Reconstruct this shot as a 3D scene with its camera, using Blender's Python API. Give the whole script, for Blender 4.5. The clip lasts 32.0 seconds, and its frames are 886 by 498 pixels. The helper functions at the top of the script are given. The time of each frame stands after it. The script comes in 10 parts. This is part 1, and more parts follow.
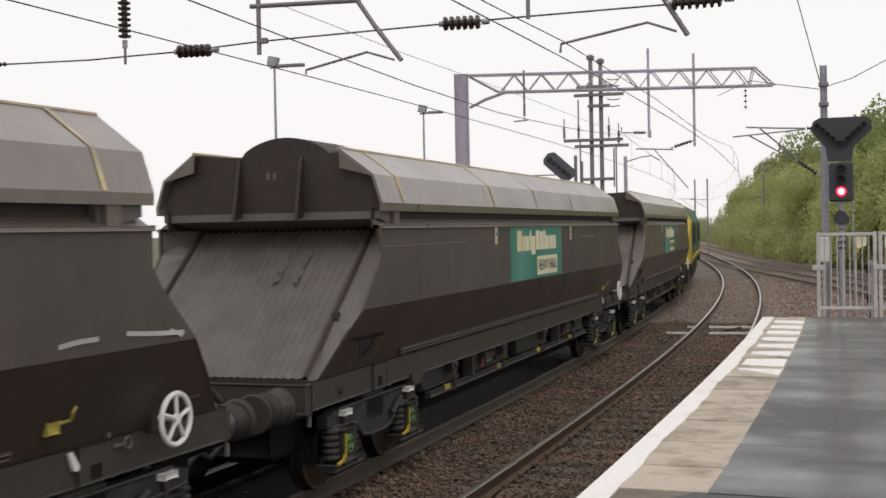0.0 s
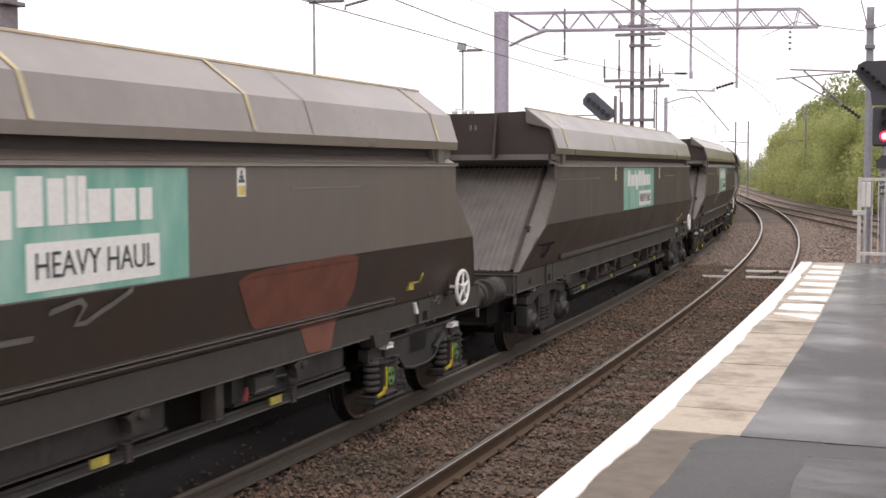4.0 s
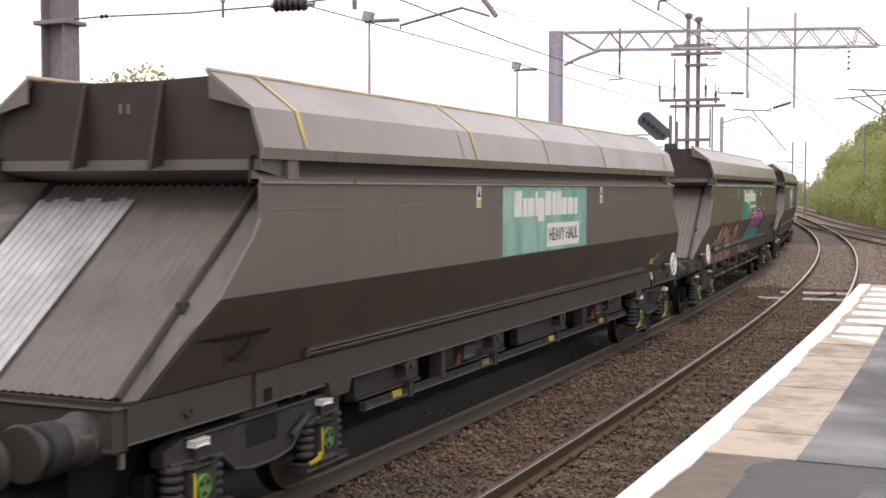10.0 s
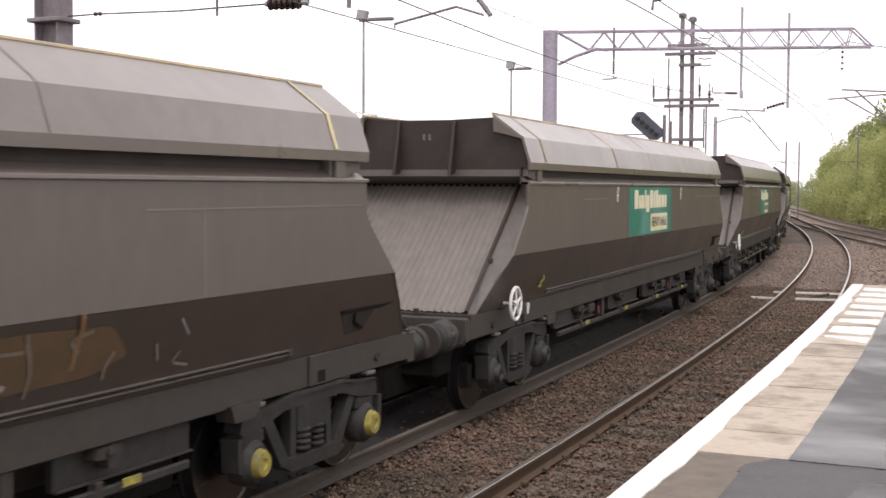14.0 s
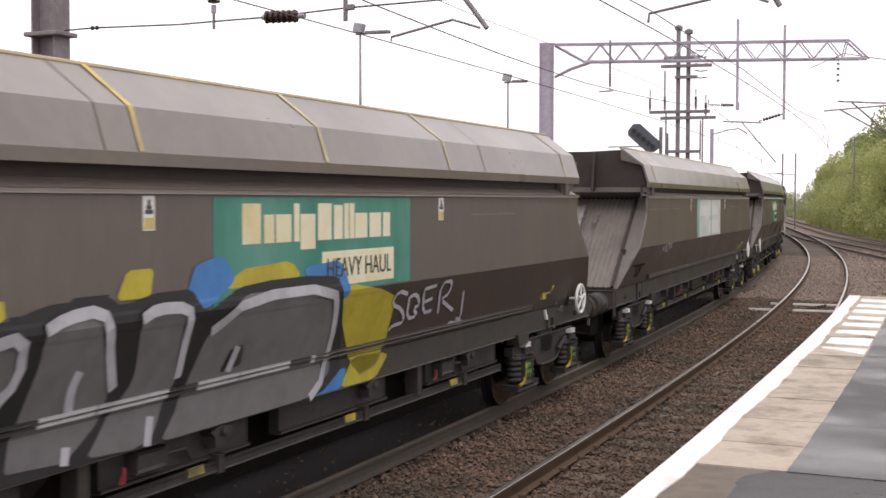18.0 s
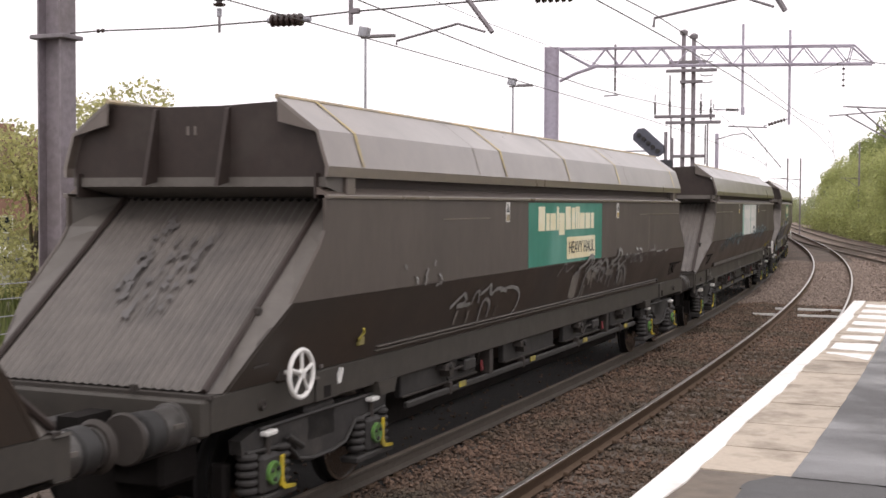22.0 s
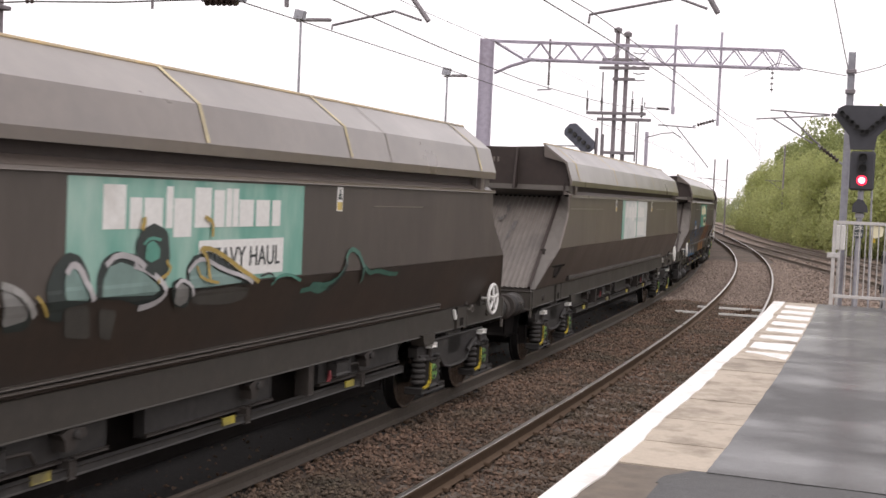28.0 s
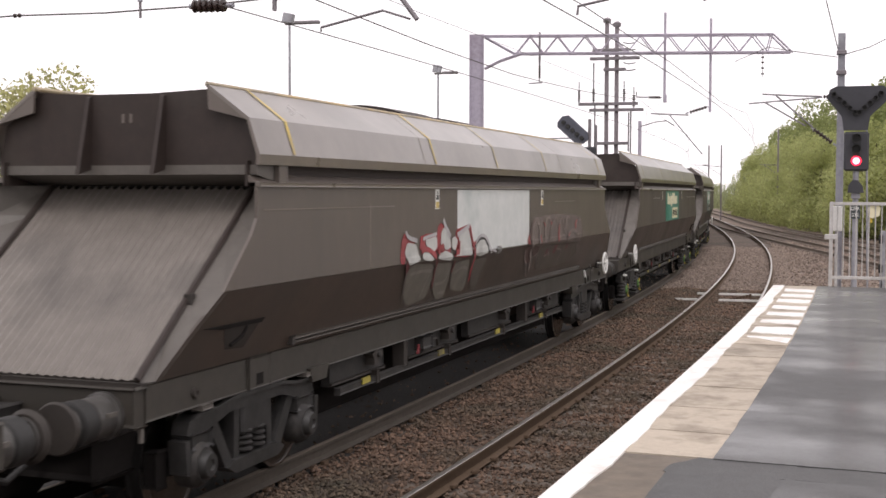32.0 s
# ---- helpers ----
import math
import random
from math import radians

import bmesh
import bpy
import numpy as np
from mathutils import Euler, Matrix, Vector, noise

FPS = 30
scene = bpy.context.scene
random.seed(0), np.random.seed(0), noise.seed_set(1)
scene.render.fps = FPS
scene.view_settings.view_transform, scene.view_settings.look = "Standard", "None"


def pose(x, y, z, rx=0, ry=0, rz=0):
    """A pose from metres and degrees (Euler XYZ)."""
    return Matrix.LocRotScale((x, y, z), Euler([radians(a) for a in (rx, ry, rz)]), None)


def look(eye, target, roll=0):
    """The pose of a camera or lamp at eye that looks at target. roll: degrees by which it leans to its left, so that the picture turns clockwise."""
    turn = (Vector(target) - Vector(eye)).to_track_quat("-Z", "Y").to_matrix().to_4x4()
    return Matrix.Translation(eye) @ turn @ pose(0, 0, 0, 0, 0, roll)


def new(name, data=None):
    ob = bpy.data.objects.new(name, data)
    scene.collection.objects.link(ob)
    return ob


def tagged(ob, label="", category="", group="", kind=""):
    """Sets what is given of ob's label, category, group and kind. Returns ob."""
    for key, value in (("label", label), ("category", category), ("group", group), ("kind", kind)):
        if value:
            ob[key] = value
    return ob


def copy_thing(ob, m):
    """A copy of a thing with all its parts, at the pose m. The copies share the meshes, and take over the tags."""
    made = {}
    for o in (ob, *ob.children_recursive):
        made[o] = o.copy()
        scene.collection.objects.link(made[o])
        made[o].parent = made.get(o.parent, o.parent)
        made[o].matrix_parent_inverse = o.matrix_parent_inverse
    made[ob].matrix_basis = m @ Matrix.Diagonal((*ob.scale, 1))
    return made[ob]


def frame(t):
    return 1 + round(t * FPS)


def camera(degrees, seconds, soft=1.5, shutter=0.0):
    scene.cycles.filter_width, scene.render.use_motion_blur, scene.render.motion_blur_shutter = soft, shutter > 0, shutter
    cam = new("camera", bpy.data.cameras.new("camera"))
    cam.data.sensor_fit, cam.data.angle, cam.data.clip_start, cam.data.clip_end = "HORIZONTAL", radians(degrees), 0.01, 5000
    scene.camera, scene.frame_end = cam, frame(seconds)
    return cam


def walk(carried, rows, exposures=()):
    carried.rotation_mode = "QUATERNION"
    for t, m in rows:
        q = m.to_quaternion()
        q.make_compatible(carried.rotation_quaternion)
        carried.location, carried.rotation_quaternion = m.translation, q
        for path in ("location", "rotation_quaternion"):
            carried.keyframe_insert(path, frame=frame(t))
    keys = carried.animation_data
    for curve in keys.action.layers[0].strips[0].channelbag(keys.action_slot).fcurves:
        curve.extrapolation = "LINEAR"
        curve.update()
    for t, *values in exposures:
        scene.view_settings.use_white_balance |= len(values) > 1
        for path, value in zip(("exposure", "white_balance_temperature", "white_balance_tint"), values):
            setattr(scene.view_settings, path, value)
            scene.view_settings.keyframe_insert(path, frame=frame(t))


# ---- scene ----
# Railway station: a coal hopper train runs through on the far track of a left-hand curve.
# z = 0 is the rail top; the camera stands on the platform, at the origin in plan.
EYE = (0.0, 0.0, 2.758)
cam = camera(40.0, 32.0, soft=1.6, shutter=0.1)
# seconds, turn to the left of +y, tilt up, roll (degrees)
TURNS = [
    (0,20.96,-0.89,-1.09), (0.5,20.87,-0.95,-0.98), (1,20.90,-1.01,-0.26), (1.5,21.16,-1.28,-0.43), (2,21.47,-2.32,-0.44), (2.5,22.17,-3.15,-0.70),
    (4.5,22.85,-3.80,-0.04), (5,22.98,-3.88,0.10), (5.5,23.22,-3.93,-0.11), (6,23.36,-3.91,-0.01), (6.5,23.63,-3.79,-0.01), (7,23.53,-3.64,0.01),
    (7.5,23.54,-3.63,-0.08), (8,24.04,-3.61,-0.10), (8.5,24.49,-3.45,-0.11), (9,24.96,-3.25,-0.04), (9.5,25.38,-3.09,-0.01), (10,25.21,-2.86,0.10),
    (10.5,25.29,-2.78,-0.10), (11,25.60,-2.61,-0.04), (11.5,25.66,-2.62,0.30), (12,25.26,-2.68,0.32), (12.5,24.90,-2.76,0.14), (13,24.82,-2.80,0.13),
    (13.5,24.92,-2.86,-0.03), (14,24.91,-2.91,0.29), (14.5,24.99,-2.97,0.46), (16.5,25.22,-2.81,-0.12), (17,25.35,-2.69,0.02), (17.5,25.21,-2.48,0.04),
    (18,24.78,-2.32,0.12), (18.5,24.59,-2.29,-0.00), (19,24.63,-2.28,0.10), (19.5,24.60,-2.27,0.17), (20,24.41,-2.18,0.27), (20.5,24.53,-2.05,0.47),
    (21,24.98,-2.06,0.46), (21.5,25.17,-2.09,0.88), (22,24.99,-2.14,0.31), (22.5,24.68,-2.14,0.04), (23,24.85,-2.19,-0.05), (23.5,24.49,-2.21,-0.49),
    (24,24.26,-2.22,-0.22), (24.5,24.41,-2.24,-0.06), (25,24.34,-2.24,0.57), (25.5,23.95,-2.20,0.39), (27.5,21.94,-2.57,1.76), (28,21.61,-2.60,2.46),
    (28.5,21.41,-2.60,2.36), (29,21.41,-2.62,1.99), (29.5,21.09,-2.67,0.78), (30,20.78,-2.73,0.24), (30.5,20.84,-2.87,-0.39), (31,21.34,-2.97,-0.28),
    (31.5,21.76,-3.00,0.18), (32,21.51,-2.72,0.13)]


def aim(yaw, tilt, roll):
    a, b = radians(yaw), radians(tilt)
    way = Vector((-math.sin(a) * math.cos(b), math.cos(a) * math.cos(b), math.sin(b)))
    return look(EYE, Vector(EYE) + way * 10, roll)


walk(cam, [(t, aim(a, b, c)) for t, a, b, c in TURNS],
     exposures=((0, -0.5, 6500, 9), (1.5, -0.42, 6500, 10), (3, -0.12, 6500, 12), (5, 0.06, 6500, 14), (8, 0.08, 6500, 14), (14, 0.1, 6500, 14), (17, 0.0, 6500, 14), (19, -0.14, 6500, 14), (21, -0.1, 6500, 14), (23, 0.0, 6500, 14), (28, -0.08, 6500, 14), (32, -0.12, 6500, 14)))

# ---- light: bright overcast ----
world = bpy.data.worlds.new("overcast_sky")
scene.world = world
world.use_nodes = True
wn = world.node_tree
wn.nodes.clear()
sky = wn.nodes.new("ShaderNodeTexSky")
sky.sky_type, sky.sun_disc = "NISHITA", False
sky.sun_elevation, sky.sun_rotation = radians(52), radians(200)
sky.air_density, sky.dust_density = 1.0, 3.0
grey = wn.nodes.new("ShaderNodeMix")
grey.data_type = "RGBA"
grey.inputs[0].default_value = 0.94
grey.inputs[7].default_value = (13.55, 13.05, 13.05, 1)
wn.links.new(sky.outputs[0], grey.inputs[6])
bg = wn.nodes.new("ShaderNodeBackground")
bg.inputs[1].default_value = 0.106
wn.links.new(grey.outputs[2], bg.inputs[0])
wout = wn.nodes.new("ShaderNodeOutputWorld")
wn.links.new(bg.outputs[0], wout.inputs[0])
sun = new("sun", bpy.data.lights.new("sun", "SUN"))
sun.data.energy, sun.data.angle, sun.data.color = 0.9, radians(14), (1.0, 0.97, 0.93)
sun.matrix_world = look((0, 0, 40), (-12, 22, 0))


# ---- materials ----
def mat(name, a, b=None, rough=0.6, metal=0.0, grain=12.0, stain=1.3, bump=0.15, bump_scale=None, each=0.0, streak=0.0, dirt=None, dirt_at=0.62, spec=0.5, island=False, gen=False):
    """Paint a and b mixed by grain, broad stains of dirt, fine relief; each: brightness change from object to object."""
    m = bpy.data.materials.new(name)
    m.use_nodes = True
    t = m.node_tree
    p = t.nodes["Principled BSDF"]
    p.inputs["Roughness"].default_value, p.inputs["Metallic"].default_value = rough, metal
    p.inputs["Specular IOR Level"].default_value = spec
    co = t.nodes.new("ShaderNodeTexCoord")
    mp = t.nodes.new("ShaderNodeMapping")
    t.links.new(co.outputs["Object"], mp.inputs[0])
    if streak:
        mp.inputs["Scale"].default_value = (1, 1, streak)

    def nz(scale, detail, rgh=0.6):
        n = t.nodes.new("ShaderNodeTexNoise")
        n.inputs["Scale"].default_value, n.inputs["Detail"].default_value, n.inputs["Roughness"].default_value = scale, detail, rgh
        t.links.new(mp.outputs[0], n.inputs["Vector"])
        return n

    def ramp(src, lo, hi):
        r = t.nodes.new("ShaderNodeMapRange")
        r.inputs["From Min"].default_value, r.inputs["From Max"].default_value = lo, hi
        t.links.new(src, r.inputs["Value"])
        return r.outputs[0]

    def mix(fac, x, y, kind="MIX"):
        q = t.nodes.new("ShaderNodeMix")
        q.data_type, q.blend_type = "RGBA", kind
        for s, v in ((q.inputs[0], fac), (q.inputs[6], x), (q.inputs[7], y)):
            if isinstance(v, (tuple, list)):
                s.default_value = (*v, 1)
            elif isinstance(v, (int, float)):
                s.default_value = v
            else:
                t.links.new(v, s)
        return q.outputs[2]

    b = b or tuple(c * 0.72 for c in a)
    fine, broad = nz(grain, 6), nz(stain, 5)
    col = mix(ramp(fine.outputs[0], 0.35, 0.65), a, b)
    if dirt:
        col = mix(ramp(broad.outputs[0], dirt_at - 0.14, dirt_at + 0.14), col, dirt)
    else:
        col = mix(ramp(broad.outputs[0], 0.3, 0.7), col, tuple(c * 0.8 for c in a))
    if each or island:
        if island:
            oi = t.nodes.new("ShaderNodeNewGeometry")
            rnd = oi.outputs["Random Per Island"]
        else:
            oi = t.nodes.new("ShaderNodeObjectInfo")
            rnd = oi.outputs["Random"]
        k = each or 0.4
        v = t.nodes.new("ShaderNodeMapRange")
        v.inputs["To Min"].default_value, v.inputs["To Max"].default_value = 1 - k, 1 + k
        t.links.new(rnd, v.inputs["Value"])
        hsv = t.nodes.new("ShaderNodeHueSaturation")
        t.links.new(col, hsv.inputs["Color"])
        t.links.new(v.outputs[0], hsv.inputs["Value"])
        col = hsv.outputs[0]
    t.links.new(col, p.inputs["Base Color"])
    rr = t.nodes.new("ShaderNodeMapRange")
    rr.inputs["To Min"].default_value, rr.inputs["To Max"].default_value = max(rough - 0.12, 0.03), min(rough + 0.15, 1)
    t.links.new(broad.outputs[0], rr.inputs["Value"])
    t.links.new(rr.outputs[0], p.inputs["Roughness"])
    if bump:
        bn = t.nodes.new("ShaderNodeBump")
        bn.inputs["Strength"].default_value, bn.inputs["Distance"].default_value = bump, 0.02
        src = nz(bump_scale, 4) if bump_scale else fine
        t.links.new(src.outputs[0], bn.inputs["Height"])
        t.links.new(bn.outputs[0], p.inputs["Normal"])
    return m


def glow(name, color, strength):
    m = bpy.data.materials.new(name)
    m.use_nodes = True
    p = m.node_tree.nodes["Principled BSDF"]
    p.inputs["Base Color"].default_value = (*color, 1)
    p.inputs["Emission Color"].default_value = (*color, 1)
    p.inputs["Emission Strength"].default_value = strength
    return m


M_SIDE = mat("wagon_upper_paint", (0.126, 0.1, 0.084), (0.108, 0.086, 0.072), 0.42, grain=9, stain=0.7, bump=0.03, streak=0.35, each=0.08, dirt=(0.1, 0.082, 0.069), dirt_at=0.6, spec=0.65)
M_SIDE_DK = mat("darker_upper_paint", (0.088, 0.071, 0.06), (0.074, 0.06, 0.05), 0.52, grain=9, stain=0.7, bump=0.04, streak=0.35, dirt=(0.06, 0.05, 0.042), dirt_at=0.58)
M_LOW = mat("wagon_lower_sheet", (0.066, 0.047, 0.036), (0.051, 0.037, 0.0285), 0.42, grain=9, stain=0.9, bump=0.05, each=0.1, dirt=(0.05, 0.041, 0.034), dirt_at=0.55)
M_LOW_DK = mat("darker_lower_sheet", (0.049, 0.0345, 0.026), (0.038, 0.027, 0.0205), 0.42, grain=9, stain=0.9, bump=0.05, each=0.1, dirt=(0.038, 0.031, 0.026), dirt_at=0.55)
M_ROOF = mat("wagon_hood_sheet", (0.152, 0.119, 0.096), (0.122, 0.095, 0.077), 0.3, grain=5, stain=0.9, bump=0.03, each=0.1, dirt=(0.11, 0.088, 0.074), dirt_at=0.57, spec=0.9)
for paint, weight in ((M_SIDE, 0.3), (M_ROOF, 0.8), (M_LOW, 0.2)):
    paint.node_tree.nodes["Principled BSDF"].inputs["Coat Weight"].default_value = weight
    paint.node_tree.nodes["Principled BSDF"].inputs["Coat Roughness"].default_value = 0.4
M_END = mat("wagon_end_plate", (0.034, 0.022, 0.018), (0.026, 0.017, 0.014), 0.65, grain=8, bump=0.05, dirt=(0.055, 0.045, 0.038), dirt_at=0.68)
M_CHUTE = mat("corrugated_steel", (0.175, 0.155, 0.138), (0.15, 0.132, 0.117), 0.42, metal=0.1, grain=6, stain=1.1, bump=0.03, each=0.16, dirt=(0.085, 0.076, 0.07), dirt_at=0.64)
M_CHUTE_DK = mat("darker_corrugated_steel", (0.132, 0.117, 0.105), (0.108, 0.096, 0.086), 0.45, metal=0.1, grain=6, stain=1.4, bump=0.03, dirt=(0.07, 0.064, 0.06), dirt_at=0.6)
M_FLANK = mat("chute_flank_steel", (0.13, 0.116, 0.103), (0.11, 0.098, 0.087), 0.5, grain=10, bump=0.05, dirt=(0.09, 0.08, 0.07))
M_FRAME = mat("underframe_grime", (0.042, 0.034, 0.028), (0.031, 0.025, 0.021), 0.7, grain=14, stain=2, bump=0.12, dirt=(0.04, 0.034, 0.03), dirt_at=0.58)
M_SOLE = mat("solebar_grime", (0.05, 0.043, 0.035), (0.038, 0.033, 0.027), 0.6, grain=9, stain=1.6, bump=0.06, dirt=(0.045, 0.04, 0.033), dirt_at=0.6)
M_RIB = mat("worn_rib_steel", (0.11, 0.096, 0.082), (0.07, 0.06, 0.05), 0.45, grain=10, bump=0.05)
M_GEAR = mat("grimy_gear_steel", (0.036, 0.033, 0.03), (0.024, 0.022, 0.021), 0.65, grain=12, stain=2.5, bump=0.1, dirt=(0.065, 0.06, 0.055), dirt_at=0.68)
M_SLOT = mat("shaded_recess_steel", (0.034, 0.027, 0.022), (0.026, 0.021, 0.018), 0.7, grain=9, bump=0.05)
M_BUFFER = mat("rubbed_buffer_steel", (0.085, 0.08, 0.075), (0.06, 0.056, 0.052), 0.38, metal=0.3, grain=10, stain=5, bump=0.06, dirt=(0.16, 0.155, 0.15), dirt_at=0.66)
M_BOGIE = mat("bogie_grime", (0.034, 0.031, 0.029), (0.022, 0.02, 0.019), 0.7, grain=20, stain=4, bump=0.2, dirt=(0.07, 0.062, 0.055), dirt_at=0.66)
M_WHEEL = mat("wheel_steel", (0.017, 0.016, 0.0155), (0.012, 0.0115, 0.011), 0.8, grain=18, bump=0.1, spec=0.15)
M_TREAD = mat("polished_tread", (0.45, 0.44, 0.43), (0.38, 0.37, 0.36), 0.25, metal=1.0, grain=20, bump=0.02)
M_WHITE = mat("white_paint", (0.78, 0.77, 0.74), (0.7, 0.69, 0.66), 0.45, grain=20, bump=0.03, dirt=(0.5, 0.47, 0.42), dirt_at=0.72)
M_LINE = mat("white_edge_paint", (0.84, 0.815, 0.79), (0.78, 0.75, 0.72), 0.6, grain=24, stain=2.2, bump=0.1, dirt=(0.52, 0.46, 0.41), dirt_at=0.69)
M_YELDULL = mat("grimy_yellow_paint", (0.5, 0.41, 0.06), (0.34, 0.29, 0.06), 0.6, grain=18, stain=4, bump=0.06, dirt=(0.14, 0.12, 0.06), dirt_at=0.54)
M_YEL = mat("yellow_paint", (0.72, 0.52, 0.06), (0.6, 0.42, 0.05), 0.5, grain=15, bump=0.04, dirt=(0.4, 0.3, 0.1), dirt_at=0.7)
M_YELLOWBR = mat("bright_bracket_yellow", (0.62, 0.47, 0.03), (0.5, 0.38, 0.03), 0.5, grain=18, stain=6, bump=0.04, dirt=(0.2, 0.16, 0.05), dirt_at=0.6)
M_STRIPE = mat("faded_yellow_stripe", (0.74, 0.54, 0.12), (0.58, 0.45, 0.16), 0.55, grain=9, bump=0.03, dirt=(0.28, 0.24, 0.17), dirt_at=0.56)
M_STRIPE_PALE = mat("bleached_yellow_stripe", (0.74, 0.62, 0.3), (0.62, 0.54, 0.32), 0.55, grain=9, bump=0.03, dirt=(0.3, 0.26, 0.2), dirt_at=0.55)
M_SEAM = mat("rim_glint_paint", (0.58, 0.42, 0.2), (0.44, 0.35, 0.22), 0.5, grain=5, bump=0.03, dirt=(0.3, 0.27, 0.22), dirt_at=0.52)
M_RED = mat("red_paint", (0.42, 0.05, 0.06), None, 0.5)
M_LEVER = mat("dull_red_lever", (0.24, 0.03, 0.035), (0.15, 0.02, 0.024), 0.55, grain=20, stain=8, dirt=(0.06, 0.03, 0.03), dirt_at=0.6)
M_HUB = mat("green_hub_paint", (0.15, 0.31, 0.06), (0.07, 0.18, 0.05), 0.5, grain=22, stain=9, dirt=(0.05, 0.08, 0.04), dirt_at=0.55)
M_LOGO = mat("green_vinyl", (0.035, 0.235, 0.17), (0.03, 0.2, 0.145), 0.42, grain=5, stain=1.1, bump=0.03, dirt=(0.12, 0.32, 0.255), dirt_at=0.58, each=0.12, streak=0.4)
M_LOGO_PALE = mat("faded_green_vinyl", (0.13, 0.34, 0.27), (0.22, 0.43, 0.35), 0.45, grain=3.5, stain=1.8, bump=0.03, streak=0.3, dirt=(0.42, 0.55, 0.48), dirt_at=0.58)
M_LOGO_WHITE = mat("overpainted_white_panel", (0.68, 0.69, 0.67), (0.6, 0.62, 0.6), 0.45, grain=4, bump=0.03, dirt=(0.45, 0.5, 0.48), dirt_at=0.66)
M_WORD = mat("cream_vinyl", (0.8, 0.76, 0.58), (0.74, 0.68, 0.45), 0.45, grain=3, bump=0.02, dirt=(0.68, 0.55, 0.25), dirt_at=0.62)
M_INK = mat("dark_grey_ink", (0.06, 0.07, 0.07), None, 0.5, bump=0)
M_RUBBER = mat("black_rubber", (0.025, 0.024, 0.023), None, 0.6, grain=20)
M_LOCO = mat("loco_green_paint", (0.03, 0.13, 0.09), None, 0.35, grain=6, bump=0.03)
M_GLASS_DK = mat("dark_cab_glass", (0.02, 0.025, 0.03), None, 0.08, grain=3, bump=0)
M_RAILTOP = mat("rail_head", (0.5, 0.47, 0.44), (0.42, 0.38, 0.35), 0.3, metal=0.9, grain=8, bump=0.02)
M_RAILSIDE = mat("rusty_rail_web", (0.125, 0.085, 0.058), (0.095, 0.065, 0.046), 0.95, grain=20, bump=0.2, spec=0.15)
M_RAILDUST = mat("dusty_rail", (0.2, 0.16, 0.125), (0.15, 0.118, 0.092), 0.7, grain=16, bump=0.15)
M_RAILGRIME = mat("coal_grimed_rail", (0.1, 0.082, 0.066), (0.066, 0.054, 0.044), 0.7, grain=16, stain=3, bump=0.15)
M_STONE2 = mat("dusty_gravel", (0.3, 0.235, 0.195), (0.22, 0.17, 0.14), 0.9, grain=14, stain=0.5, bump=0.3, island=True, each=0.35)
M_BED3 = mat("dusty_gravel_bed", (0.27, 0.21, 0.172), (0.16, 0.122, 0.1), 0.95, grain=8, stain=0.35, bump=0.8, dirt=(0.19, 0.14, 0.11), dirt_at=0.55)
M_SLEEPER = mat("weathered_sleeper", (0.14, 0.112, 0.09), (0.1, 0.08, 0.065), 0.85, grain=10, bump=0.3, each=0.15)
M_STONE = mat("ballast_stone", (0.182, 0.114, 0.079), (0.118, 0.076, 0.054), 0.85, grain=14, stain=0.8, bump=0.3, island=True, each=0.42, dirt=(0.085, 0.07, 0.05), dirt_at=0.55)
M_BED = mat("ballast_bed", (0.17, 0.127, 0.1), (0.06, 0.044, 0.035), 0.95, grain=9, stain=0.5, bump=1.0, dirt=(0.075, 0.058, 0.047), dirt_at=0.58)
M_GROUND = mat("trackside_earth", (0.14, 0.11, 0.075), (0.1, 0.1, 0.055), 0.95, grain=2.5, stain=0.12, bump=0.5, dirt=(0.07, 0.085, 0.035), dirt_at=0.55)
M_SLAB = mat("coping_slab", (0.47, 0.405, 0.325), (0.42, 0.355, 0.285), 0.75, grain=22, stain=2.6, bump=0.2, each=0.12, dirt=(0.2, 0.163, 0.125), dirt_at=0.59)
M_SLAB_DK = mat("dirty_coping", (0.165, 0.133, 0.1), (0.115, 0.092, 0.072), 0.7, grain=7, stain=1.6, bump=0.25, dirt=(0.22, 0.175, 0.13))
M_CONC = mat("platform_concrete", (0.3, 0.27, 0.23), None, 0.85, grain=8, bump=0.3)
M_GALV = mat("galvanised_steel", (0.4, 0.4, 0.43), (0.32, 0.32, 0.36), 0.5, metal=0.35, grain=9, stain=1.2, bump=0.05, dirt=(0.24, 0.22, 0.24), dirt_at=0.62)
M_MAST = mat("weathered_mast_steel", (0.49, 0.45, 0.53), (0.4, 0.365, 0.44), 0.5, metal=0.1, grain=8, stain=1, bump=0.06, dirt=(0.3, 0.25, 0.3))
M_MAST2 = mat("darker_mast_steel", (0.27, 0.235, 0.255), (0.2, 0.175, 0.19), 0.55, metal=0.1, grain=8, stain=1, bump=0.06, dirt=(0.16, 0.135, 0.13))
M_TUBE = mat("dull_ole_tube", (0.26, 0.235, 0.25), None, 0.55, metal=0.3, grain=10, bump=0.05)
M_INS = mat("brown_porcelain", (0.05, 0.032, 0.028), None, 0.25, grain=8, bump=0)
M_WIRE = mat("copper_wire", (0.09, 0.075, 0.07), None, 0.5, metal=0.4, grain=5, bump=0)
M_SIGNAL = mat("signal_black", (0.046, 0.046, 0.055), None, 0.55, grain=10, bump=0.05)
M_LEAF = mat("spring_leaf", (0.37, 0.405, 0.16), (0.27, 0.31, 0.118), 0.6, grain=3, stain=0.5, bump=0, island=True, each=0.22, dirt=(0.2, 0.225, 0.085), dirt_at=0.58)
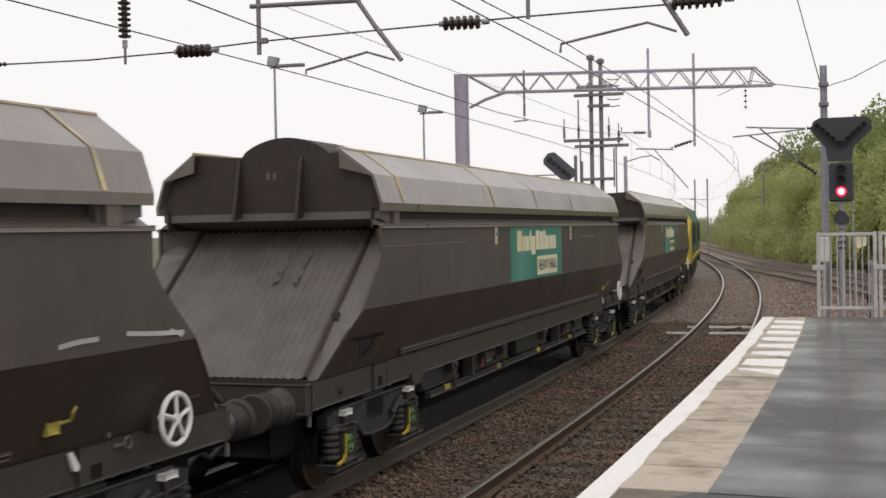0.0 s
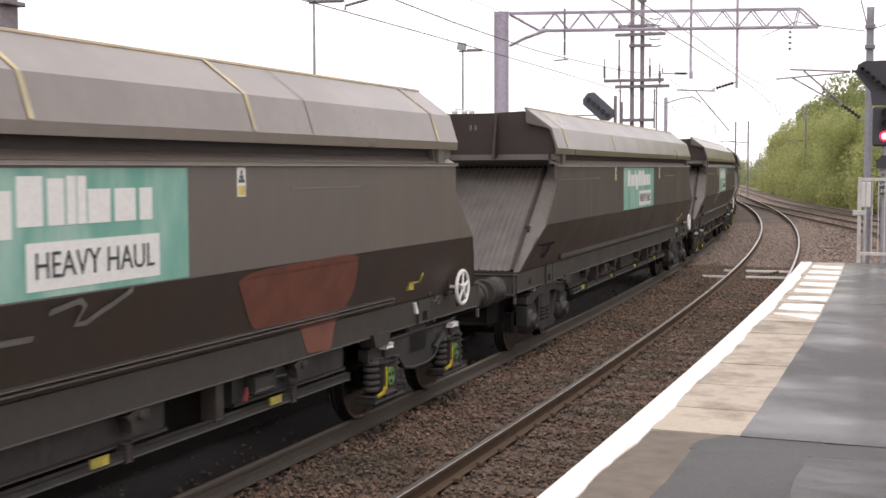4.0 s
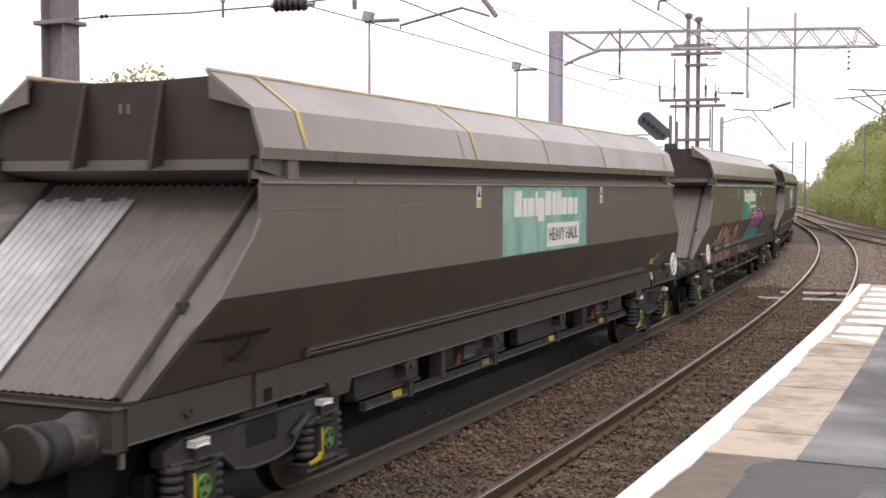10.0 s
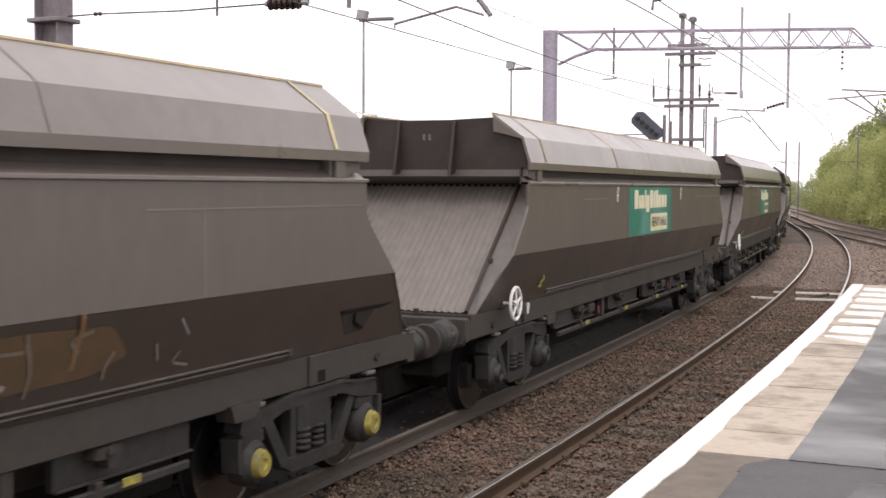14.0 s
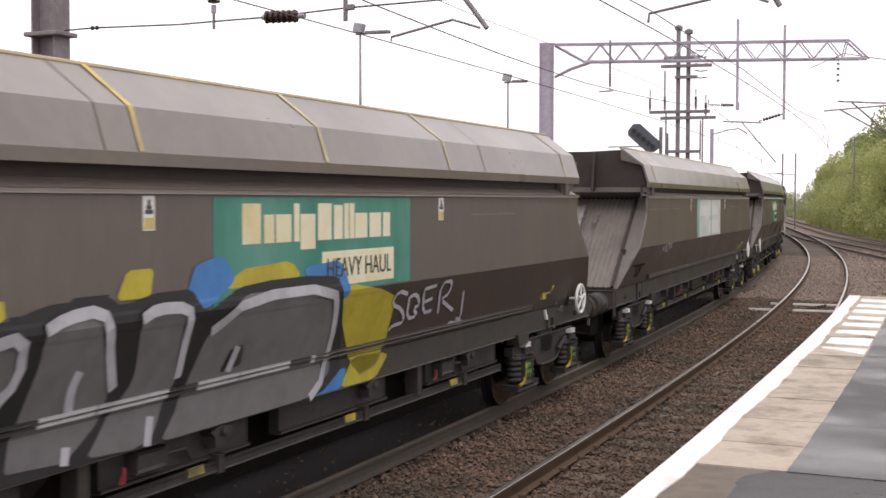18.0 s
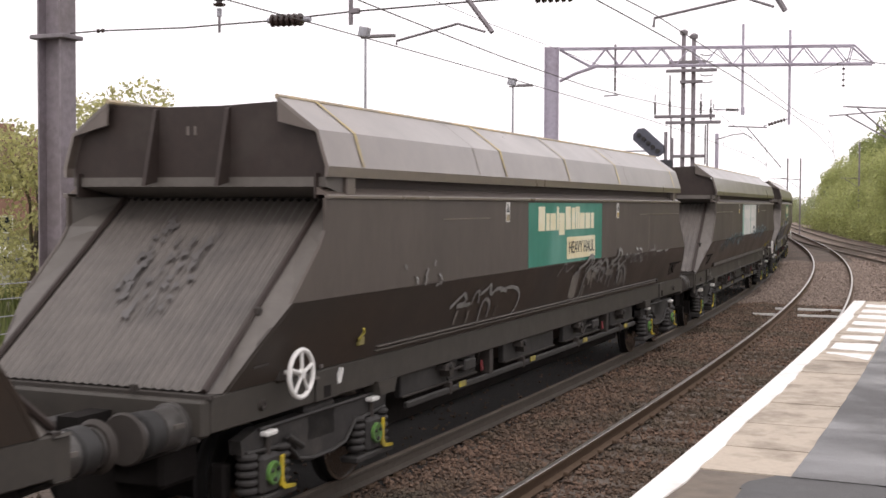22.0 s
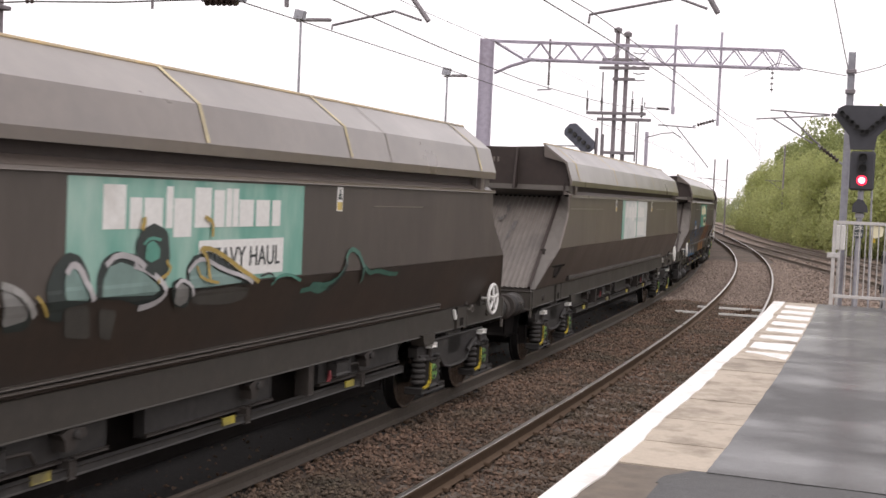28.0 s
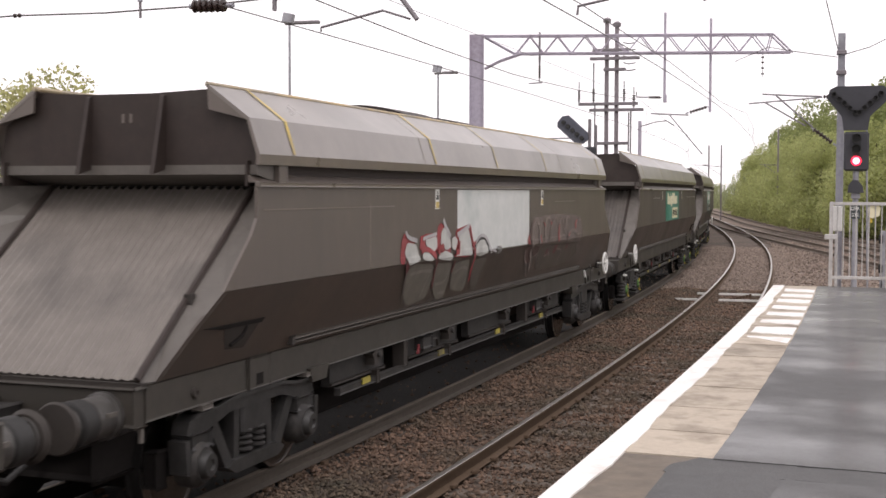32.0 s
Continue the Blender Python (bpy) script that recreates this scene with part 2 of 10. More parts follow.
M_LEAF2 = mat("fresh_leaf", (0.5, 0.52, 0.22), (0.4, 0.43, 0.175), 0.6, grain=3, stain=0.55, bump=0, island=True, each=0.2, dirt=(0.29, 0.32, 0.12), dirt_at=0.6)
M_LEAF3 = mat("pale_young_leaf", (0.52, 0.5, 0.23), (0.42, 0.42, 0.18), 0.6, grain=3, stain=0.3, bump=0, island=True, each=0.35)
M_LEAF_HAZE = mat("hazed_far_leaf", (0.42, 0.455, 0.25), (0.34, 0.375, 0.2), 0.6, grain=3, stain=0.4, bump=0, island=True, each=0.25)
M_BARK = mat("bark", (0.12, 0.095, 0.07), None, 0.9, grain=9, bump=0.4)
M_GRASS = mat("verge_grass", (0.13, 0.17, 0.05), (0.17, 0.15, 0.07), 0.9, island=True, each=0.4, bump=0)
M_LAMPRED = glow("red_signal_lamp", (1.0, 0.02, 0.06), 2.2)
M_LAMPCORE = glow("red_signal_core", (1.0, 0.45, 0.5), 2.5)
M_CHUTE_DIM = mat("scuffed_bare_steel", (0.36, 0.345, 0.335), (0.28, 0.265, 0.255), 0.4, metal=0.2, grain=7, stain=3.0, bump=0.03, dirt=(0.11, 0.1, 0.095), dirt_at=0.57)
M_CHUTE_BARE = mat("bare_bright_steel", (0.5, 0.5, 0.51), (0.4, 0.4, 0.41), 0.35, metal=0.3, grain=7, stain=1.6, bump=0.03, dirt=(0.3, 0.29, 0.29), dirt_at=0.6)
M_GREASE = mat("black_grease_smear", (0.085, 0.078, 0.075), (0.11, 0.1, 0.095), 0.4, grain=9, stain=3, bump=0.02)
M_HOODSEAM = mat("hood_joint", (0.25, 0.215, 0.18), None, 0.5, bump=0)
# near-black that stands for deep shade: under the wagons, in holes and gaps
M_SHADE_BLACK = mat("shade_black", (0.018, 0.016, 0.015), (0.024, 0.021, 0.02), 0.9, grain=18, bump=0.2, spec=0.1)
M_CAST = mat("cast_bogie_steel", (0.046, 0.044, 0.042), (0.03, 0.0285, 0.028), 0.5, grain=14, stain=3, bump=0.15, dirt=(0.02, 0.019, 0.018), dirt_at=0.55)
M_GATE = mat("pale_gate_steel", (0.56, 0.54, 0.52), (0.46, 0.44, 0.43), 0.5, metal=0.1, grain=12, stain=2.5, bump=0.04, dirt=(0.34, 0.32, 0.3), dirt_at=0.62)
M_SIGNALBLUE = mat("faded_signal_grey", (0.1, 0.105, 0.135), None, 0.5, grain=10, bump=0.03)
M_BED2 = mat("coal_shade_ballast", (0.028, 0.024, 0.022), (0.017, 0.015, 0.013), 0.95, grain=22, stain=0.8, bump=0.8)
M_BRICK = mat("house_brick", (0.3, 0.17, 0.12), (0.24, 0.14, 0.1), 0.85, grain=6, bump=0.1)
M_TILE = mat("roof_tile", (0.13, 0.06, 0.05), None, 0.8, grain=5, bump=0.1)
for leaf in (M_LEAF, M_LEAF2, M_LEAF3, M_LEAF_HAZE, M_GRASS):
    t = leaf.node_tree
    p = t.nodes["Principled BSDF"]
    tl = t.nodes.new("ShaderNodeBsdfTranslucent")
    t.links.new(p.inputs["Base Color"].links[0].from_socket, tl.inputs[0])
    mx = t.nodes.new("ShaderNodeMixShader")
    mx.inputs[0].default_value = 0.5
    t.links.new(p.outputs[0], mx.inputs[1])
    t.links.new(tl.outputs[0], mx.inputs[2])
    t.links.new(mx.outputs[0], t.nodes["Material Output"].inputs[0])


def wet_asphalt(name, lo, hi, gloss, seed):
    """Patchy asphalt: pale worn areas and dark ones, wet films that shine."""
    m = bpy.data.materials.new(name)
    m.use_nodes = True
    t = m.node_tree
    p = t.nodes["Principled BSDF"]
    co = t.nodes.new("ShaderNodeTexCoord")

    def nz(scale, detail, stretch=(1, 1, 1)):
        mp = t.nodes.new("ShaderNodeMapping")
        mp.inputs["Scale"].default_value = stretch
        mp.inputs["Location"].default_value = (seed, seed * 0.7, 0)
        t.links.new(co.outputs["Object"], mp.inputs[0])
        n = t.nodes.new("ShaderNodeTexNoise")
        n.inputs["Scale"].default_value, n.inputs["Detail"].default_value, n.inputs["Roughness"].default_value = scale, detail, 0.62
        t.links.new(mp.outputs[0], n.inputs["Vector"])
        return n.outputs[0]

    def span(src, a, b, c, d):
        r = t.nodes.new("ShaderNodeMapRange")
        for k, v in zip(("From Min", "From Max", "To Min", "To Max"), (a, b, c, d)):
            r.inputs[k].default_value = v
        t.links.new(src, r.inputs["Value"])
        return r.outputs[0]

    def blend(fac, x, y, kind="MIX"):
        q = t.nodes.new("ShaderNodeMix")
        q.data_type, q.blend_type = "RGBA", kind
        for k, v in ((0, fac), (6, x), (7, y)):
            if isinstance(v, tuple):
                q.inputs[k].default_value = (*v, 1)
            elif isinstance(v, float):
                q.inputs[k].default_value = v
            else:
                t.links.new(v, q.inputs[k])
        return q.outputs[2]

    grit, worn, wet = nz(60.0, 8), nz(9.0, 10), nz(1.6, 9)
    col = blend(span(worn, 0.3, 0.7, 0, 1), tuple(c * lo for c in (1.02, 1, 1)), tuple(c * hi for c in (1.03, 0.99, 0.97)))
    col = blend(0.7, col, blend(span(grit, 0.3, 0.7, 0, 1), (0.45, 0.45, 0.45), (1.55, 1.55, 1.55)), "MULTIPLY")
    col = blend(span(wet, 0.52, 0.66, 0, 0.4), col, (lo * 0.75, lo * 0.74, lo * 0.76))
    t.links.new(col, p.inputs["Base Color"])
    t.links.new(span(worn, 0.3, 0.7, 0.5, 0.68), p.inputs["Roughness"])
    # standing film of water in broad shallow hollows
    film = nz(0.42, 4, (1, 1.7, 1))
    t.links.new(span(film, 0.4, 0.66, 0.05 * gloss, gloss), p.inputs["Coat Weight"])
    p.inputs["Coat Roughness"].default_value, p.inputs["Coat IOR"].default_value = 0.2, 1.33
    b = t.nodes.new("ShaderNodeBump")
    b.inputs["Strength"].default_value, b.inputs["Distance"].default_value = 0.45, 0.012
    t.links.new(grit, b.inputs["Height"])
    b2 = t.nodes.new("ShaderNodeBump")
    b2.inputs["Strength"].default_value, b2.inputs["Distance"].default_value = 0.12, 0.02
    t.links.new(worn, b2.inputs["Height"])
    t.links.new(b.outputs[0], b2.inputs["Normal"])
    t.links.new(b2.outputs[0], p.inputs["Normal"])
    return m


M_WETTAR = wet_asphalt("damp_worn_asphalt", 0.032, 0.07, 0.95, 3.0)
M_WETTAR_DK = wet_asphalt("darker_asphalt", 0.03, 0.065, 0.15, 8.0)


# ---- building helpers ----
class Shape:
    """Gathers boxes, tubes and plates into one mesh."""

    def __init__(self):
        self.v, self.f, self.smooth = [], [], []

    def add(self, verts, faces, smooth=False):
        n = len(self.v)
        self.v += [tuple(p) for p in verts]
        self.f += [tuple(i + n for i in q) for q in faces]
        self.smooth += [smooth] * len(faces)
        return self

    def box(self, x0, x1, y0, y1, z0, z1, c=0.0):
        """A box; c: chamfer of its upright and level edges."""
        if not c:
            v = [(x, y, z) for x in (x0, x1) for y in (y0, y1) for z in (z0, z1)]
            return self.add(v, [(0, 1, 3, 2), (4, 6, 7, 5), (0, 4, 5, 1), (2, 3, 7, 6), (0, 2, 6, 4), (1, 5, 7, 3)])
        bm = bmesh.new()
        bmesh.ops.create_cube(bm, size=1)
        for w in bm.verts:
            w.co = ((x0 + x1) / 2 + w.co.x * (x1 - x0), (y0 + y1) / 2 + w.co.y * (y1 - y0), (z0 + z1) / 2 + w.co.z * (z1 - z0))
        bmesh.ops.bevel(bm, geom=bm.edges[:], offset=c, segments=1, affect="EDGES")
        bm.verts.index_update()
        self.add([w.co[:] for w in bm.verts], [[w.index for w in q.verts] for q in bm.faces])
        bm.free()
        return self

    def loft(self, rings, closed=True, caps=True, smooth=False):
        """Skin over rings of equal length."""
        n, m = len(rings[0]), len(rings)
        v = [p for r in rings for p in r]
        f = []
        for i in range(m - 1):
            for j in range(n if closed else n - 1):
                k = (j + 1) % n
                f.append((i * n + j, i * n + k, (i + 1) * n + k, (i + 1) * n + j))
        if caps and closed:
            f += [tuple(range(n - 1, -1, -1)), tuple((m - 1) * n + j for j in range(n))]
        return self.add(v, f, smooth)

    def prism(self, poly, y0, y1, axis="y"):
        """A polygon in x, z pushed along y (or in y, z along x; x, y along z)."""
        def put(a, b, c):
            return (a, c, b) if axis == "y" else (c, a, b) if axis == "x" else (a, b, c)
        return self.loft([[put(a, b, y0) for a, b in poly], [put(a, b, y1) for a, b in poly]])

    def tube(self, pts, r, n=8, caps=True):
        pts = [Vector(p) for p in pts]
        rings = []
        for i, p in enumerate(pts):
            d = (pts[min(i + 1, len(pts) - 1)] - pts[max(i - 1, 0)]).normalized()
            u = d.cross(Vector((0, 0, 1)))
            u = u.normalized() if u.length > 0.02 else Vector((1, 0, 0))
            w = d.cross(u)
            rr = r[i] if isinstance(r, (list, tuple)) else r
            rings.append([tuple(p + (u * math.cos(a) + w * math.sin(a)) * rr) for a in [2 * math.pi * k / n for k in range(n)]])
        return self.loft(rings, caps=caps, smooth=n > 5)

    def turned(self, profile, centre, axis="y", n=20):
        """A turned solid: profile of (along, radius) about an axis through centre."""
        rings = []
        for a, r in profile:
            ring = []
            for k in range(n):
                c, s = r * math.cos(2 * math.pi * k / n), r * math.sin(2 * math.pi * k / n)
                ring.append(tuple(Vector(centre) + Vector((c, a, s) if axis == "y" else (a, c, s) if axis == "x" else (c, s, a))))
            rings.append(ring)
        return self.loft(rings, smooth=True)

    def mesh(self, name, material):
        me = bpy.data.meshes.new(name)
        me.from_pydata(self.v, [], self.f)
        me.materials.append(material)
        me.polygons.foreach_set("use_smooth", self.smooth)
        bm = bmesh.new()
        bm.from_mesh(me)
        bmesh.ops.recalc_face_normals(bm, faces=bm.faces)
        bm.to_mesh(me)
        bm.free()
        me.update()
        if any(self.smooth):
            me.set_sharp_from_angle(angle=radians(38))
        return me


def part(name, shape, material, parent=None, label="", m=None):
    """One mesh object under a thing or under a part."""
    ob = new(name, shape.mesh(name, material) if isinstance(shape, Shape) else shape)
    if parent is not None:
        ob.parent = parent
    if m is not None:
        ob.matrix_basis = m
    return tagged(ob, label=label)


def thing(name, label, category, group="", kind="", m=None):
    ob = new(name)
    ob.empty_display_size = 0.2
    if m is not None:
        ob.matrix_basis = m
    return tagged(ob, label, category, group, kind)


# ---- the line of the tracks ----
SEP = 3.227          # from the platform track's centre to the train's
STEP = 0.25
S_MIN, S_MAX = -140.0, 900.0


def bend(s):
    """Curvature of the line, to the left."""
    q = min(max(s, -8.0), 104.0)
    return 0.001977137 + 3.2919e-05 * q - 4.7685e-07 * q * q if s < 420 else 0.0


LINE = {}
_x, _y, _h = -3.443, 0.0, 0.0
for _i in range(int(S_MAX / STEP) + 1):
    LINE[_i] = (_x, _y, _h)
    _h2 = _h + bend((_i + 0.5) * STEP) * STEP
    _a = (_h + _h2) / 2
    _x, _y, _h = _x - math.sin(_a) * STEP, _y + math.cos(_a) * STEP, _h2
_x, _y, _h = LINE[0]
for _i in range(0, int(S_MIN / STEP) - 1, -1):
    LINE[_i] = (_x, _y, _h)
    _h2 = _h - bend((_i - 0.5) * STEP) * STEP
    _a = (_h + _h2) / 2
    _x, _y, _h = _x + math.sin(_a) * STEP, _y - math.cos(_a) * STEP, _h2


def on(s, lateral=0.0, z=0.0):
    """A point beside the platform track: s along it, lateral to the right of its centre."""
    s = min(max(s, S_MIN), S_MAX - 1)
    i = math.floor(s / STEP)
    f = s / STEP - i
    (xa, ya, ha), (xb, yb, hb) = LINE[i], LINE[i + 1]
    h = ha + (hb - ha) * f
    return Vector((xa + (xb - xa) * f + lateral * math.cos(h), ya + (yb - ya) * f + lateral * math.sin(h), z))


def heading(s):
    s = min(max(s, S_MIN), S_MAX - 1)
    i = math.floor(s / STEP)
    return LINE[i][2] + (LINE[i + 1][2] - LINE[i][2]) * (s / STEP - i)


def stand(s, lateral, z=0.0, turn=0.0):
    """A pose whose x runs along the line and y to its left."""
    p = on(s, lateral)
    return pose(p.x, p.y, z, 0, 0, math.degrees(heading(s)) + 90 + turn)


def ribbon(shape, s0, s1, step, profile):
    """A profile of (lateral, z) swept along the line."""
    n = max(1, round((s1 - s0) / step))
    return shape.loft([[tuple(on(s0 + (s1 - s0) * i / n, a, b)) for a, b in profile] for i in range(n + 1)])


# ---- the train ----
PITCH, HALF = 19.0, 7.225
KINK, SILL, SOLE = 1.93, 1.265, 1.155     # fold of the side, foot of its lower sheet, half width over the solebars


def train_s(t):
    """Where the leading body end of the first counted wagon is at t seconds."""
    u = max(t - 22.0, 0.0)
    return 7.79 + 10.882 * t + 0.00894 * t * t + 0.03 * u + 0.0025 * u * u + 0.1 * math.exp(-((t - 20.0) / 4.0) ** 2)


def skin(z):
    """Half width of the wagon's side at height z."""
    return 1.40 if z >= KINK else 1.40 - (KINK - z) * 0.36


def side_outline():
    """The side sheet above the fold, and its lower part, as (x, z)."""
    up = [(-HALF, 2.80), (-HALF, 2.52), (-HALF - 0.1, 2.38), (-HALF - 0.58, KINK), (HALF + 0.58, KINK), (HALF + 0.1, 2.38), (HALF, 2.52), (HALF, 2.80)]
    low = [(-HALF - 0.58, KINK - 0.004), (-HALF - 0.93, 1.6), (-HALF - 1.24, SILL), (HALF + 1.24, SILL), (HALF + 0.93, 1.6), (HALF + 0.58, KINK - 0.004)]
    return up, low


def plate(shape, poly, sy, thick=0.03):
    """A sheet on the wagon's flank that follows its slope."""
    return shape.loft([[(x, sy * (skin(z) - thick), z) for x, z in poly], [(x, sy * skin(z), z) for x, z in poly]])


AXLE = 0.457


def wheels(bo):
    for ax in (-0.98, 0.98):
        ws = Shape().tube([(0, -0.98, 0), (0, 0.98, 0)], 0.075, 10)
        for sy in (-1, 1):
            ws.turned([(sy * 0.68, 0.12), (sy * 0.69, 0.482), (sy * 0.715, 0.487), (sy * 0.73, 0.462), (sy * 0.82, 0.455), (sy * 0.825, 0.39), (sy * 0.78, 0.33), (sy * 0.77, 0.15), (sy * 0.84, 0.12)], (0, 0, 0), "y", 28)
        q = part("wheelset", ws, M_WHEEL, bo, "dark wheelset", m=pose(ax, 0, AXLE))
        for sy in (-1, 1):
            part("wheel_rim", Shape().turned([(sy * 0.826, 0.452), (sy * 0.833, 0.452), (sy * 0.833, 0.425), (sy * 0.826, 0.425)], (0, 0, 0), "y", 28), M_TREAD, bo, "bright worn wheel rim", m=pose(ax, 0, AXLE))


def cast_bogie(w, bx):
    """Three-piece bogie: heavy cast side frames over a spring nest."""
    bo = new("bogie")
    bo.parent = w
    bo.matrix_basis = pose(bx, 0, 0)
    part("bolster", Shape().box(-0.24, 0.24, -1.12, 1.12, 0.56, 0.86, 0.03), M_CAST, bo)
    for sy in (-1, 1):
        def flat(poly, y0, y1):
            return Shape().prism(poly, sy * y0, sy * y1)
        part("side_frame", flat([(-1.2, 0.74), (-1.17, 0.84), (-1.06, 0.89), (-0.74, 0.9), (-0.46, 0.95), (0.46, 0.95), (0.74, 0.9), (1.06, 0.89), (1.17, 0.84), (1.2, 0.74), (1.13, 0.7), (0.82, 0.74), (0.5, 0.82), (-0.5, 0.82), (-0.82, 0.74), (-1.13, 0.7)], 0.97, 1.13), M_CAST, bo, "worn grey cast side frame")
        part("frame_flange", flat([(-1.15, 0.86), (-1.05, 0.905), (-0.74, 0.915), (-0.45, 0.965), (0.45, 0.965), (0.74, 0.915), (1.05, 0.905), (1.15, 0.86), (1.05, 0.88), (0.74, 0.885), (0.45, 0.93), (-0.45, 0.93), (-0.74, 0.885), (-1.05, 0.88)], 1.11, 1.17), M_CAST, bo)
        part("frame_belly", flat([(-0.42, 0.38), (0.42, 0.38), (0.54, 0.33), (0.4, 0.26), (-0.4, 0.26), (-0.54, 0.33)], 0.97, 1.14), M_CAST, bo)
        for d in (-1, 1):
            part("frame_strut", flat([(d * 0.8, 0.75), (d * 0.67, 0.78), (d * 0.4, 0.37), (d * 0.52, 0.32)], 0.98, 1.1), M_CAST, bo)
            part("column", flat([(d * 0.36, 0.37), (d * 0.27, 0.37), (d * 0.25, 0.83), (d * 0.35, 0.83)], 0.98, 1.09), M_CAST, bo)
            sp = Shape()
            for k in range(4):
                sp.turned([(0.4 + k * 0.055, 0.07), (0.415 + k * 0.055, 0.09), (0.43 + k * 0.055, 0.09), (0.445 + k * 0.055, 0.07)], (d * 0.12, sy * 1.05, 0), "z", 12)
            part("coil_spring", sp, M_BOGIE, bo)
            ax = d * 0.98
            part("axle_box", Shape().turned([(sy * 0.97, 0.2), (sy * 1.1, 0.2), (sy * 1.13, 0.185), (sy * 1.15, 0.16), (sy * 1.17, 0.15)], (ax, 0, 0.46), "y", 20), M_BOGIE, bo)
            part("adapter", Shape().box(ax - 0.17, ax + 0.17, sy * 0.98, sy * 1.12, 0.6, 0.73, 0.025), M_CAST, bo)
            part("axle_cap", Shape().turned([(sy * 1.17, 0.125), (sy * 1.2, 0.12), (sy * 1.23, 0.1), (sy * 1.23, 0.05), (sy * 1.215, 0.04)], (ax, 0, 0.46), "y", 18), M_CAST, bo, "round dull yellow-smeared axle cap")
            part("pedestal_leg", flat([(ax + d * 0.2, 0.7), (ax + d * 0.28, 0.7), (ax + d * 0.26, 0.42), (ax + d * 0.2, 0.4)], 0.98, 1.15), M_CAST, bo)
            part("frame_lug", Shape().box(ax - 0.08, ax + 0.08, sy * 1.1, sy * 1.19, 0.93, 0.97, 0.01), M_FLANK, bo)
    wheels(bo)


def build_wagon(cast=False):
    w = thing("hopper_wagon", "weathered grey-brown bogie coal hopper wagon with folded hood", "wagon", "hopper wagons of the train")
    up, low = side_outline()
    for sy in (-1, 1):
        part("upper_side", plate(Shape(), up, sy), M_SIDE, w)
        part("lower_side", plate(Shape(), low, sy), M_LOW, w, "darker lower side sheet")
        # top rail of the side with a pale edge, set-back band coloured dark for the hood's shade, posts
        part("top_rail", Shape().box(-HALF, HALF, sy * 1.385, sy * 1.425, 2.795, 2.83, 0.006), M_ROOF, w)
        part("recess_band", Shape().box(-HALF + 0.02, HALF - 0.02, sy * 1.27, sy * 1.29, 2.8, 3.02), M_END, w, "set-back band under the hood, its shade painted dark")
        part("band_sill", Shape().prism([(sy * 1.285, 2.9), (sy * 1.285, 2.83), (sy * 1.395, 2.83)], -HALF + 0.03, HALF - 0.03, "x"), M_SIDE, w)
        for x in (-HALF + 0.48, HALF - 0.48):
            part("band_post", Shape().box(x - 0.085, x + 0.085, sy * 1.285, sy * 1.40, 2.825, 2.995, 0.01), M_SIDE, w)
        # hood: lip, lower fold, upper fold
        prof = [(1.42, 2.985), (1.425, 3.075), (1.325, 3.39), (0.92, 3.69), (0.90, 3.665), (1.30, 3.37), (1.39, 3.07), (1.385, 2.985)]
        part("hood", Shape().loft([[(x, sy * a, b) for a, b in prof] for x in (-HALF, HALF)]), M_ROOF, w, "pale dusty folded hood sheet")
        # the rim's colour carries the orange glint along the top edge
        part("hood_rim", Shape().tube([(-HALF, sy * 0.91, 3.69), (HALF, sy * 0.91, 3.69)], 0.022, 8), M_SEAM, w, "orange top rim with its glint painted in")
        # panel seams on the hood and the side
        for x in (-3.1, 3.6):
            o = 0.003
            part("hood_seam", Shape().loft([[(x + d, sy * (a + o), b + o) for a, b in ((1.425, 3.08), (1.325, 3.39), (0.93, 3.688))] for d in (0, 0.016)], closed=False), M_HOODSEAM, w)
        # sill: two thin ribs, the solebar with its lifting plates, brackets below
        for z in (1.305, 1.345):
            part("sill_rib", Shape().box(-6.2, 5.83, sy * 1.15, sy * (skin(z) + 0.035), z, z + 0.02, 0.006), M_RIB, w)
        part("rib_stop", Shape().box(-6.22, -6.16, sy * 1.15, sy * 1.225, 1.295, 1.375, 0.006), M_FRAME, w)
        part("side_seam", Shape().box(-HALF + 0.1, -HALF + 3.2, sy * 1.398, sy * 1.404, 2.585, 2.597), M_ROOF, w)
        part("side_seam", Shape().box(HALF - 4.0, HALF - 2.6, sy * 1.398, sy * 1.404, 2.585, 2.597), M_ROOF, w)
        part("panel_joint", Shape().box(-4.72, -4.705, sy * 1.398, sy * 1.403, KINK + 0.01, 2.62), M_HOODSEAM, w)
        part("solebar", Shape().box(-HALF - 1.38, HALF + 1.38, sy * 1.0, sy * SOLE, 0.97, SILL - 0.004, 0.012), M_SOLE, w, "grey-brown dirty steel solebar")
        for x in (-6.78, 6.78):
            lp = part("lifting_plate", Shape().box(x - 0.2, x + 0.2, sy * SOLE, sy * (SOLE + 0.022), 0.975, SILL - 0.01, 0.01), M_SOLE, w)
            part("lifting_hole", Shape().box(x - 0.065, x + 0.065, sy * (SOLE + 0.0225), sy * (SOLE + 0.026), 1.0, 1.105), M_SHADE_BLACK, lp)
            part("jack_boss", Shape().turned([(sy * SOLE, 0.05), (sy * (SOLE + 0.03), 0.045), (sy * (SOLE + 0.03), 0.025), (sy * (SOLE + 0.015), 0.02)], (x + math.copysign(1.1, x), 0, 1.09), "y", 12), M_FRAME, w)
        for x in (-5.55, 5.55):
            part("spring_step", Shape().prism([(x - 0.22, 1.0), (x + 0.22, 1.0), (x + 0.16, 0.86), (x - 0.16, 0.86)], sy * 1.02, sy * 1.2), M_SOLE, w)
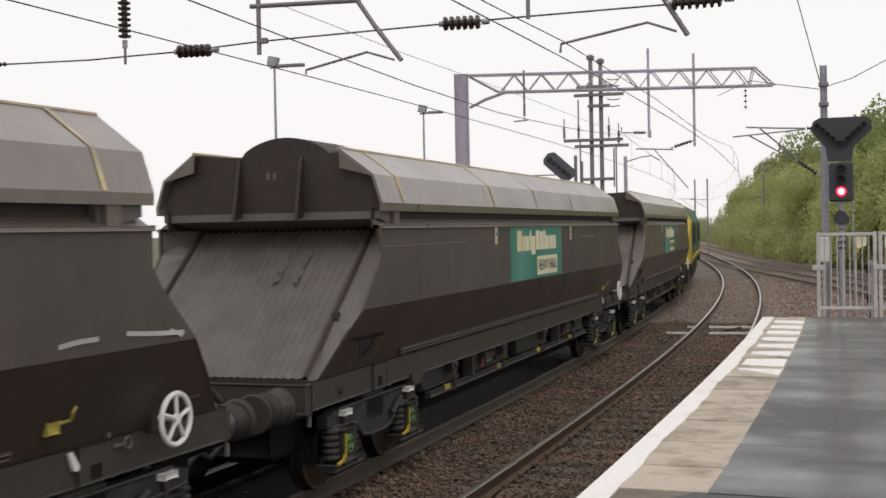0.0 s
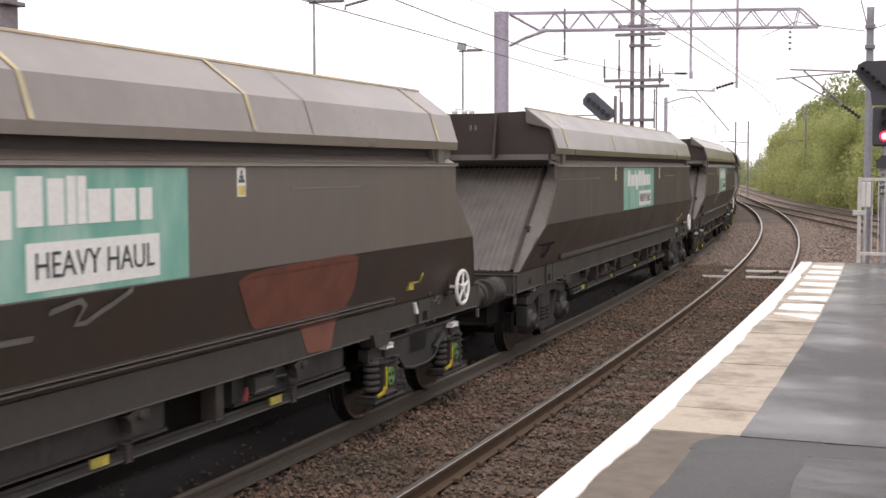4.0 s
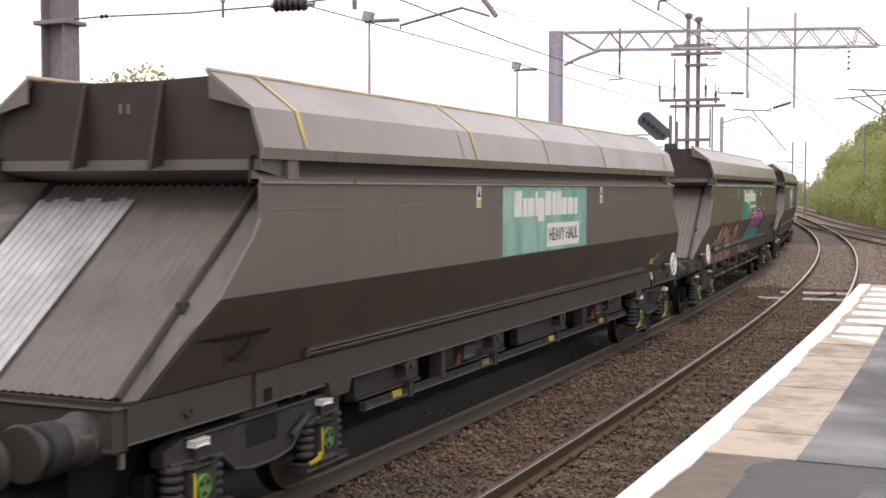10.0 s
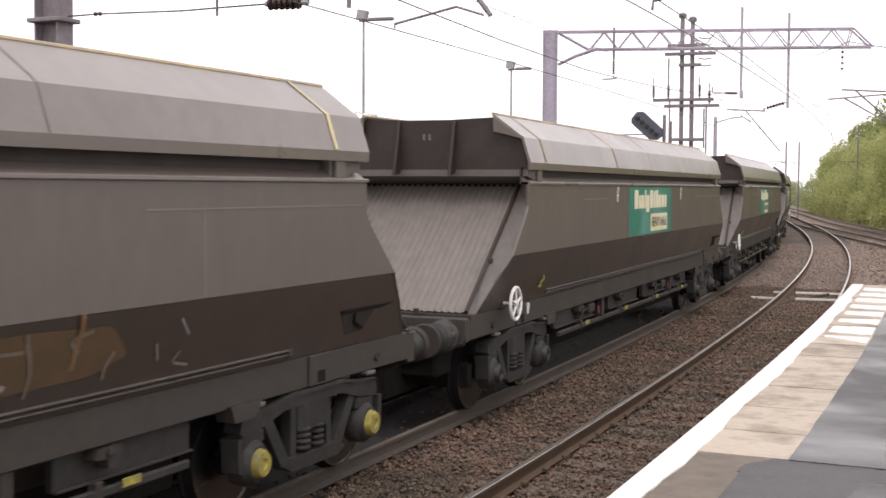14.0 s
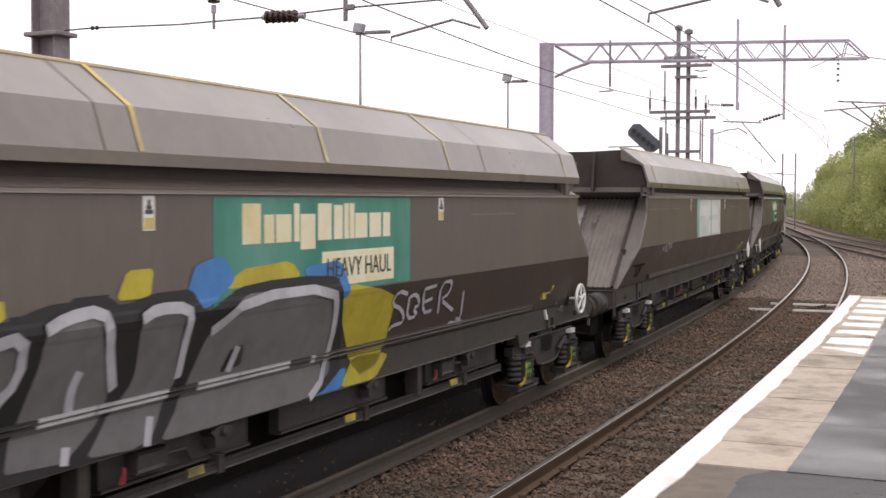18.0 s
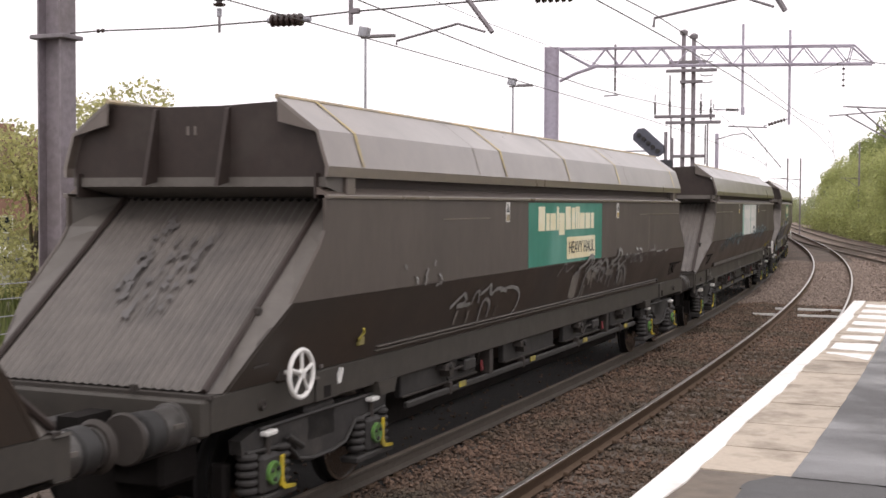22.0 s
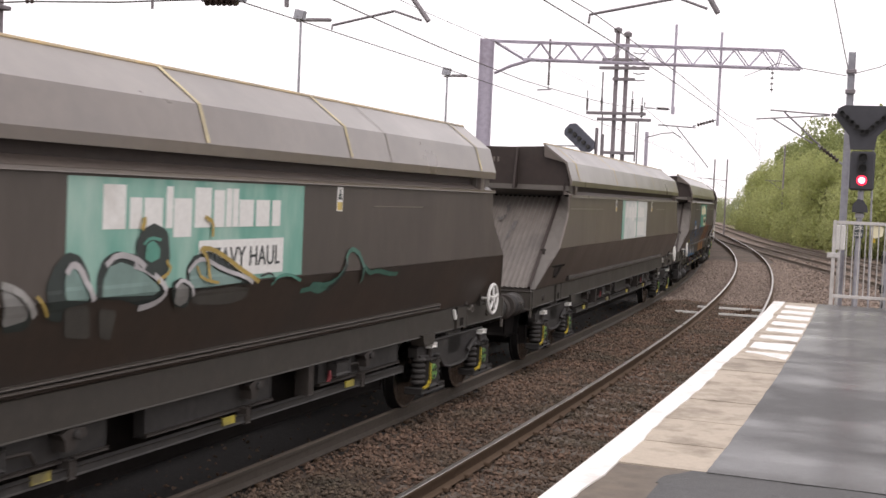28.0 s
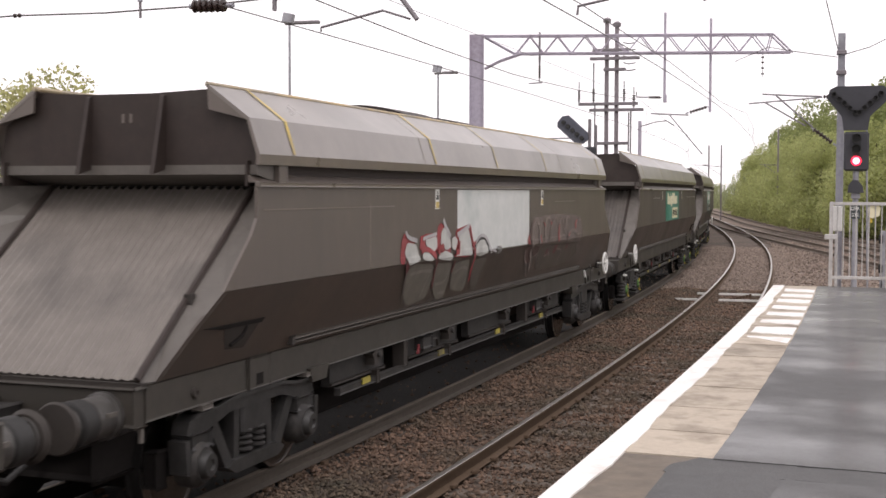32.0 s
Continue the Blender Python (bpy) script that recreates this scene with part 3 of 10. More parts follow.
        # door gear hung below the solebar: back plates, rods, catches, cylinders
        for x0, x1 in ((-5.0, -3.5), (-2.75, -0.85), (-0.35, 1.75), (2.75, 4.9)):
            part("door_gear", Shape().box(x0, x1, sy * 0.96, sy * 1.04, 0.7, 0.965, 0.012), M_GEAR, w, "grimy grey door gear plate")
            part("gear_lip", Shape().box(x0, x1, sy * 1.04, sy * 1.07, 0.7, 0.725, 0.006), M_FRAME, w)
        for x in (-3.95, -1.4, 1.25, 3.8):
            part("door_catch", Shape().prism([(x - 0.13, 0.93), (x - 0.02, 0.965), (x + 0.15, 0.95), (x + 0.17, 0.885), (x + 0.05, 0.87), (x + 0.03, 0.8), (x - 0.07, 0.8), (x - 0.08, 0.88)], sy * 1.03, sy * 1.16), M_FRAME, w)
            part("catch_pin", Shape().turned([(sy * 1.16, 0.035), (sy * 1.185, 0.035), (sy * 1.19, 0.02)], (x + 0.03, 0, 0.915), "y", 10), M_GEAR, w)
        for x in (-3.0, 2.42):
            part("hanger_strap", Shape().box(x - 0.06, x + 0.06, sy * 1.0, sy * 1.13, 0.66, 0.99, 0.01), M_FRAME, w)
            part("air_cylinder", Shape().box(x + 0.55, x + 0.9, sy * 0.98, sy * 1.14, 0.79, 0.93, 0.02), M_GEAR, w, "pale grey valve box")
            part("red_lever", Shape().prism([(x + 0.35, 0.755), (x + 0.41, 0.745), (x + 0.43, 0.8), (x + 0.42, 0.865), (x + 0.39, 0.87), (x + 0.385, 0.81)], sy * 1.14, sy * 1.16), M_LEVER, w)
            part("valve_pipe", Shape().tube([(x + 0.9, sy * 1.1, 0.86), (x + 1.2, sy * 1.1, 0.85), (x + 1.3, sy * 1.08, 0.75)], 0.016, 6), M_FRAME, w)
        part("brake_pipe", Shape().box(-4.9, 4.9, sy * 1.07, sy * 1.12, 0.595, 0.665, 0.012), M_GEAR, w, "long grimy gear rod")
        for x in (-4.2, -1.7, 0.83, 3.37):
            part("yellow_tag", Shape().box(x - 0.1, x + 0.1, sy * 1.12, sy * 1.135, 0.625, 0.69, 0.004), M_YELDULL, w)
            part("rod_guide", Shape().box(x + 0.3, x + 0.38, sy * 1.04, sy * 1.13, 0.58, 0.72, 0.01), M_FRAME, w)
        # added black panel: blocks light from the far side beneath the wagon
        part("belly_panel", Shape().box(-5.3, 5.3, sy * 0.5, sy * 0.66, 0.3, 1.0, 0.02), M_SHADE_BLACK, w, "added black panel that keeps the underside dark")
        # hand brake wheel at the leading end, lever slot at the trailing end
        hx = 7.56
        wheel = Shape()
        wy, wz = 1.35, 1.32
        ring = [[(hx + (0.2 + 0.022 * math.cos(b)) * math.cos(a), sy * (wy + 0.022 * math.sin(b)), wz + (0.2 + 0.022 * math.cos(b)) * math.sin(a)) for b in [2 * math.pi * j / 8 for j in range(8)]] for a in [2 * math.pi * k / 28 for k in range(29)]]
        wheel.loft(ring, caps=False, smooth=True)
        for k in range(5):
            a = 2 * math.pi * k / 5 + 0.3
            wheel.tube([(hx, sy * (wy + 0.01), wz), (hx + 0.19 * math.cos(a), sy * wy, wz + 0.19 * math.sin(a))], 0.017, 6)
        wheel.turned([(sy * 1.17, 0.02), (sy * (wy - 0.01), 0.02), (sy * (wy - 0.01), 0.045), (sy * (wy + 0.025), 0.04)], (hx, 0, wz), "y", 12)
        part("hand_wheel", wheel, M_WHITE, w, "white five-spoked hand brake wheel")
        part("wheel_housing", Shape().box(hx - 0.12, hx + 0.1, sy * 1.12, sy * 1.19, 1.24, 1.42, 0.02), M_FRAME, w)
        rx = hx - 0.42
        ring2 = Shape().loft([[(rx + (0.045 + 0.01 * math.cos(b)) * math.cos(a), sy * (1.2 + 0.01 * math.sin(b)), 1.2 + (0.045 + 0.01 * math.cos(b)) * math.sin(a)) for b in [2 * math.pi * j / 5 for j in range(5)]] for a in [2 * math.pi * k / 12 for k in range(13)]], caps=False)
        ring2.box(rx - 0.17, rx - 0.045, sy * 1.15, sy * 1.205, 1.19, 1.207)
        part("release_ring", ring2, M_FLANK, w)
        part("shunter_handle", Shape().prism([(hx - 1.09, 1.225), (hx - 1.05, 1.235), (hx - 0.97, 1.12), (hx - 0.995, 1.09), (hx - 1.04, 1.1)], sy * SOLE, sy * (SOLE + 0.03)), M_WHITE, w)
        part("handle_pin", Shape().box(hx - 0.66, hx - 0.63, sy * SOLE, sy * 1.2, 1.275, 1.31), M_FLANK, w)
        tag = Shape().box(hx - 1.4, hx - 1.27, sy * 1.215, sy * 1.245, 1.41, 1.495, 0.008)
        tag.tube([(hx - 1.27, sy * 1.245, 1.475), (hx - 1.2, sy * 1.29, 1.49), (hx - 1.22, sy * 1.33, 1.55), (hx - 1.2, sy * 1.335, 1.59)], 0.014, 6)
        part("yellow_handle", tag, M_YELDULL, w)
        grab = Shape().box(hx + 0.3, hx + 0.52, sy * 1.2, sy * 1.23, 1.57, 1.59).box(hx + 0.3, hx + 0.52, sy * 1.2, sy * 1.23, 1.49, 1.51).box(hx + 0.33, hx + 0.55, sy * 1.2, sy * 1.23, 1.42, 1.44)
        part("grab_handle", grab, M_FRAME, w)
        # flat plate darkened to read as a recess, with black shade along its top
        slot = [(-HALF - 0.25, 1.4), (-HALF - 0.4, 1.625), (-HALF + 0.28, 1.625), (-HALF + 0.08, 1.38)]
        ls = part("lever_slot", Shape().loft([[(x, sy * (skin(z) + o), z) for x, z in slot] for o in (-0.02, 0.004)]), M_SLOT, w, "flat recess plate in the lower side, its shade painted dark")
        part("slot_brow", Shape().loft([[(x, sy * (skin(z) + o), z) for x, z in ((-HALF - 0.75, 1.628), (-HALF + 0.3, 1.628), (-HALF + 0.26, 1.59), (-HALF - 0.45, 1.595))] for o in (0.0, 0.02)]), M_SHADE_BLACK, ls)
        part("slot_lever", Shape().tube([(-HALF - 0.2, sy * 1.24, 1.43), (-HALF - 0.02, sy * 1.26, 1.5), (-HALF + 0.02, sy * 1.28, 1.58)], 0.016, 6), M_SHADE_BLACK, ls)
    # ends: corrugated slope, flanks, end plate of the hood, headstock, couplings
    for ex in (-1, 1):
        ch = Shape()
        n = 25
        ring_a, ring_b = [], []
        for i in range(n * 4 + 1):
            f = i / (n * 4)
            ph = i % 4
            d = (0.0, 0.004, 0.02, 0.016)[ph]
            ring_a.append((ex * (HALF - 0.555 + d * 0.62), -1.09 + 2.18 * f, 2.785 + d * 0.78))
            ring_b.append((ex * (HALF + 1.375 + d * 0.62), -1.09 + 2.18 * f, 1.285 + d * 0.78))
        back = [(x - ex * 0.05, y, z - 0.03) for x, y, z in ring_a], [(x - ex * 0.05, y, z - 0.03) for x, y, z in ring_b]
        ch.loft([back[0], ring_a, ring_b, back[1]], closed=False)
        part("end_slope", ch, M_CHUTE, w, "corrugated bare steel end slope sheet")
        part("slope_lip", Shape().box(ex * (HALF + 1.35), ex * (HALF + 1.42), -1.16, 1.16, 1.235, 1.275, 0.006), M_FRAME, w)
        part("slope_head", Shape().prism([(ex * (HALF - 0.07), 2.985), (ex * (HALF - 0.07), 2.9), (ex * (HALF - 0.62), 2.79), (ex * (HALF - 0.62), 2.985)], -1.36, 1.36), M_FLANK, w)
        part("slope_gap", Shape().prism([(ex * (HALF - 0.57), 2.775), (ex * (HALF - 0.525), 2.768), (ex * (HALF - 0.53), 2.79), (ex * (HALF - 0.57), 2.8)], -1.11, 1.11), M_SHADE_BLACK, w)
        for sy in (-1, 1):
            inr = [(HALF - 0.56, 1.09, 2.8), (HALF - 0.2, 1.09, 2.52), (HALF - 0.02, 1.09, 2.38), (HALF + 0.58, 1.09, KINK), (HALF + 0.98, 1.09, 1.6), (HALF + 1.38, 1.09, 1.275)]
            out = [(HALF - 0.002, 1.398, 2.8), (HALF - 0.002, 1.398, 2.52), (HALF + 0.098, 1.398, 2.38), (HALF + 0.578, 1.398, KINK), (HALF + 0.928, skin(1.6) - 0.002, 1.6), (HALF + 1.238, skin(SILL) - 0.002, SILL + 0.002)]
            fl = Shape().loft([[(ex * x, sy * y, z) for x, y, z in inr], [(ex * x, sy * y, z) for x, y, z in out]], closed=False)
            fl.loft([[(ex * (x - 0.03), sy * y, z - 0.02) for x, y, z in inr], [(ex * (x - 0.03), sy * y, z - 0.02) for x, y, z in out]], closed=False)
            part("slope_flank", fl, M_FLANK, w)
            part("edge_latch", Shape().box(ex * (HALF + 0.64), ex * (HALF + 0.7), sy * 1.1, sy * 1.16, 1.83, 1.9, 0.01), M_FRAME, w)
            part("slope_edge", Shape().tube([(ex * (HALF - 0.53), sy * 1.1, 2.8), (ex * (HALF + 1.4), sy * 1.1, 1.3)], 0.03, 6), M_END, w)
            cheek = [(sy * 1.3, 3.375), (sy * 0.91, 3.665), (sy * 0.92, 3.47)]
            part("hood_cheek", Shape().prism(cheek, ex * (HALF - 0.03), ex * (HALF - 0.004), "x"), M_SIDE, w)
        rear = [(-1.36, 2.98), (1.36, 2.98), (1.36, 3.07), (1.28, 3.36), (0.9, 3.655), (0.3, 3.63), (-0.3, 3.63), (-0.9, 3.655), (-1.28, 3.36), (-1.36, 3.07)]
        part("end_plate", Shape().prism(rear, ex * (HALF - 0.12), ex * (HALF - 0.09), "x"), M_END, w, "dark brown hood end plate")
        for y in (-0.42, 0.36):
            part("end_rib", Shape().loft([[(ex * (HALF - 0.095), y - 0.02, 3.62), (ex * (HALF - 0.095), y + 0.02, 3.62), (ex * (HALF - 0.06), y + 0.02, 3.6), (ex * (HALF - 0.06), y - 0.02, 3.6)], [(ex * (HALF - 0.095), y - 0.02, 2.95), (ex * (HALF - 0.095), y + 0.02, 2.95), (ex * (HALF + 0.12), y + 0.02, 2.9), (ex * (HALF + 0.12), y - 0.02, 2.9)]]), M_END, w)
        part("end_notice", Shape().box(ex * (HALF - 0.092), ex * (HALF - 0.084), -0.09, -0.06, 3.37, 3.45), M_SIDE, w)
        part("end_notice", Shape().box(ex * (HALF - 0.092), ex * (HALF - 0.084), -0.01, 0.02, 3.37, 3.45), M_SIDE, w)
        part("headstock", Shape().box(ex * (HALF + 1.38), ex * (HALF + 1.5), -1.15, 1.15, 0.95, 1.24, 0.02), M_SOLE, w)
        part("end_apron", Shape().box(ex * (HALF + 1.3), ex * (HALF + 1.36), -1.12, 1.12, 1.0, 1.24, 0.01), M_FRAME, w)
        for y in (-0.87, 0.87):
            bf = Shape().turned([(ex * 0.0, 0.19), (ex * 0.05, 0.19), (ex * 0.06, 0.165), (ex * 0.26, 0.165), (ex * 0.27, 0.14), (ex * 0.5, 0.135), (ex * 0.5, 0.15), (ex * 0.54, 0.15)], (ex * (HALF + 1.5), y, 1.03), "x", 20)
            bb = part("buffer", bf, M_BUFFER, w)
            part("rubber_ring", Shape().turned([(ex * 0.28, 0.15), (ex * 0.3, 0.175), (ex * 0.44, 0.178), (ex * 0.46, 0.15)], (ex * (HALF + 1.5), y, 1.03), "x", 20), M_RUBBER, bb)
            part("stencil", Shape().box(ex * (HALF + 1.58), ex * (HALF + 1.7), y - 0.178 if y < 0 else y + 0.155, y - 0.155 if y < 0 else y + 0.178, 1.05, 1.085), M_FLANK, bb)
            hd = Shape().turned([(ex * 0.535, 0.17), (ex * 0.575, 0.2), (ex * 0.6, 0.185)], (ex * (HALF + 1.5), y, 1.03), "x", 24)
            part("buffer_head", hd, M_FRAME, w)
        cp = Shape().box(ex * (HALF + 1.5), ex * (HALF + 2.2), -0.1, 0.1, 0.93, 1.08, 0.02)
        part("coupler", cp, M_BOGIE, w)
        part("air_hose", Shape().tube([(ex * (HALF + 1.5), -0.35, 0.98), (ex * (HALF + 1.7), -0.36, 0.7), (ex * (HALF + 2.0), -0.35, 0.58), (ex * (HALF + 2.2), -0.34, 0.66)], 0.028, 8), M_RUBBER, w)
        part("hose_cock", Shape().box(ex * (HALF + 1.4), ex * (HALF + 1.44), -1.16, -1.13, 0.82, 0.93), M_FLANK, w)
        part("lamp_bracket", Shape().box(ex * (HALF + 1.46), ex * (HALF + 1.5), 0.47, 0.53, 1.28, 1.33), M_FRAME, w)
        # black beam and box added to darken below the headstock, and a pipe
        part("brake_beam", Shape().box(ex * (HALF + 0.78), ex * (HALF + 0.9), -0.95, 0.95, 0.32, 0.62, 0.02), M_SHADE_BLACK, w)
        part("drag_box", Shape().box(ex * (HALF + 0.95), ex * (HALF + 1.46), -0.75, 0.75, 0.5, 0.98, 0.04), M_SHADE_BLACK, w)
        part("end_pipe", Shape().tube([(ex * (HALF + 1.48), -1.1, 0.95), (ex * (HALF + 1.5), -0.5, 0.72), (ex * (HALF + 1.5), 0.5, 0.72), (ex * (HALF + 1.48), 1.1, 0.95)], 0.03, 8), M_BOGIE, w)
    # hopper floor inside, pyramids to the doors below
    inner = Shape()
    inner.loft([[(-HALF + 0.9, -1.25, 2.9), (HALF - 0.9, -1.25, 2.9), (HALF - 0.9, 1.25, 2.9), (-HALF + 0.9, 1.25, 2.9)], [(-HALF - 0.8, -1.05, 1.4), (HALF + 0.8, -1.05, 1.4), (HALF + 0.8, 1.05, 1.4), (-HALF - 0.8, 1.05, 1.4)]])
    part("hopper_floor", inner, M_END, w)
    for x0 in (-3.6, -1.2, 1.2, 3.6):
        hp = Shape().loft([[(x0 - 1.15, -1.1, 1.45), (x0 + 1.15, -1.1, 1.45), (x0 + 1.15, 1.1, 1.45), (x0 - 1.15, 1.1, 1.45)], [(x0 - 0.5, -0.6, 0.55), (x0 + 0.5, -0.6, 0.55), (x0 + 0.5, 0.6, 0.55), (x0 - 0.5, 0.6, 0.55)]])
        part("discharge_chute", hp, M_BOGIE, w)
    # full-length black board, added to stop light passing under the wagon
    part("centre_sill", Shape().box(-HALF - 1.9, HALF + 1.9, 0.1, 0.3, 0.3, 1.12), M_SHADE_BLACK, w)
    # bogies
    for bx in (-6.75, 6.75):
        if cast:
            cast_bogie(w, bx)
            continue
        bo = new("bogie")
        bo.parent = w
        bo.matrix_basis = pose(bx, 0, 0)
        part("bolster", Shape().box(-0.28, 0.28, -1.1, 1.1, 0.6, 0.95, 0.03), M_BOGIE, bo)
        for sy in (-1, 1):
            fr = [(-1.36, 0.82), (-1.34, 0.7), (-0.66, 0.66), (-0.45, 0.5), (-0.2, 0.46), (0.2, 0.46), (0.45, 0.5), (0.66, 0.66), (1.34, 0.7), (1.36, 0.82), (1.1, 0.88), (-1.1, 0.88)]
            part("side_frame", Shape().prism(fr, sy * 0.98, sy * 1.1), M_BOGIE, bo)
            part("frame_rib", Shape().tube([(-1.3, sy * 1.11, 0.71), (-0.64, sy * 1.115, 0.67), (-0.44, sy * 1.115, 0.51), (-0.2, sy * 1.115, 0.47), (0.2, sy * 1.115, 0.47), (0.44, sy * 1.115, 0.51), (0.64, sy * 1.115, 0.67), (1.3, sy * 1.11, 0.71)], 0.02, 6), M_GEAR, bo)
            part("frame_rib", Shape().tube([(-1.1, sy * 1.11, 0.875), (1.1, sy * 1.11, 0.875)], 0.018, 6), M_GEAR, bo)
            part("damper", Shape().tube([(0.42, sy * 1.14, 0.62), (0.7, sy * 1.15, 0.76)], 0.03, 8), M_GEAR, bo)
            for ax in (-0.98, 0.98):
                part("axle_box", Shape().box(ax - 0.15, ax + 0.15, sy * 1.0, sy * 1.17, 0.32, 0.66, 0.035), M_BOGIE, bo)
                part("hub_cap", Shape().turned([(sy * 1.17, 0.1), (sy * 1.2, 0.1), (sy * 1.205, 0.085), (sy * 1.195, 0.07)], (ax, 0, 0.5), "y", 18), M_HUB, bo, "painted round axle end cap")
                for q in range(3):
                    ang = 0.5 + q * 2.094
                    part("cap_bolt", Shape().turned([(sy * 1.195, 0.02), (sy * 1.212, 0.018)], (ax + 0.055 * math.cos(ang), 0, 0.5 + 0.055 * math.sin(ang)), "y", 7), M_BOGIE, bo)
                for dx in (-0.26, 0.26):
                    sp = Shape()
                    for k in range(5):
                        sp.turned([(0.33 + k * 0.07, 0.075), (0.35 + k * 0.07, 0.095), (0.37 + k * 0.07, 0.095), (0.39 + k * 0.07, 0.075)], (ax + dx, sy * 1.08, 0.03), "z", 12)
                    part("coil_spring", sp, M_BOGIE, bo)
                part("spring_seat", Shape().box(ax - 0.4, ax + 0.4, sy * 0.98, sy * 1.18, 0.26, 0.325, 0.015), M_BOGIE, bo)
                part("yellow_bracket", Shape().prism([(ax - 0.15, 0.63), (ax - 0.11, 0.62), (ax - 0.1, 0.37), (ax - 0.16, 0.33), (ax - 0.34, 0.315), (ax - 0.35, 0.34), (ax - 0.18, 0.365), (ax - 0.15, 0.41)], sy * 1.18, sy * 1.2), M_YELLOWBR, bo, "bright yellow bent brake bracket")
                part("white_lug", Shape().box(ax - 0.085, ax + 0.085, sy * 1.06, sy * 1.18, 0.81, 0.855, 0.012), M_WHITE, bo)
                part("lug_stem", Shape().tube([(ax, sy * 1.12, 0.6), (ax, sy * 1.12, 0.82)], 0.03, 8), M_FRAME, bo)
        wheels(bo)
    return w


def sticker(sy, rects, off):
    """Flat vinyl pieces on the flank: rectangles in x, z, seen the right way round from that side."""
    sh = Shape()
    for x0, x1, z0, z1 in rects:
        sh.loft([[(x, sy * (skin(z) + o), z) for x, z in ((x0, z0), (x1, z0), (x1, z1), (x0, z1))] for o in (0.0005, off)])
    return sh


# widths and heights of the blocks of the word mark
WORDMARK = [(0.3, 0, 1), (0.17, 0, 0.72), (0.27, 0, 0.72), (0.1, 0, 1.0), (0.28, -0.22, 0.72), (0.27, 0, 1.0), (0.18, 0, 0.95), (0.1, 0, 1.0), (0.1, 0, 1.0), (0.27, 0, 0.72), (0.27, 0, 0.72), (0.17, 0, 0.72)]


def letters(text, size, x, sy, z, flip):
    cu = bpy.data.curves.new("lettering", "FONT")
    cu.body, cu.size, cu.extrude = text, size, 0.001
    cu.align_x, cu.align_y = "CENTER", "CENTER"
    ob = bpy.data.objects.new("lettering", cu)
    scene.collection.objects.link(ob)
    dg = bpy.context.evaluated_depsgraph_get()
    me = bpy.data.meshes.new_from_object(ob.evaluated_get(dg))
    bpy.data.objects.remove(ob)
    return me


LETTER_MESH = None


def livery(w, flip, style="clean", bands=True):
    """The green panel with its word mark and lettered plate, on the flank that faces the platform."""
    global LETTER_MESH
    sy, d = (1, -1) if flip else (-1, 1)

    def R(x0, x1, z0, z1):
        return (min(d * x0, d * x1), max(d * x0, d * x1), z0, z1)

    base = {"clean": M_LOGO, "pale": M_LOGO_PALE, "white": M_LOGO_WHITE, "ghost": M_LOGO_WHITE}[style]
    what = {"clean": "green vinyl panel", "pale": "bleached green vinyl panel", "white": "blank white patch panel", "ghost": "whitened panel with green remains"}[style]
    p = part("livery_panel", sticker(sy, [R(-1.85, 1.6, 1.945, 2.775)], 0.004), base, w, what)
    if style != "white":
        blocks = []
        x = -1.46
        for wd, lo, hi in WORDMARK:
            blocks.append(R(x, x + wd * 1.06 * 0.84, 2.405 + lo * 0.32, 2.405 + hi * 0.32))
            x += (wd + 0.0) * 1.06
        for b in blocks:
            part("mark_block", sticker(sy, [b], 0.007), M_WORD if style == "clean" else M_WHITE, p)
        part("name_plate", sticker(sy, [R(-0.2, 1.22, 1.99, 2.3)], 0.007), M_WORD if style == "clean" else M_WHITE, p)
    if style in ("clean", "pale"):
        if LETTER_MESH is None:
            LETTER_MESH = letters("HEAVY HAUL", 0.215, 0, 0, 0, 0)
            LETTER_MESH.materials.clear()
            LETTER_MESH.materials.append(M_INK)
        m = Matrix.Translation((d * 0.51, sy * 1.412, 2.142)) @ (pose(0, 0, 0, 90) if sy < 0 else pose(0, 0, 0, 90, 0, 180)) @ Matrix.Diagonal((1.0, 1.15, 1, 1))
        part("lettering", LETTER_MESH, M_INK, p, m=m)
    if style == "ghost":
        part("panel_stain", sticker(sy, [R(-1.85, -1.55, 1.955, 2.785), R(0.05, 0.17, 1.955, 2.785)], 0.009), M_LOGO_PALE, p)
    for x in (-2.62, 2.55 if flip else 2.38):
        q = part("warning_label", sticker(sy, [R(x - 0.065, x + 0.065, 2.54, 2.78)], 0.004), M_WHITE, w, "small black and white warning label")
        part("label_print", sticker(sy, [R(x - 0.045, x + 0.045, 2.655, 2.685), R(x - 0.03, x + 0.03, 2.687, 2.715), R(x - 0.014, x + 0.014, 2.717, 2.755)], 0.006), M_INK, q)
        part("label_foot", sticker(sy, [R(x - 0.055, x + 0.055, 2.55, 2.63)], 0.006), M_STRIPE, q)
    for x in (-6.55, -2.72, -0.14, 2.58, 6.62) if bands else ():
        yield_stripe(w, sy, d * x, 0.055, M_STRIPE if x < -1 else M_STRIPE_PALE)


def yield_stripe(w, sy, x, wd, paint):
    o = 0.004
    sh = Shape()
    pr = ((1.425, 3.08), (1.325, 3.39), (0.93, 3.688))
    sh.loft([[(x + e, sy * (a + o), b + o) for a, b in pr] for e in (-wd / 2, wd / 2)], closed=False)
    part("hood_stripe", sh, paint, w, "thin yellow band over the hood")


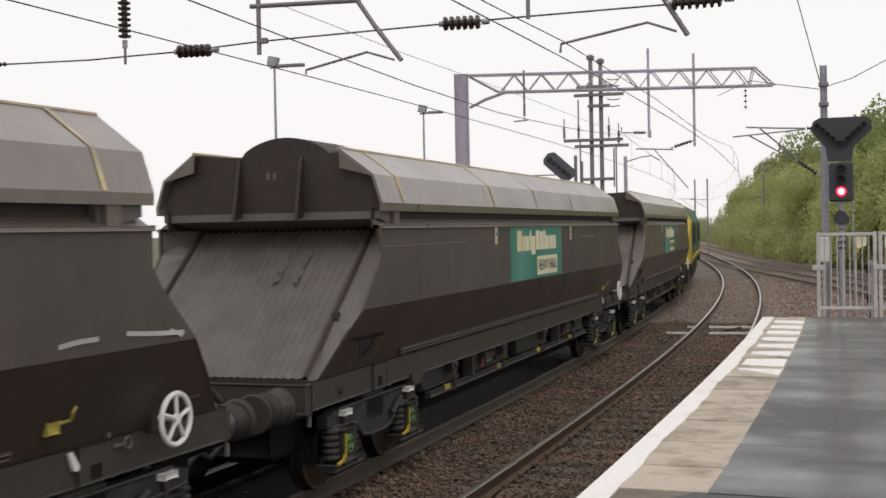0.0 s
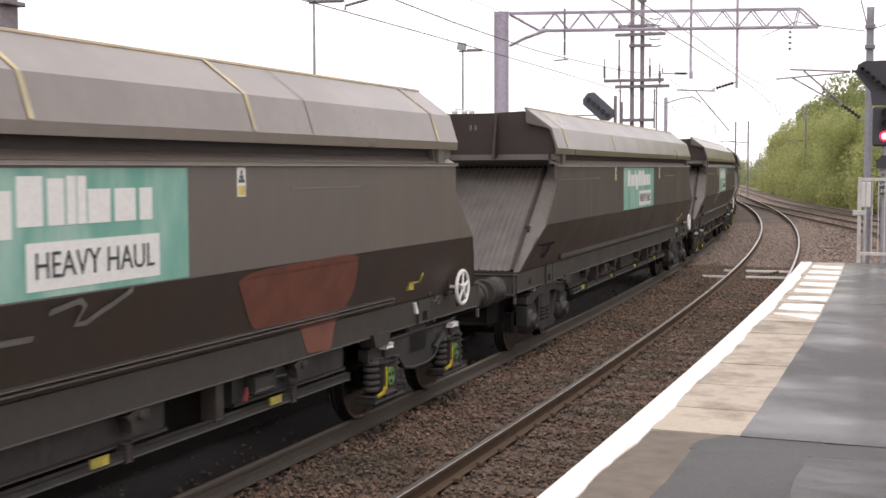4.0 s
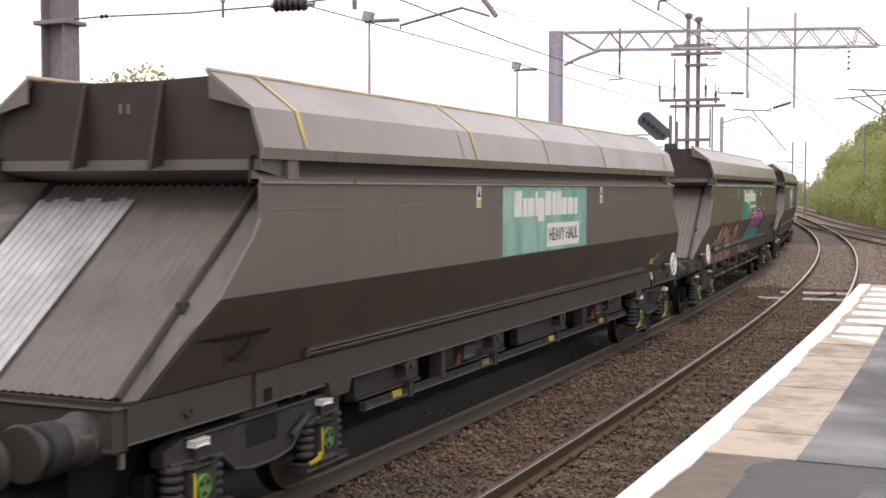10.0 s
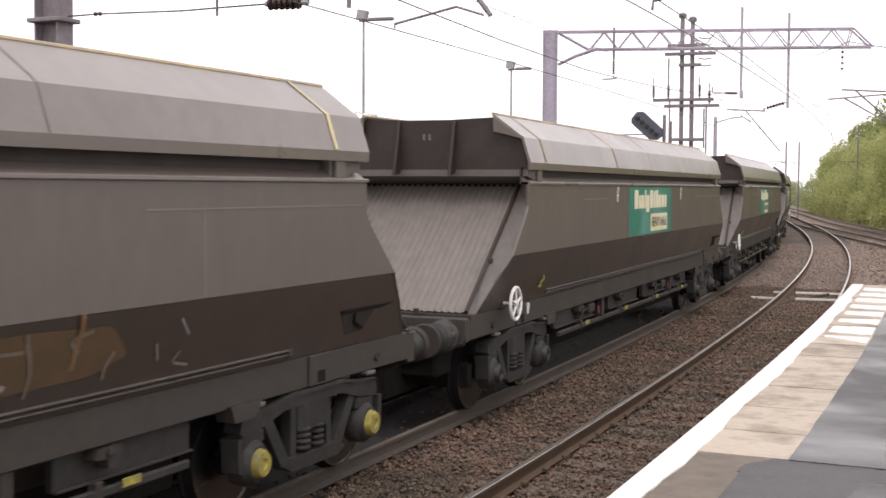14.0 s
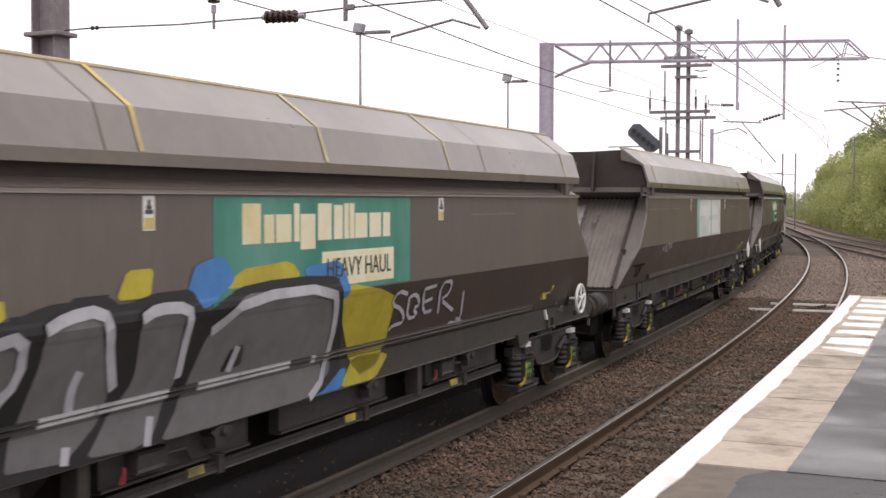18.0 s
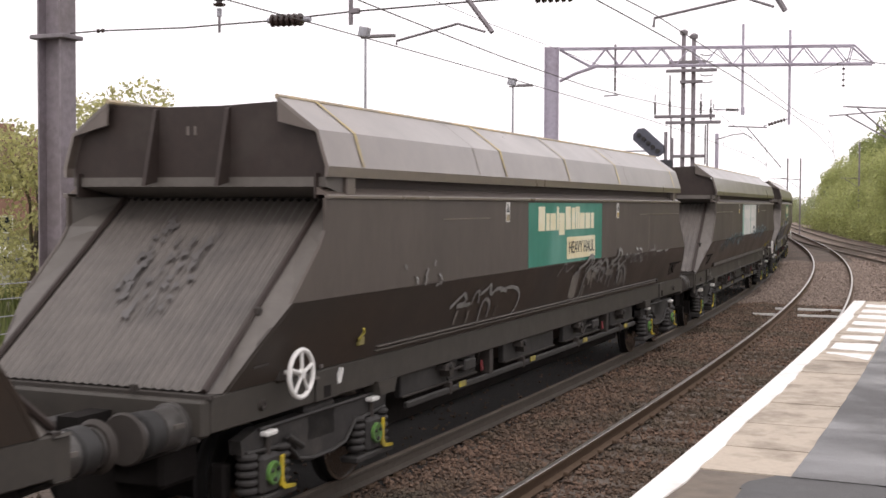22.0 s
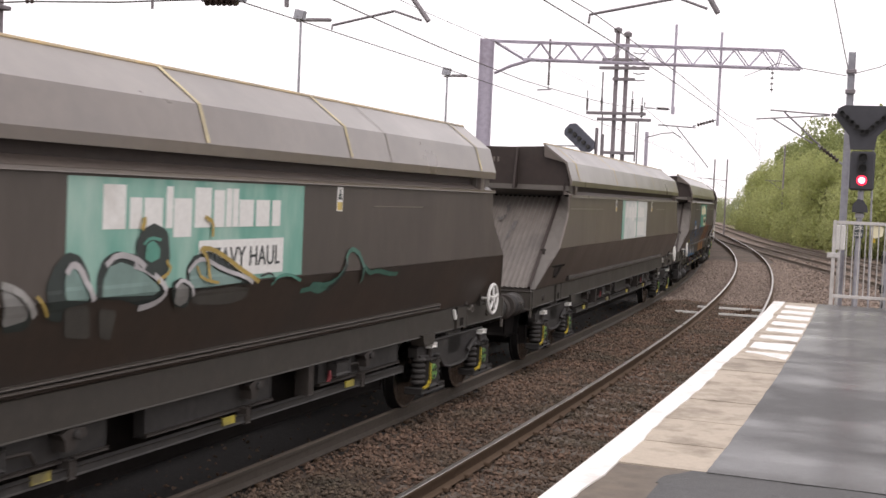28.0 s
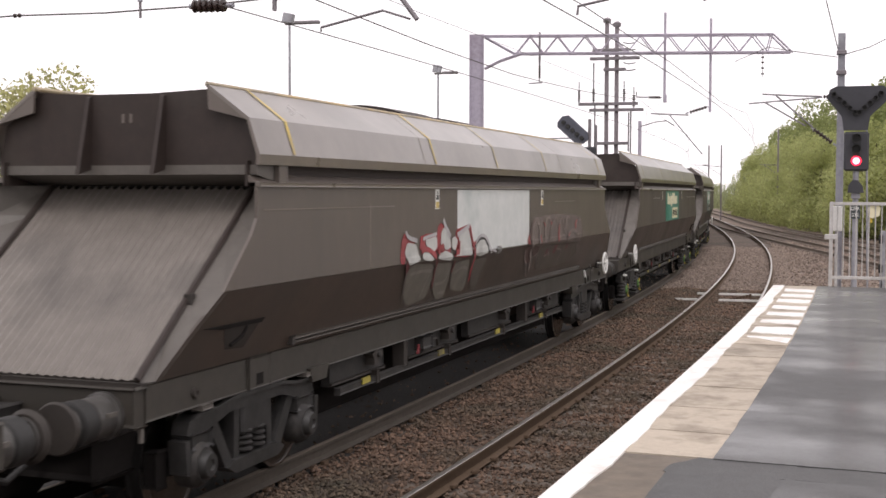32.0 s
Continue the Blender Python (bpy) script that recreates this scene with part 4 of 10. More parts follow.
# ---- spray paint on the wagons ----
def squiggle(rng, n=9):
    """A loose looping line in the unit square, no letter."""
    kind = rng.randrange(4)
    out = []
    ph, k = rng.uniform(0, 6.28), rng.uniform(1.2, 2.2)
    for i in range(n):
        f = i / (n - 1)
        if kind == 0:
            out.append((f, 0.5 + 0.5 * math.sin(6.28 * k * f + ph)))
        elif kind == 1:
            out.append((0.5 + 0.45 * math.cos(7.5 * f + ph) * (1 - 0.3 * f), 0.5 + 0.5 * math.sin(7.5 * f + ph) * (1 - 0.3 * f)))
        elif kind == 2:
            out.append((f, (i % 2) * rng.uniform(0.7, 1.0)))
        else:
            out.append((f + 0.22 * math.sin(12 * f), 0.5 + 0.5 * math.cos(12 * f)))
    return out


def put_on(sy, x, z, eps):
    e = eps + (0.004 if KINK - 0.07 < z < KINK + 0.07 else 0)
    return (x, sy * (skin(z) + e if z > SILL else SOLE + eps), z)


def fill(sh, sy, poly, eps):
    """A painted area on the flank, any outline, laid in level slices so that it follows the fold."""
    lo, hi = min(q[1] for q in poly) + 0.0004, max(q[1] for q in poly) - 0.0004
    n = max(3, int((hi - lo) / 0.025))
    zs = sorted([lo + (hi - lo) * i / n for i in range(n + 1)] + [z for z in (SILL - 0.004, SILL, KINK) if lo < z < hi])

    def cuts(z):
        xs = []
        for (xa, za), (xb, zb) in zip(poly, poly[1:] + poly[:1]):
            if (za <= z) != (zb <= z):
                xs.append(xa + (xb - xa) * (z - za) / (zb - za))
        return sorted(xs)
    for za, zb in zip(zs, zs[1:]):
        low, top = cuts(za), cuts(zb)
        if len(low) != len(top) or not low:
            low = top = cuts((za + zb) / 2)
        for i in range(0, len(low) - 1, 2):
            sh.add([put_on(sy, low[i], za, eps), put_on(sy, low[i + 1], za, eps), put_on(sy, top[i + 1], zb, eps), put_on(sy, top[i], zb, eps)], [(0, 1, 2, 3)])
    return sh


def strip(sh, sy, pts, width, eps):
    """A painted line on the flank through points (x, z), one unbroken band."""
    fine = []
    for (xa, za), (xb, zb) in zip(pts, pts[1:]):
        n = max(1, int(math.hypot(xb - xa, zb - za) / 0.07))
        fine += [(xa + (xb - xa) * i / n, za + (zb - za) * i / n) for i in range(n)]
    fine.append(pts[-1])
    rows = []
    for i, (x, z) in enumerate(fine):
        (xa, za), (xb, zb) = fine[max(i - 1, 0)], fine[min(i + 1, len(fine) - 1)]
        l = math.hypot(xb - xa, zb - za) or 1
        nx, nz_ = -(zb - za) / l * width / 2, (xb - xa) / l * width / 2
        e = eps + 0.003 * i / len(fine) + (0.012 if KINK - 0.12 < z < KINK + 0.08 else 0)
        rows.append([put_on(sy, x + nx, z + nz_, e), put_on(sy, x - nx, z - nz_, e)])
    return sh.loft(rows, closed=False)


PAINTS = {}


def spray(color):
    if color not in PAINTS:
        PAINTS[color] = mat("spray_paint", color, tuple(c * 0.85 for c in color), 0.55, grain=6, stain=2.2, bump=0.02, dirt=tuple(c * 0.6 + 0.012 for c in color), dirt_at=0.62)
    return PAINTS[color]


def smooth_line(pts, closed=False, times=2):
    for _ in range(times):
        out = [] if closed else [pts[0]]
        for a, b in zip(pts, pts[1:] + pts[:1] if closed else pts[1:]):
            out += [(a[0] * 0.75 + b[0] * 0.25, a[1] * 0.75 + b[1] * 0.25), (a[0] * 0.25 + b[0] * 0.75, a[1] * 0.25 + b[1] * 0.75)]
        pts = out if closed else out + [pts[-1]]
    return pts


def area(w, flip, outline, color, level):
    """One sprayed area with soft corners; higher levels lie over lower ones."""
    sy, d = (1, -1) if flip else (-1, 1)
    n = len(outline)
    pts = []
    for i, (x, z) in enumerate(outline):
        for xo, zo in (outline[i - 1], outline[(i + 1) % n]):
            pts.append((d * (x * 0.88 + xo * 0.12), z * 0.88 + zo * 0.12))
    part("graffiti_shape", fill(Shape(), sy, pts, 0.006 + 0.0025 * level), spray(color), w, "sprayed graffiti shape on the flank")


def line(w, flip, pts, width, color, level, soft=1):
    """One sprayed stroke."""
    sy, d = (1, -1) if flip else (-1, 1)
    part("graffiti_stroke", strip(Shape(), sy, smooth_line([(d * x, z) for x, z in pts], times=soft), width, 0.007 + 0.0025 * level), spray(color), w, "sprayed graffiti stroke on the flank")


def dots(w, flip, spots, color, r=0.03):
    sy, d = (1, -1) if flip else (-1, 1)
    for x, z in spots:
        part("paint_dot", fill(Shape(), sy, [(d * x + r * math.cos(a), z + r * math.sin(a)) for a in [0.2 + 0.785 * i for i in range(8)]], 0.02), spray(color), w)


def scribble(w, flip, x0, x1, z0, z1, color, seed, n=5, width=0.03):
    """A hand-drawn tag: loose loops and zigzags."""
    sy, d = (1, -1) if flip else (-1, 1)
    rng = random.Random(seed)
    cell = (x1 - x0) / n
    for i in range(n):
        pts = [(d * (x0 + cell * (i - 0.05 + a * 1.15 + 0.1 * b)), z0 + (z1 - z0) * b) for a, b in squiggle(rng, 15)]
        part("scrawl_stroke", strip(Shape(), sy, pts, width, 0.005), spray(color), w, "stroke of a scrawled spray-paint tag")


def bare_sheets(w, flip, share, steel):
    """Bare bright metal over part of the trailing end slope."""
    ex = 1 if flip else -1
    far = -1 if flip else 1
    n = int(25 * share)
    for i in range(n):
        sh = Shape()
        y0 = far * (1.09 - 2.18 * i / 25)
        y1 = far * (1.09 - 2.18 * (i + 0.92) / 25)
        f = 0.08 + 0.015 * math.sin(i * 1.7)
        a, b = (HALF - 0.555, 2.785), (HALF + 1.375, 1.285)
        sh.add([(ex * (a[0] + (b[0] - a[0]) * q + 0.025), y, a[1] + (b[1] - a[1]) * q + 0.03) for q in (f + 0.03, 0.97) for y in (y0, y1)], [(0, 1, 3, 2)])
        part("bare_strip", sh, steel, w, "bare steel strip of the end slope")


def grease(w, flip, seed, many=False):
    """Dark oily blotches in loose lines down the end slope."""
    ex = 1 if flip else -1
    rng = random.Random(seed)
    spots_ = []
    for c in range(5 if many else 2):
        cy, cq = -0.42 + 0.17 * c + rng.uniform(-0.05, 0.05), rng.uniform(0.14, 0.34)
        for j in range(8 if many else 4):
            spots_.append((cy + rng.uniform(-0.05, 0.05), cq + 0.055 * j + rng.uniform(-0.02, 0.02), rng.uniform(0.012, 0.045), rng.uniform(0.012, 0.04)))
    for j, (cy, cq, r1, r2) in enumerate(spots_):
        sh = Shape()
        n = 12
        ph = rng.uniform(0, 6)
        ring = []
        for i in range(n):
            a = 2 * math.pi * i / n
            k = 1 + 0.35 * math.sin(3 * a + ph) + 0.25 * math.sin(5 * a + 2 * ph)
            y, p = cy + r1 * k * math.cos(a), cq + r2 * k * math.sin(a)
            ring.append((ex * (HALF - 0.555 + 1.93 * p + 0.026 + 0.0002 * j), y, 2.785 - 1.5 * p + 0.034 + 0.0002 * j))
        sh.add(ring, [tuple(range(n))])
        part("grease_blotch", sh, M_GREASE, w, "dark grease blotch on the end slope")


def painted_ribs(w, flip, x0, x1, color):
    """Overspray on the two sill ribs."""
    sy, d = (1, -1) if flip else (-1, 1)
    for z in (1.305, 1.345):
        x = x0
        i = 0
        while x < x1:
            e = min(x + 0.34 + 0.22 * ((i * 7) % 3), x1)
            part("rib_paint", Shape().box(d * x, d * e, sy * (skin(z) + 0.01), sy * (skin(z) + 0.039), z - 0.003, z + 0.023), spray(color if i % 3 else C_BLACK), w)
            x, i = e + 0.015, i + 1


def arch(w, flip, x0, x1, half=0.92, rise=0.2):
    """A low arched cover that stands just above the hood's rims."""
    d = -1 if flip else 1
    n = 14
    prof = [(-half + 2 * half * i / n, 3.62 + rise * math.sin(math.pi * i / n) ** 0.6) for i in range(n + 1)]
    part("arched_cover", Shape().prism(prof, d * x0, d * x1, "x"), M_END, w, "dark arched cover above the hood")


C_WHITE, C_YELLOW, C_BLACK, C_RUST = (0.6, 0.6, 0.58), (0.5, 0.42, 0.04), (0.02, 0.02, 0.02), (0.2, 0.085, 0.06)
TAN, RED, RUSTY, MAROON, OCHRE = (0.42, 0.27, 0.19), (0.34, 0.03, 0.04), (0.2, 0.075, 0.05), (0.12, 0.035, 0.035), (0.36, 0.17, 0.045)
CHALK, CHALK_DIM, SILVERY, STEEL, LEADEN, PALE_GREY, PALE_DOT = (0.34, 0.33, 0.31), (0.2, 0.19, 0.18), (0.5, 0.5, 0.53), (0.17, 0.165, 0.165), (0.2, 0.19, 0.19), (0.48, 0.46, 0.46), (0.56, 0.46, 0.42)
TEAL_HI, PINK, PINK_HI, PINK_DIM, SKY, AZURE, AZURE_DIM = (0.05, 0.31, 0.3), (0.3, 0.085, 0.24), (0.62, 0.3, 0.5), (0.24, 0.14, 0.16), (0.06, 0.22, 0.52), (0.03, 0.22, 0.5), (0.04, 0.16, 0.3)
INK_GREEN, JADE, GREEN_HI, GREEN_DIM, GOLD, SMOKE, DINGY, INK_GREY = (0.03, 0.04, 0.036), (0.2, 0.3, 0.27), (0.1, 0.3, 0.23), (0.06, 0.16, 0.12), (0.42, 0.3, 0.08), (0.24, 0.235, 0.22), (0.075, 0.07, 0.06), (0.05, 0.045, 0.042)
CRIMSON, WHITISH, DRAB, DRAB_DK, DRAB_HI, ROSE_DIM, ROSE_RED = (0.34, 0.06, 0.065), (0.55, 0.55, 0.52), (0.15, 0.135, 0.11), (0.1, 0.085, 0.07), (0.2, 0.18, 0.155), (0.17, 0.12, 0.105), (0.28, 0.08, 0.075)
GHOST, GHOST_HI, GHOST_LOW, MAROON_DIM, TOFFEE = (0.155, 0.122, 0.107), (0.215, 0.175, 0.155), (0.085, 0.069, 0.055), (0.085, 0.05, 0.042), (0.12, 0.076, 0.04)
UMBER, UMBER_HI, OLIVE, OLIVE_GREEN, COPPER = (0.1, 0.07, 0.048), (0.2, 0.16, 0.12), (0.17, 0.15, 0.085), (0.09, 0.11, 0.06), (0.24, 0.14, 0.06)
MIST, INK_TEAL, SLATE, SLATE_DIM = (0.2, 0.26, 0.29), (0.02, 0.05, 0.065), (0.13, 0.17, 0.19), (0.1, 0.095, 0.09)

# k counts the wagons back from the one at the platform at the start; True: its hand wheel trails
WAGONS = [(-2, False, "clean"), (-1, False, "clean"), (0, False, "pale"), (1, False, "pale"), (2, False, "pale"), (3, False, "pale"), (4, True, "clean"), (5, False, "pale"), (6, True, "clean"), (7, True, "clean"),
          (8, True, "clean"), (9, False, "ghost"), (10, False, "clean"), (11, False, "ghost"), (12, True, "clean"), (13, True, "clean"), (14, True, "clean"), (15, False, "ghost"), (16, False, "pale"), (17, True, "clean"), (18, False, "white"), (19, True, "clean")]
LABELS = {0: "with a pale scrawl low on its flank", 2: "with large white scrawls over its flank", 4: "with tan and pink-teal graffiti", 8: "with faded green scrawls below the panel", 9: "with a whitened panel and small scrawl",
          10: "with big silver, blue and yellow graffiti", 11: "with teal outlines over a whitened panel", 12: "with thin white scrawls", 14: "with orange and blue-white graffiti", 16: "with dark green graffiti over its panel", 18: "with a blank white panel and red graffiti"}
TRAIN = []
protos_used = set()
wagon_protos = {False: build_wagon(), True: build_wagon(True)}
# small gear that only the platform side of a wagon carries
SMALL = ("yellow_tag", "red_lever", "band_post", "gear_lip", "door_catch", "catch_pin", "hanger_strap", "air_cylinder", "valve_pipe", "rod_guide", "lifting_hole", "lifting_plate", "jack_boss", "spring_step", "rib_stop",
         "release_ring", "shunter_handle", "handle_pin", "yellow_handle", "grab_handle", "slot_brow", "slot_lever", "lever_slot", "cap_bolt", "coil_spring", "yellow_bracket", "white_lug", "lug_stem", "damper", "frame_rib",
         "stencil", "panel_joint", "side_seam", "hood_seam", "wheel_housing", "spring_seat", "hub_cap", "sill_rib", "frame_lug", "pedestal_leg", "edge_latch")
DARKER = (-1, 0, 1, 11, 12, 14, 16, 17)                  # wagons with a darker flank and end slope
CAST = (1, 6, 7, 8, 14, 18)      # wagons on three-piece bogies
for k, flip, style in WAGONS:
    kind = k in CAST
    w = copy_thing(wagon_protos[kind], Matrix()) if kind in protos_used else wagon_protos[kind]
    protos_used.add(kind)
    tagged(w, "grey-brown coal hopper wagon " + LABELS.get(k, "with a green panel amidships"))
    TRAIN.append((k, flip, style, w))
for k, flip, style, w in TRAIN:
    hidden = -1 if flip else 1
    bpy.data.batch_remove([c for c in w.children_recursive if c.type == "MESH" and c.name.split(".")[0] in SMALL and (c.data.vertices[0].co.y * hidden > 0.3 or k > 14 and c.name.startswith("yellow_handle"))])
    if k in DARKER:
        for o in [c for c in w.children if c.name.startswith(("upper_side", "lower_side", "end_slope"))]:
            o.data = o.data.copy()
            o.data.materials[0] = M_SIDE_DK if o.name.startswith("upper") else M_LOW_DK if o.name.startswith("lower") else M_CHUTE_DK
    livery(w, flip, style, k != 11)
    if k in (-1, 13, 16, 18):
        arch(w, flip, *{-1: (-6.7, -5.6, 0.6, 0.26), 13: (-5.9, -4.7, 0.5, 0.16), 16: (4.2, 5.0), 18: (-1.95, -0.7, 0.9, 0.26)}[k])
    if k == 10:
        painted_ribs(w, flip, -5.6, 0.0, (0.5, 0.5, 0.51))
    if k == 4:
        painted_ribs(w, flip, -5.9, -5.0, (0.45, 0.4, 0.36))
        painted_ribs(w, flip, -4.2, -3.0, (0.45, 0.4, 0.36))
    if k == 14:
        painted_ribs(w, flip, -5.1, -1.7, (0.16, 0.155, 0.15))
    if k == 18:
        arch(w, flip, 0.4, 1.2, 0.9, 0.24)
    if k in (0, 5, 9, 11):
        bare_sheets(w, flip, {0: 0.45, 5: 0.5, 9: 0.6, 11: 0.55}[k], M_CHUTE_DIM if k == 9 else M_CHUTE_BARE)
    if k in (-1, 9, 10, 12, 15):
        grease(w, flip, 40 + k, k == 12)
    if k == 0:
        scribble(w, flip, -3.0, -1.6, 1.6, 1.98, (0.42, 0.42, 0.4), 5, 4, 0.022)
        scribble(w, flip, -2.9, -1.7, 1.57, 2.03, (0.36, 0.35, 0.33), 19, 3, 0.018)
        line(w, flip, [(6.1, 2.02), (6.3, 2.04), (6.53, 2.04)], 0.035, PALE_GREY, 1)
        line(w, flip, [(6.86, 2.05), (7.2, 2.02), (7.59, 2.0)], 0.035, PALE_GREY, 1)
        line(w, flip, [(7.42, 2.03), (7.56, 1.98)], 0.035, PALE_GREY, 1)
    elif k == 2:
        line(w, flip, [(-5.87, 2.31), (-6.13, 2.25), (-6.25, 2.05), (-6.09, 1.9), (-5.83, 1.91)], 0.085, CHALK, 1)
        line(w, flip, [(-5.51, 2.28), (-5.47, 2.07), (-5.26, 1.99), (-5.02, 2.08), (-4.97, 2.28)], 0.085, CHALK, 1)
        line(w, flip, [(-4.58, 2.28), (-4.35, 1.97), (-4.06, 2.17), (-3.9, 1.96), (-3.62, 2.15), (-3.31, 2.3), (-3.25, 1.96)], 0.085, CHALK, 1)
        line(w, flip, [(-2.51, 2.36), (-2.37, 1.96), (-2.02, 1.89)], 0.085, CHALK, 1)
        line(w, flip, [(-6.03, 1.82), (-5.82, 1.8), (-5.98, 1.68), (-5.86, 1.74)], 0.045, CHALK_DIM, 2)
        line(w, flip, [(-5.2, 1.97), (-5.22, 1.69), (-5.13, 1.31)], 0.045, CHALK_DIM, 2)
        line(w, flip, [(-4.46, 1.96), (-4.42, 1.69), (-4.0, 1.39), (-3.97, 1.12)], 0.045, CHALK_DIM, 2)
        line(w, flip, [(-3.92, 1.59), (-3.22, 1.64), (-2.66, 1.71), (-2.11, 2.07)], 0.045, CHALK_DIM, 2)
        line(w, flip, [(-2.31, 1.77), (-2.18, 1.31), (-2.78, 1.1), (-2.26, 1.0)], 0.045, CHALK_DIM, 2)
        line(w, flip, [(-1.34, 1.94), (-0.5, 1.91), (-0.86, 1.68), (-0.06, 1.68)], 0.045, CHALK_DIM, 2)
        line(w, flip, [(0.02, 1.84), (0.4, 1.91), (0.32, 1.66), (0.87, 1.92)], 0.045, CHALK_DIM, 2)
        line(w, flip, [(-5.57, 1.26), (-5.6, 0.98)], 0.045, CHALK_DIM, 2)
        line(w, flip, [(-3.32, 1.33), (-3.14, 1.46), (-3.0, 1.2)], 0.045, CHALK_DIM, 2)
        area(w, flip, [(2.87, 1.35), (2.28, 1.91), (4.58, 1.95), (4.74, 1.54), (4.49, 1.19), (4.42, 0.98), (3.94, 0.99), (3.76, 1.31)], RUSTY, 0)
    elif k == 4:
        area(w, flip, [(-5.88, 1.4), (-5.84, 1.7), (-5.84, 1.85), (-5.6, 1.88), (-5.61, 1.99), (-5.24, 1.97), (-5.12, 1.86), (-4.96, 1.89), (-4.88, 1.97), (-4.6, 1.88), (-4.24, 1.84), (-4.14, 1.93), (-3.84, 1.8), (-3.61, 1.85), (-3.32, 1.68), (-2.93, 1.92), (-2.62, 2.0), (-2.29, 1.85), (-2.1, 1.56), (-2.21, 1.3), (-3.2, 1.32), (-4.7, 1.34)], RED, 0)
        area(w, flip, [(-5.82, 1.39), (-5.81, 1.66), (-5.79, 1.81), (-5.57, 1.83), (-5.6, 1.94), (-5.29, 1.92), (-5.18, 1.81), (-4.96, 1.87), (-4.88, 1.93), (-4.67, 1.86), (-4.35, 1.83), (-4.22, 1.88), (-4.02, 1.89), (-3.92, 1.79), (-3.72, 1.83), (-3.55, 1.73), (-3.34, 1.64), (-3.11, 1.81), (-2.78, 1.94), (-2.57, 1.95), (-2.29, 1.8), (-2.22, 1.58), (-2.23, 1.33), (-3.19, 1.3), (-4.24, 1.32), (-5.04, 1.33)], C_BLACK, 2)
        area(w, flip, [(-5.74, 1.4), (-5.74, 1.63), (-5.74, 1.78), (-5.56, 1.79), (-5.52, 1.73), (-5.5, 1.74), (-5.57, 1.91), (-5.3, 1.87), (-5.14, 1.39), (-5.4, 1.4), (-5.49, 1.54), (-5.55, 1.55), (-5.5, 1.4)], TAN, 4)
        area(w, flip, [(-5.06, 1.4), (-5.0, 1.6), (-4.94, 1.84), (-4.86, 1.89), (-4.68, 1.82), (-4.36, 1.79), (-4.38, 1.56), (-4.71, 1.58), (-4.63, 1.47), (-4.74, 1.42), (-4.85, 1.51), (-4.88, 1.39)], TAN, 4)
        area(w, flip, [(-4.22, 1.37), (-4.21, 1.64), (-4.16, 1.86), (-4.04, 1.86), (-4.02, 1.64), (-3.77, 1.79), (-3.63, 1.72), (-3.8, 1.57), (-3.4, 1.62), (-3.33, 1.35), (-3.69, 1.38), (-3.65, 1.47), (-3.77, 1.44), (-3.9, 1.37), (-3.98, 1.45), (-4.03, 1.35)], TAN, 4)
        area(w, flip, [(-3.18, 1.36), (-3.19, 1.55), (-3.06, 1.73), (-2.84, 1.86), (-2.67, 1.93), (-2.4, 1.8), (-2.35, 1.64), (-2.29, 1.42), (-2.34, 1.34), (-2.54, 1.36), (-2.63, 1.62), (-2.72, 1.7), (-2.84, 1.7), (-2.94, 1.62), (-2.94, 1.37)], TAN, 4)
        area(w, flip, [(-2.88, 1.36), (-2.9, 1.57), (-2.75, 1.65), (-2.63, 1.56), (-2.59, 1.35)], RED, 4)
        area(w, flip, [(-6.01, 1.02), (-5.97, 1.25), (-5.55, 1.27), (-5.53, 1.04)], C_RUST, 1)
        area(w, flip, [(-5.31, 0.98), (-5.26, 1.22), (-4.73, 1.23), (-4.32, 1.23), (-4.29, 0.98)], C_RUST, 1)
        area(w, flip, [(-4.27, 0.98), (-4.25, 1.21), (-3.89, 1.23), (-3.88, 0.98)], C_RUST, 1)
        area(w, flip, [(-3.82, 0.98), (-3.78, 1.21), (-2.56, 1.18), (-2.5, 0.98), (-3.16, 0.98)], C_RUST, 1)
        area(w, flip, [(-6.13, 1.04), (-6.13, 1.31), (-6.04, 1.32), (-6.01, 1.03)], RED, 1)
        dots(w, flip, [(-5.62, 1.17), (-5.68, 1.13), (-5.59, 1.06)], PALE_DOT, 0.035)
        dots(w, flip, [(-5.06, 1.13), (-4.93, 1.16), (-4.93, 1.07)], PALE_DOT, 0.045)
        dots(w, flip, [(-4.44, 1.18), (-4.32, 1.18), (-4.38, 1.07), (-4.14, 1.15), (-4.03, 1.2), (-4.08, 1.05)], PALE_DOT, 0.045)
        dots(w, flip, [(-3.58, 1.2), (-3.42, 1.2), (-3.51, 1.08), (-3.06, 1.14), (-2.94, 1.13), (-2.99, 1.07), (-2.68, 1.16), (-2.63, 1.08)], PALE_DOT, 0.045)
        area(w, flip, [(-0.2, 1.26), (-0.2, 1.89), (-0.19, 2.13), (0.16, 2.1), (0.62, 2.17), (0.94, 2.05), (1.31, 2.12), (2.01, 2.19), (3.04, 2.21), (3.48, 2.07), (3.41, 1.72), (3.52, 1.31)], C_BLACK, 1)
        area(w, flip, [(-0.13, 1.27), (-0.11, 1.56), (-0.06, 1.65), (0.58, 1.64), (1.68, 1.65), (2.87, 1.62), (3.06, 1.55), (3.03, 1.35), (1.88, 1.33)], TEAL_HI, 3)
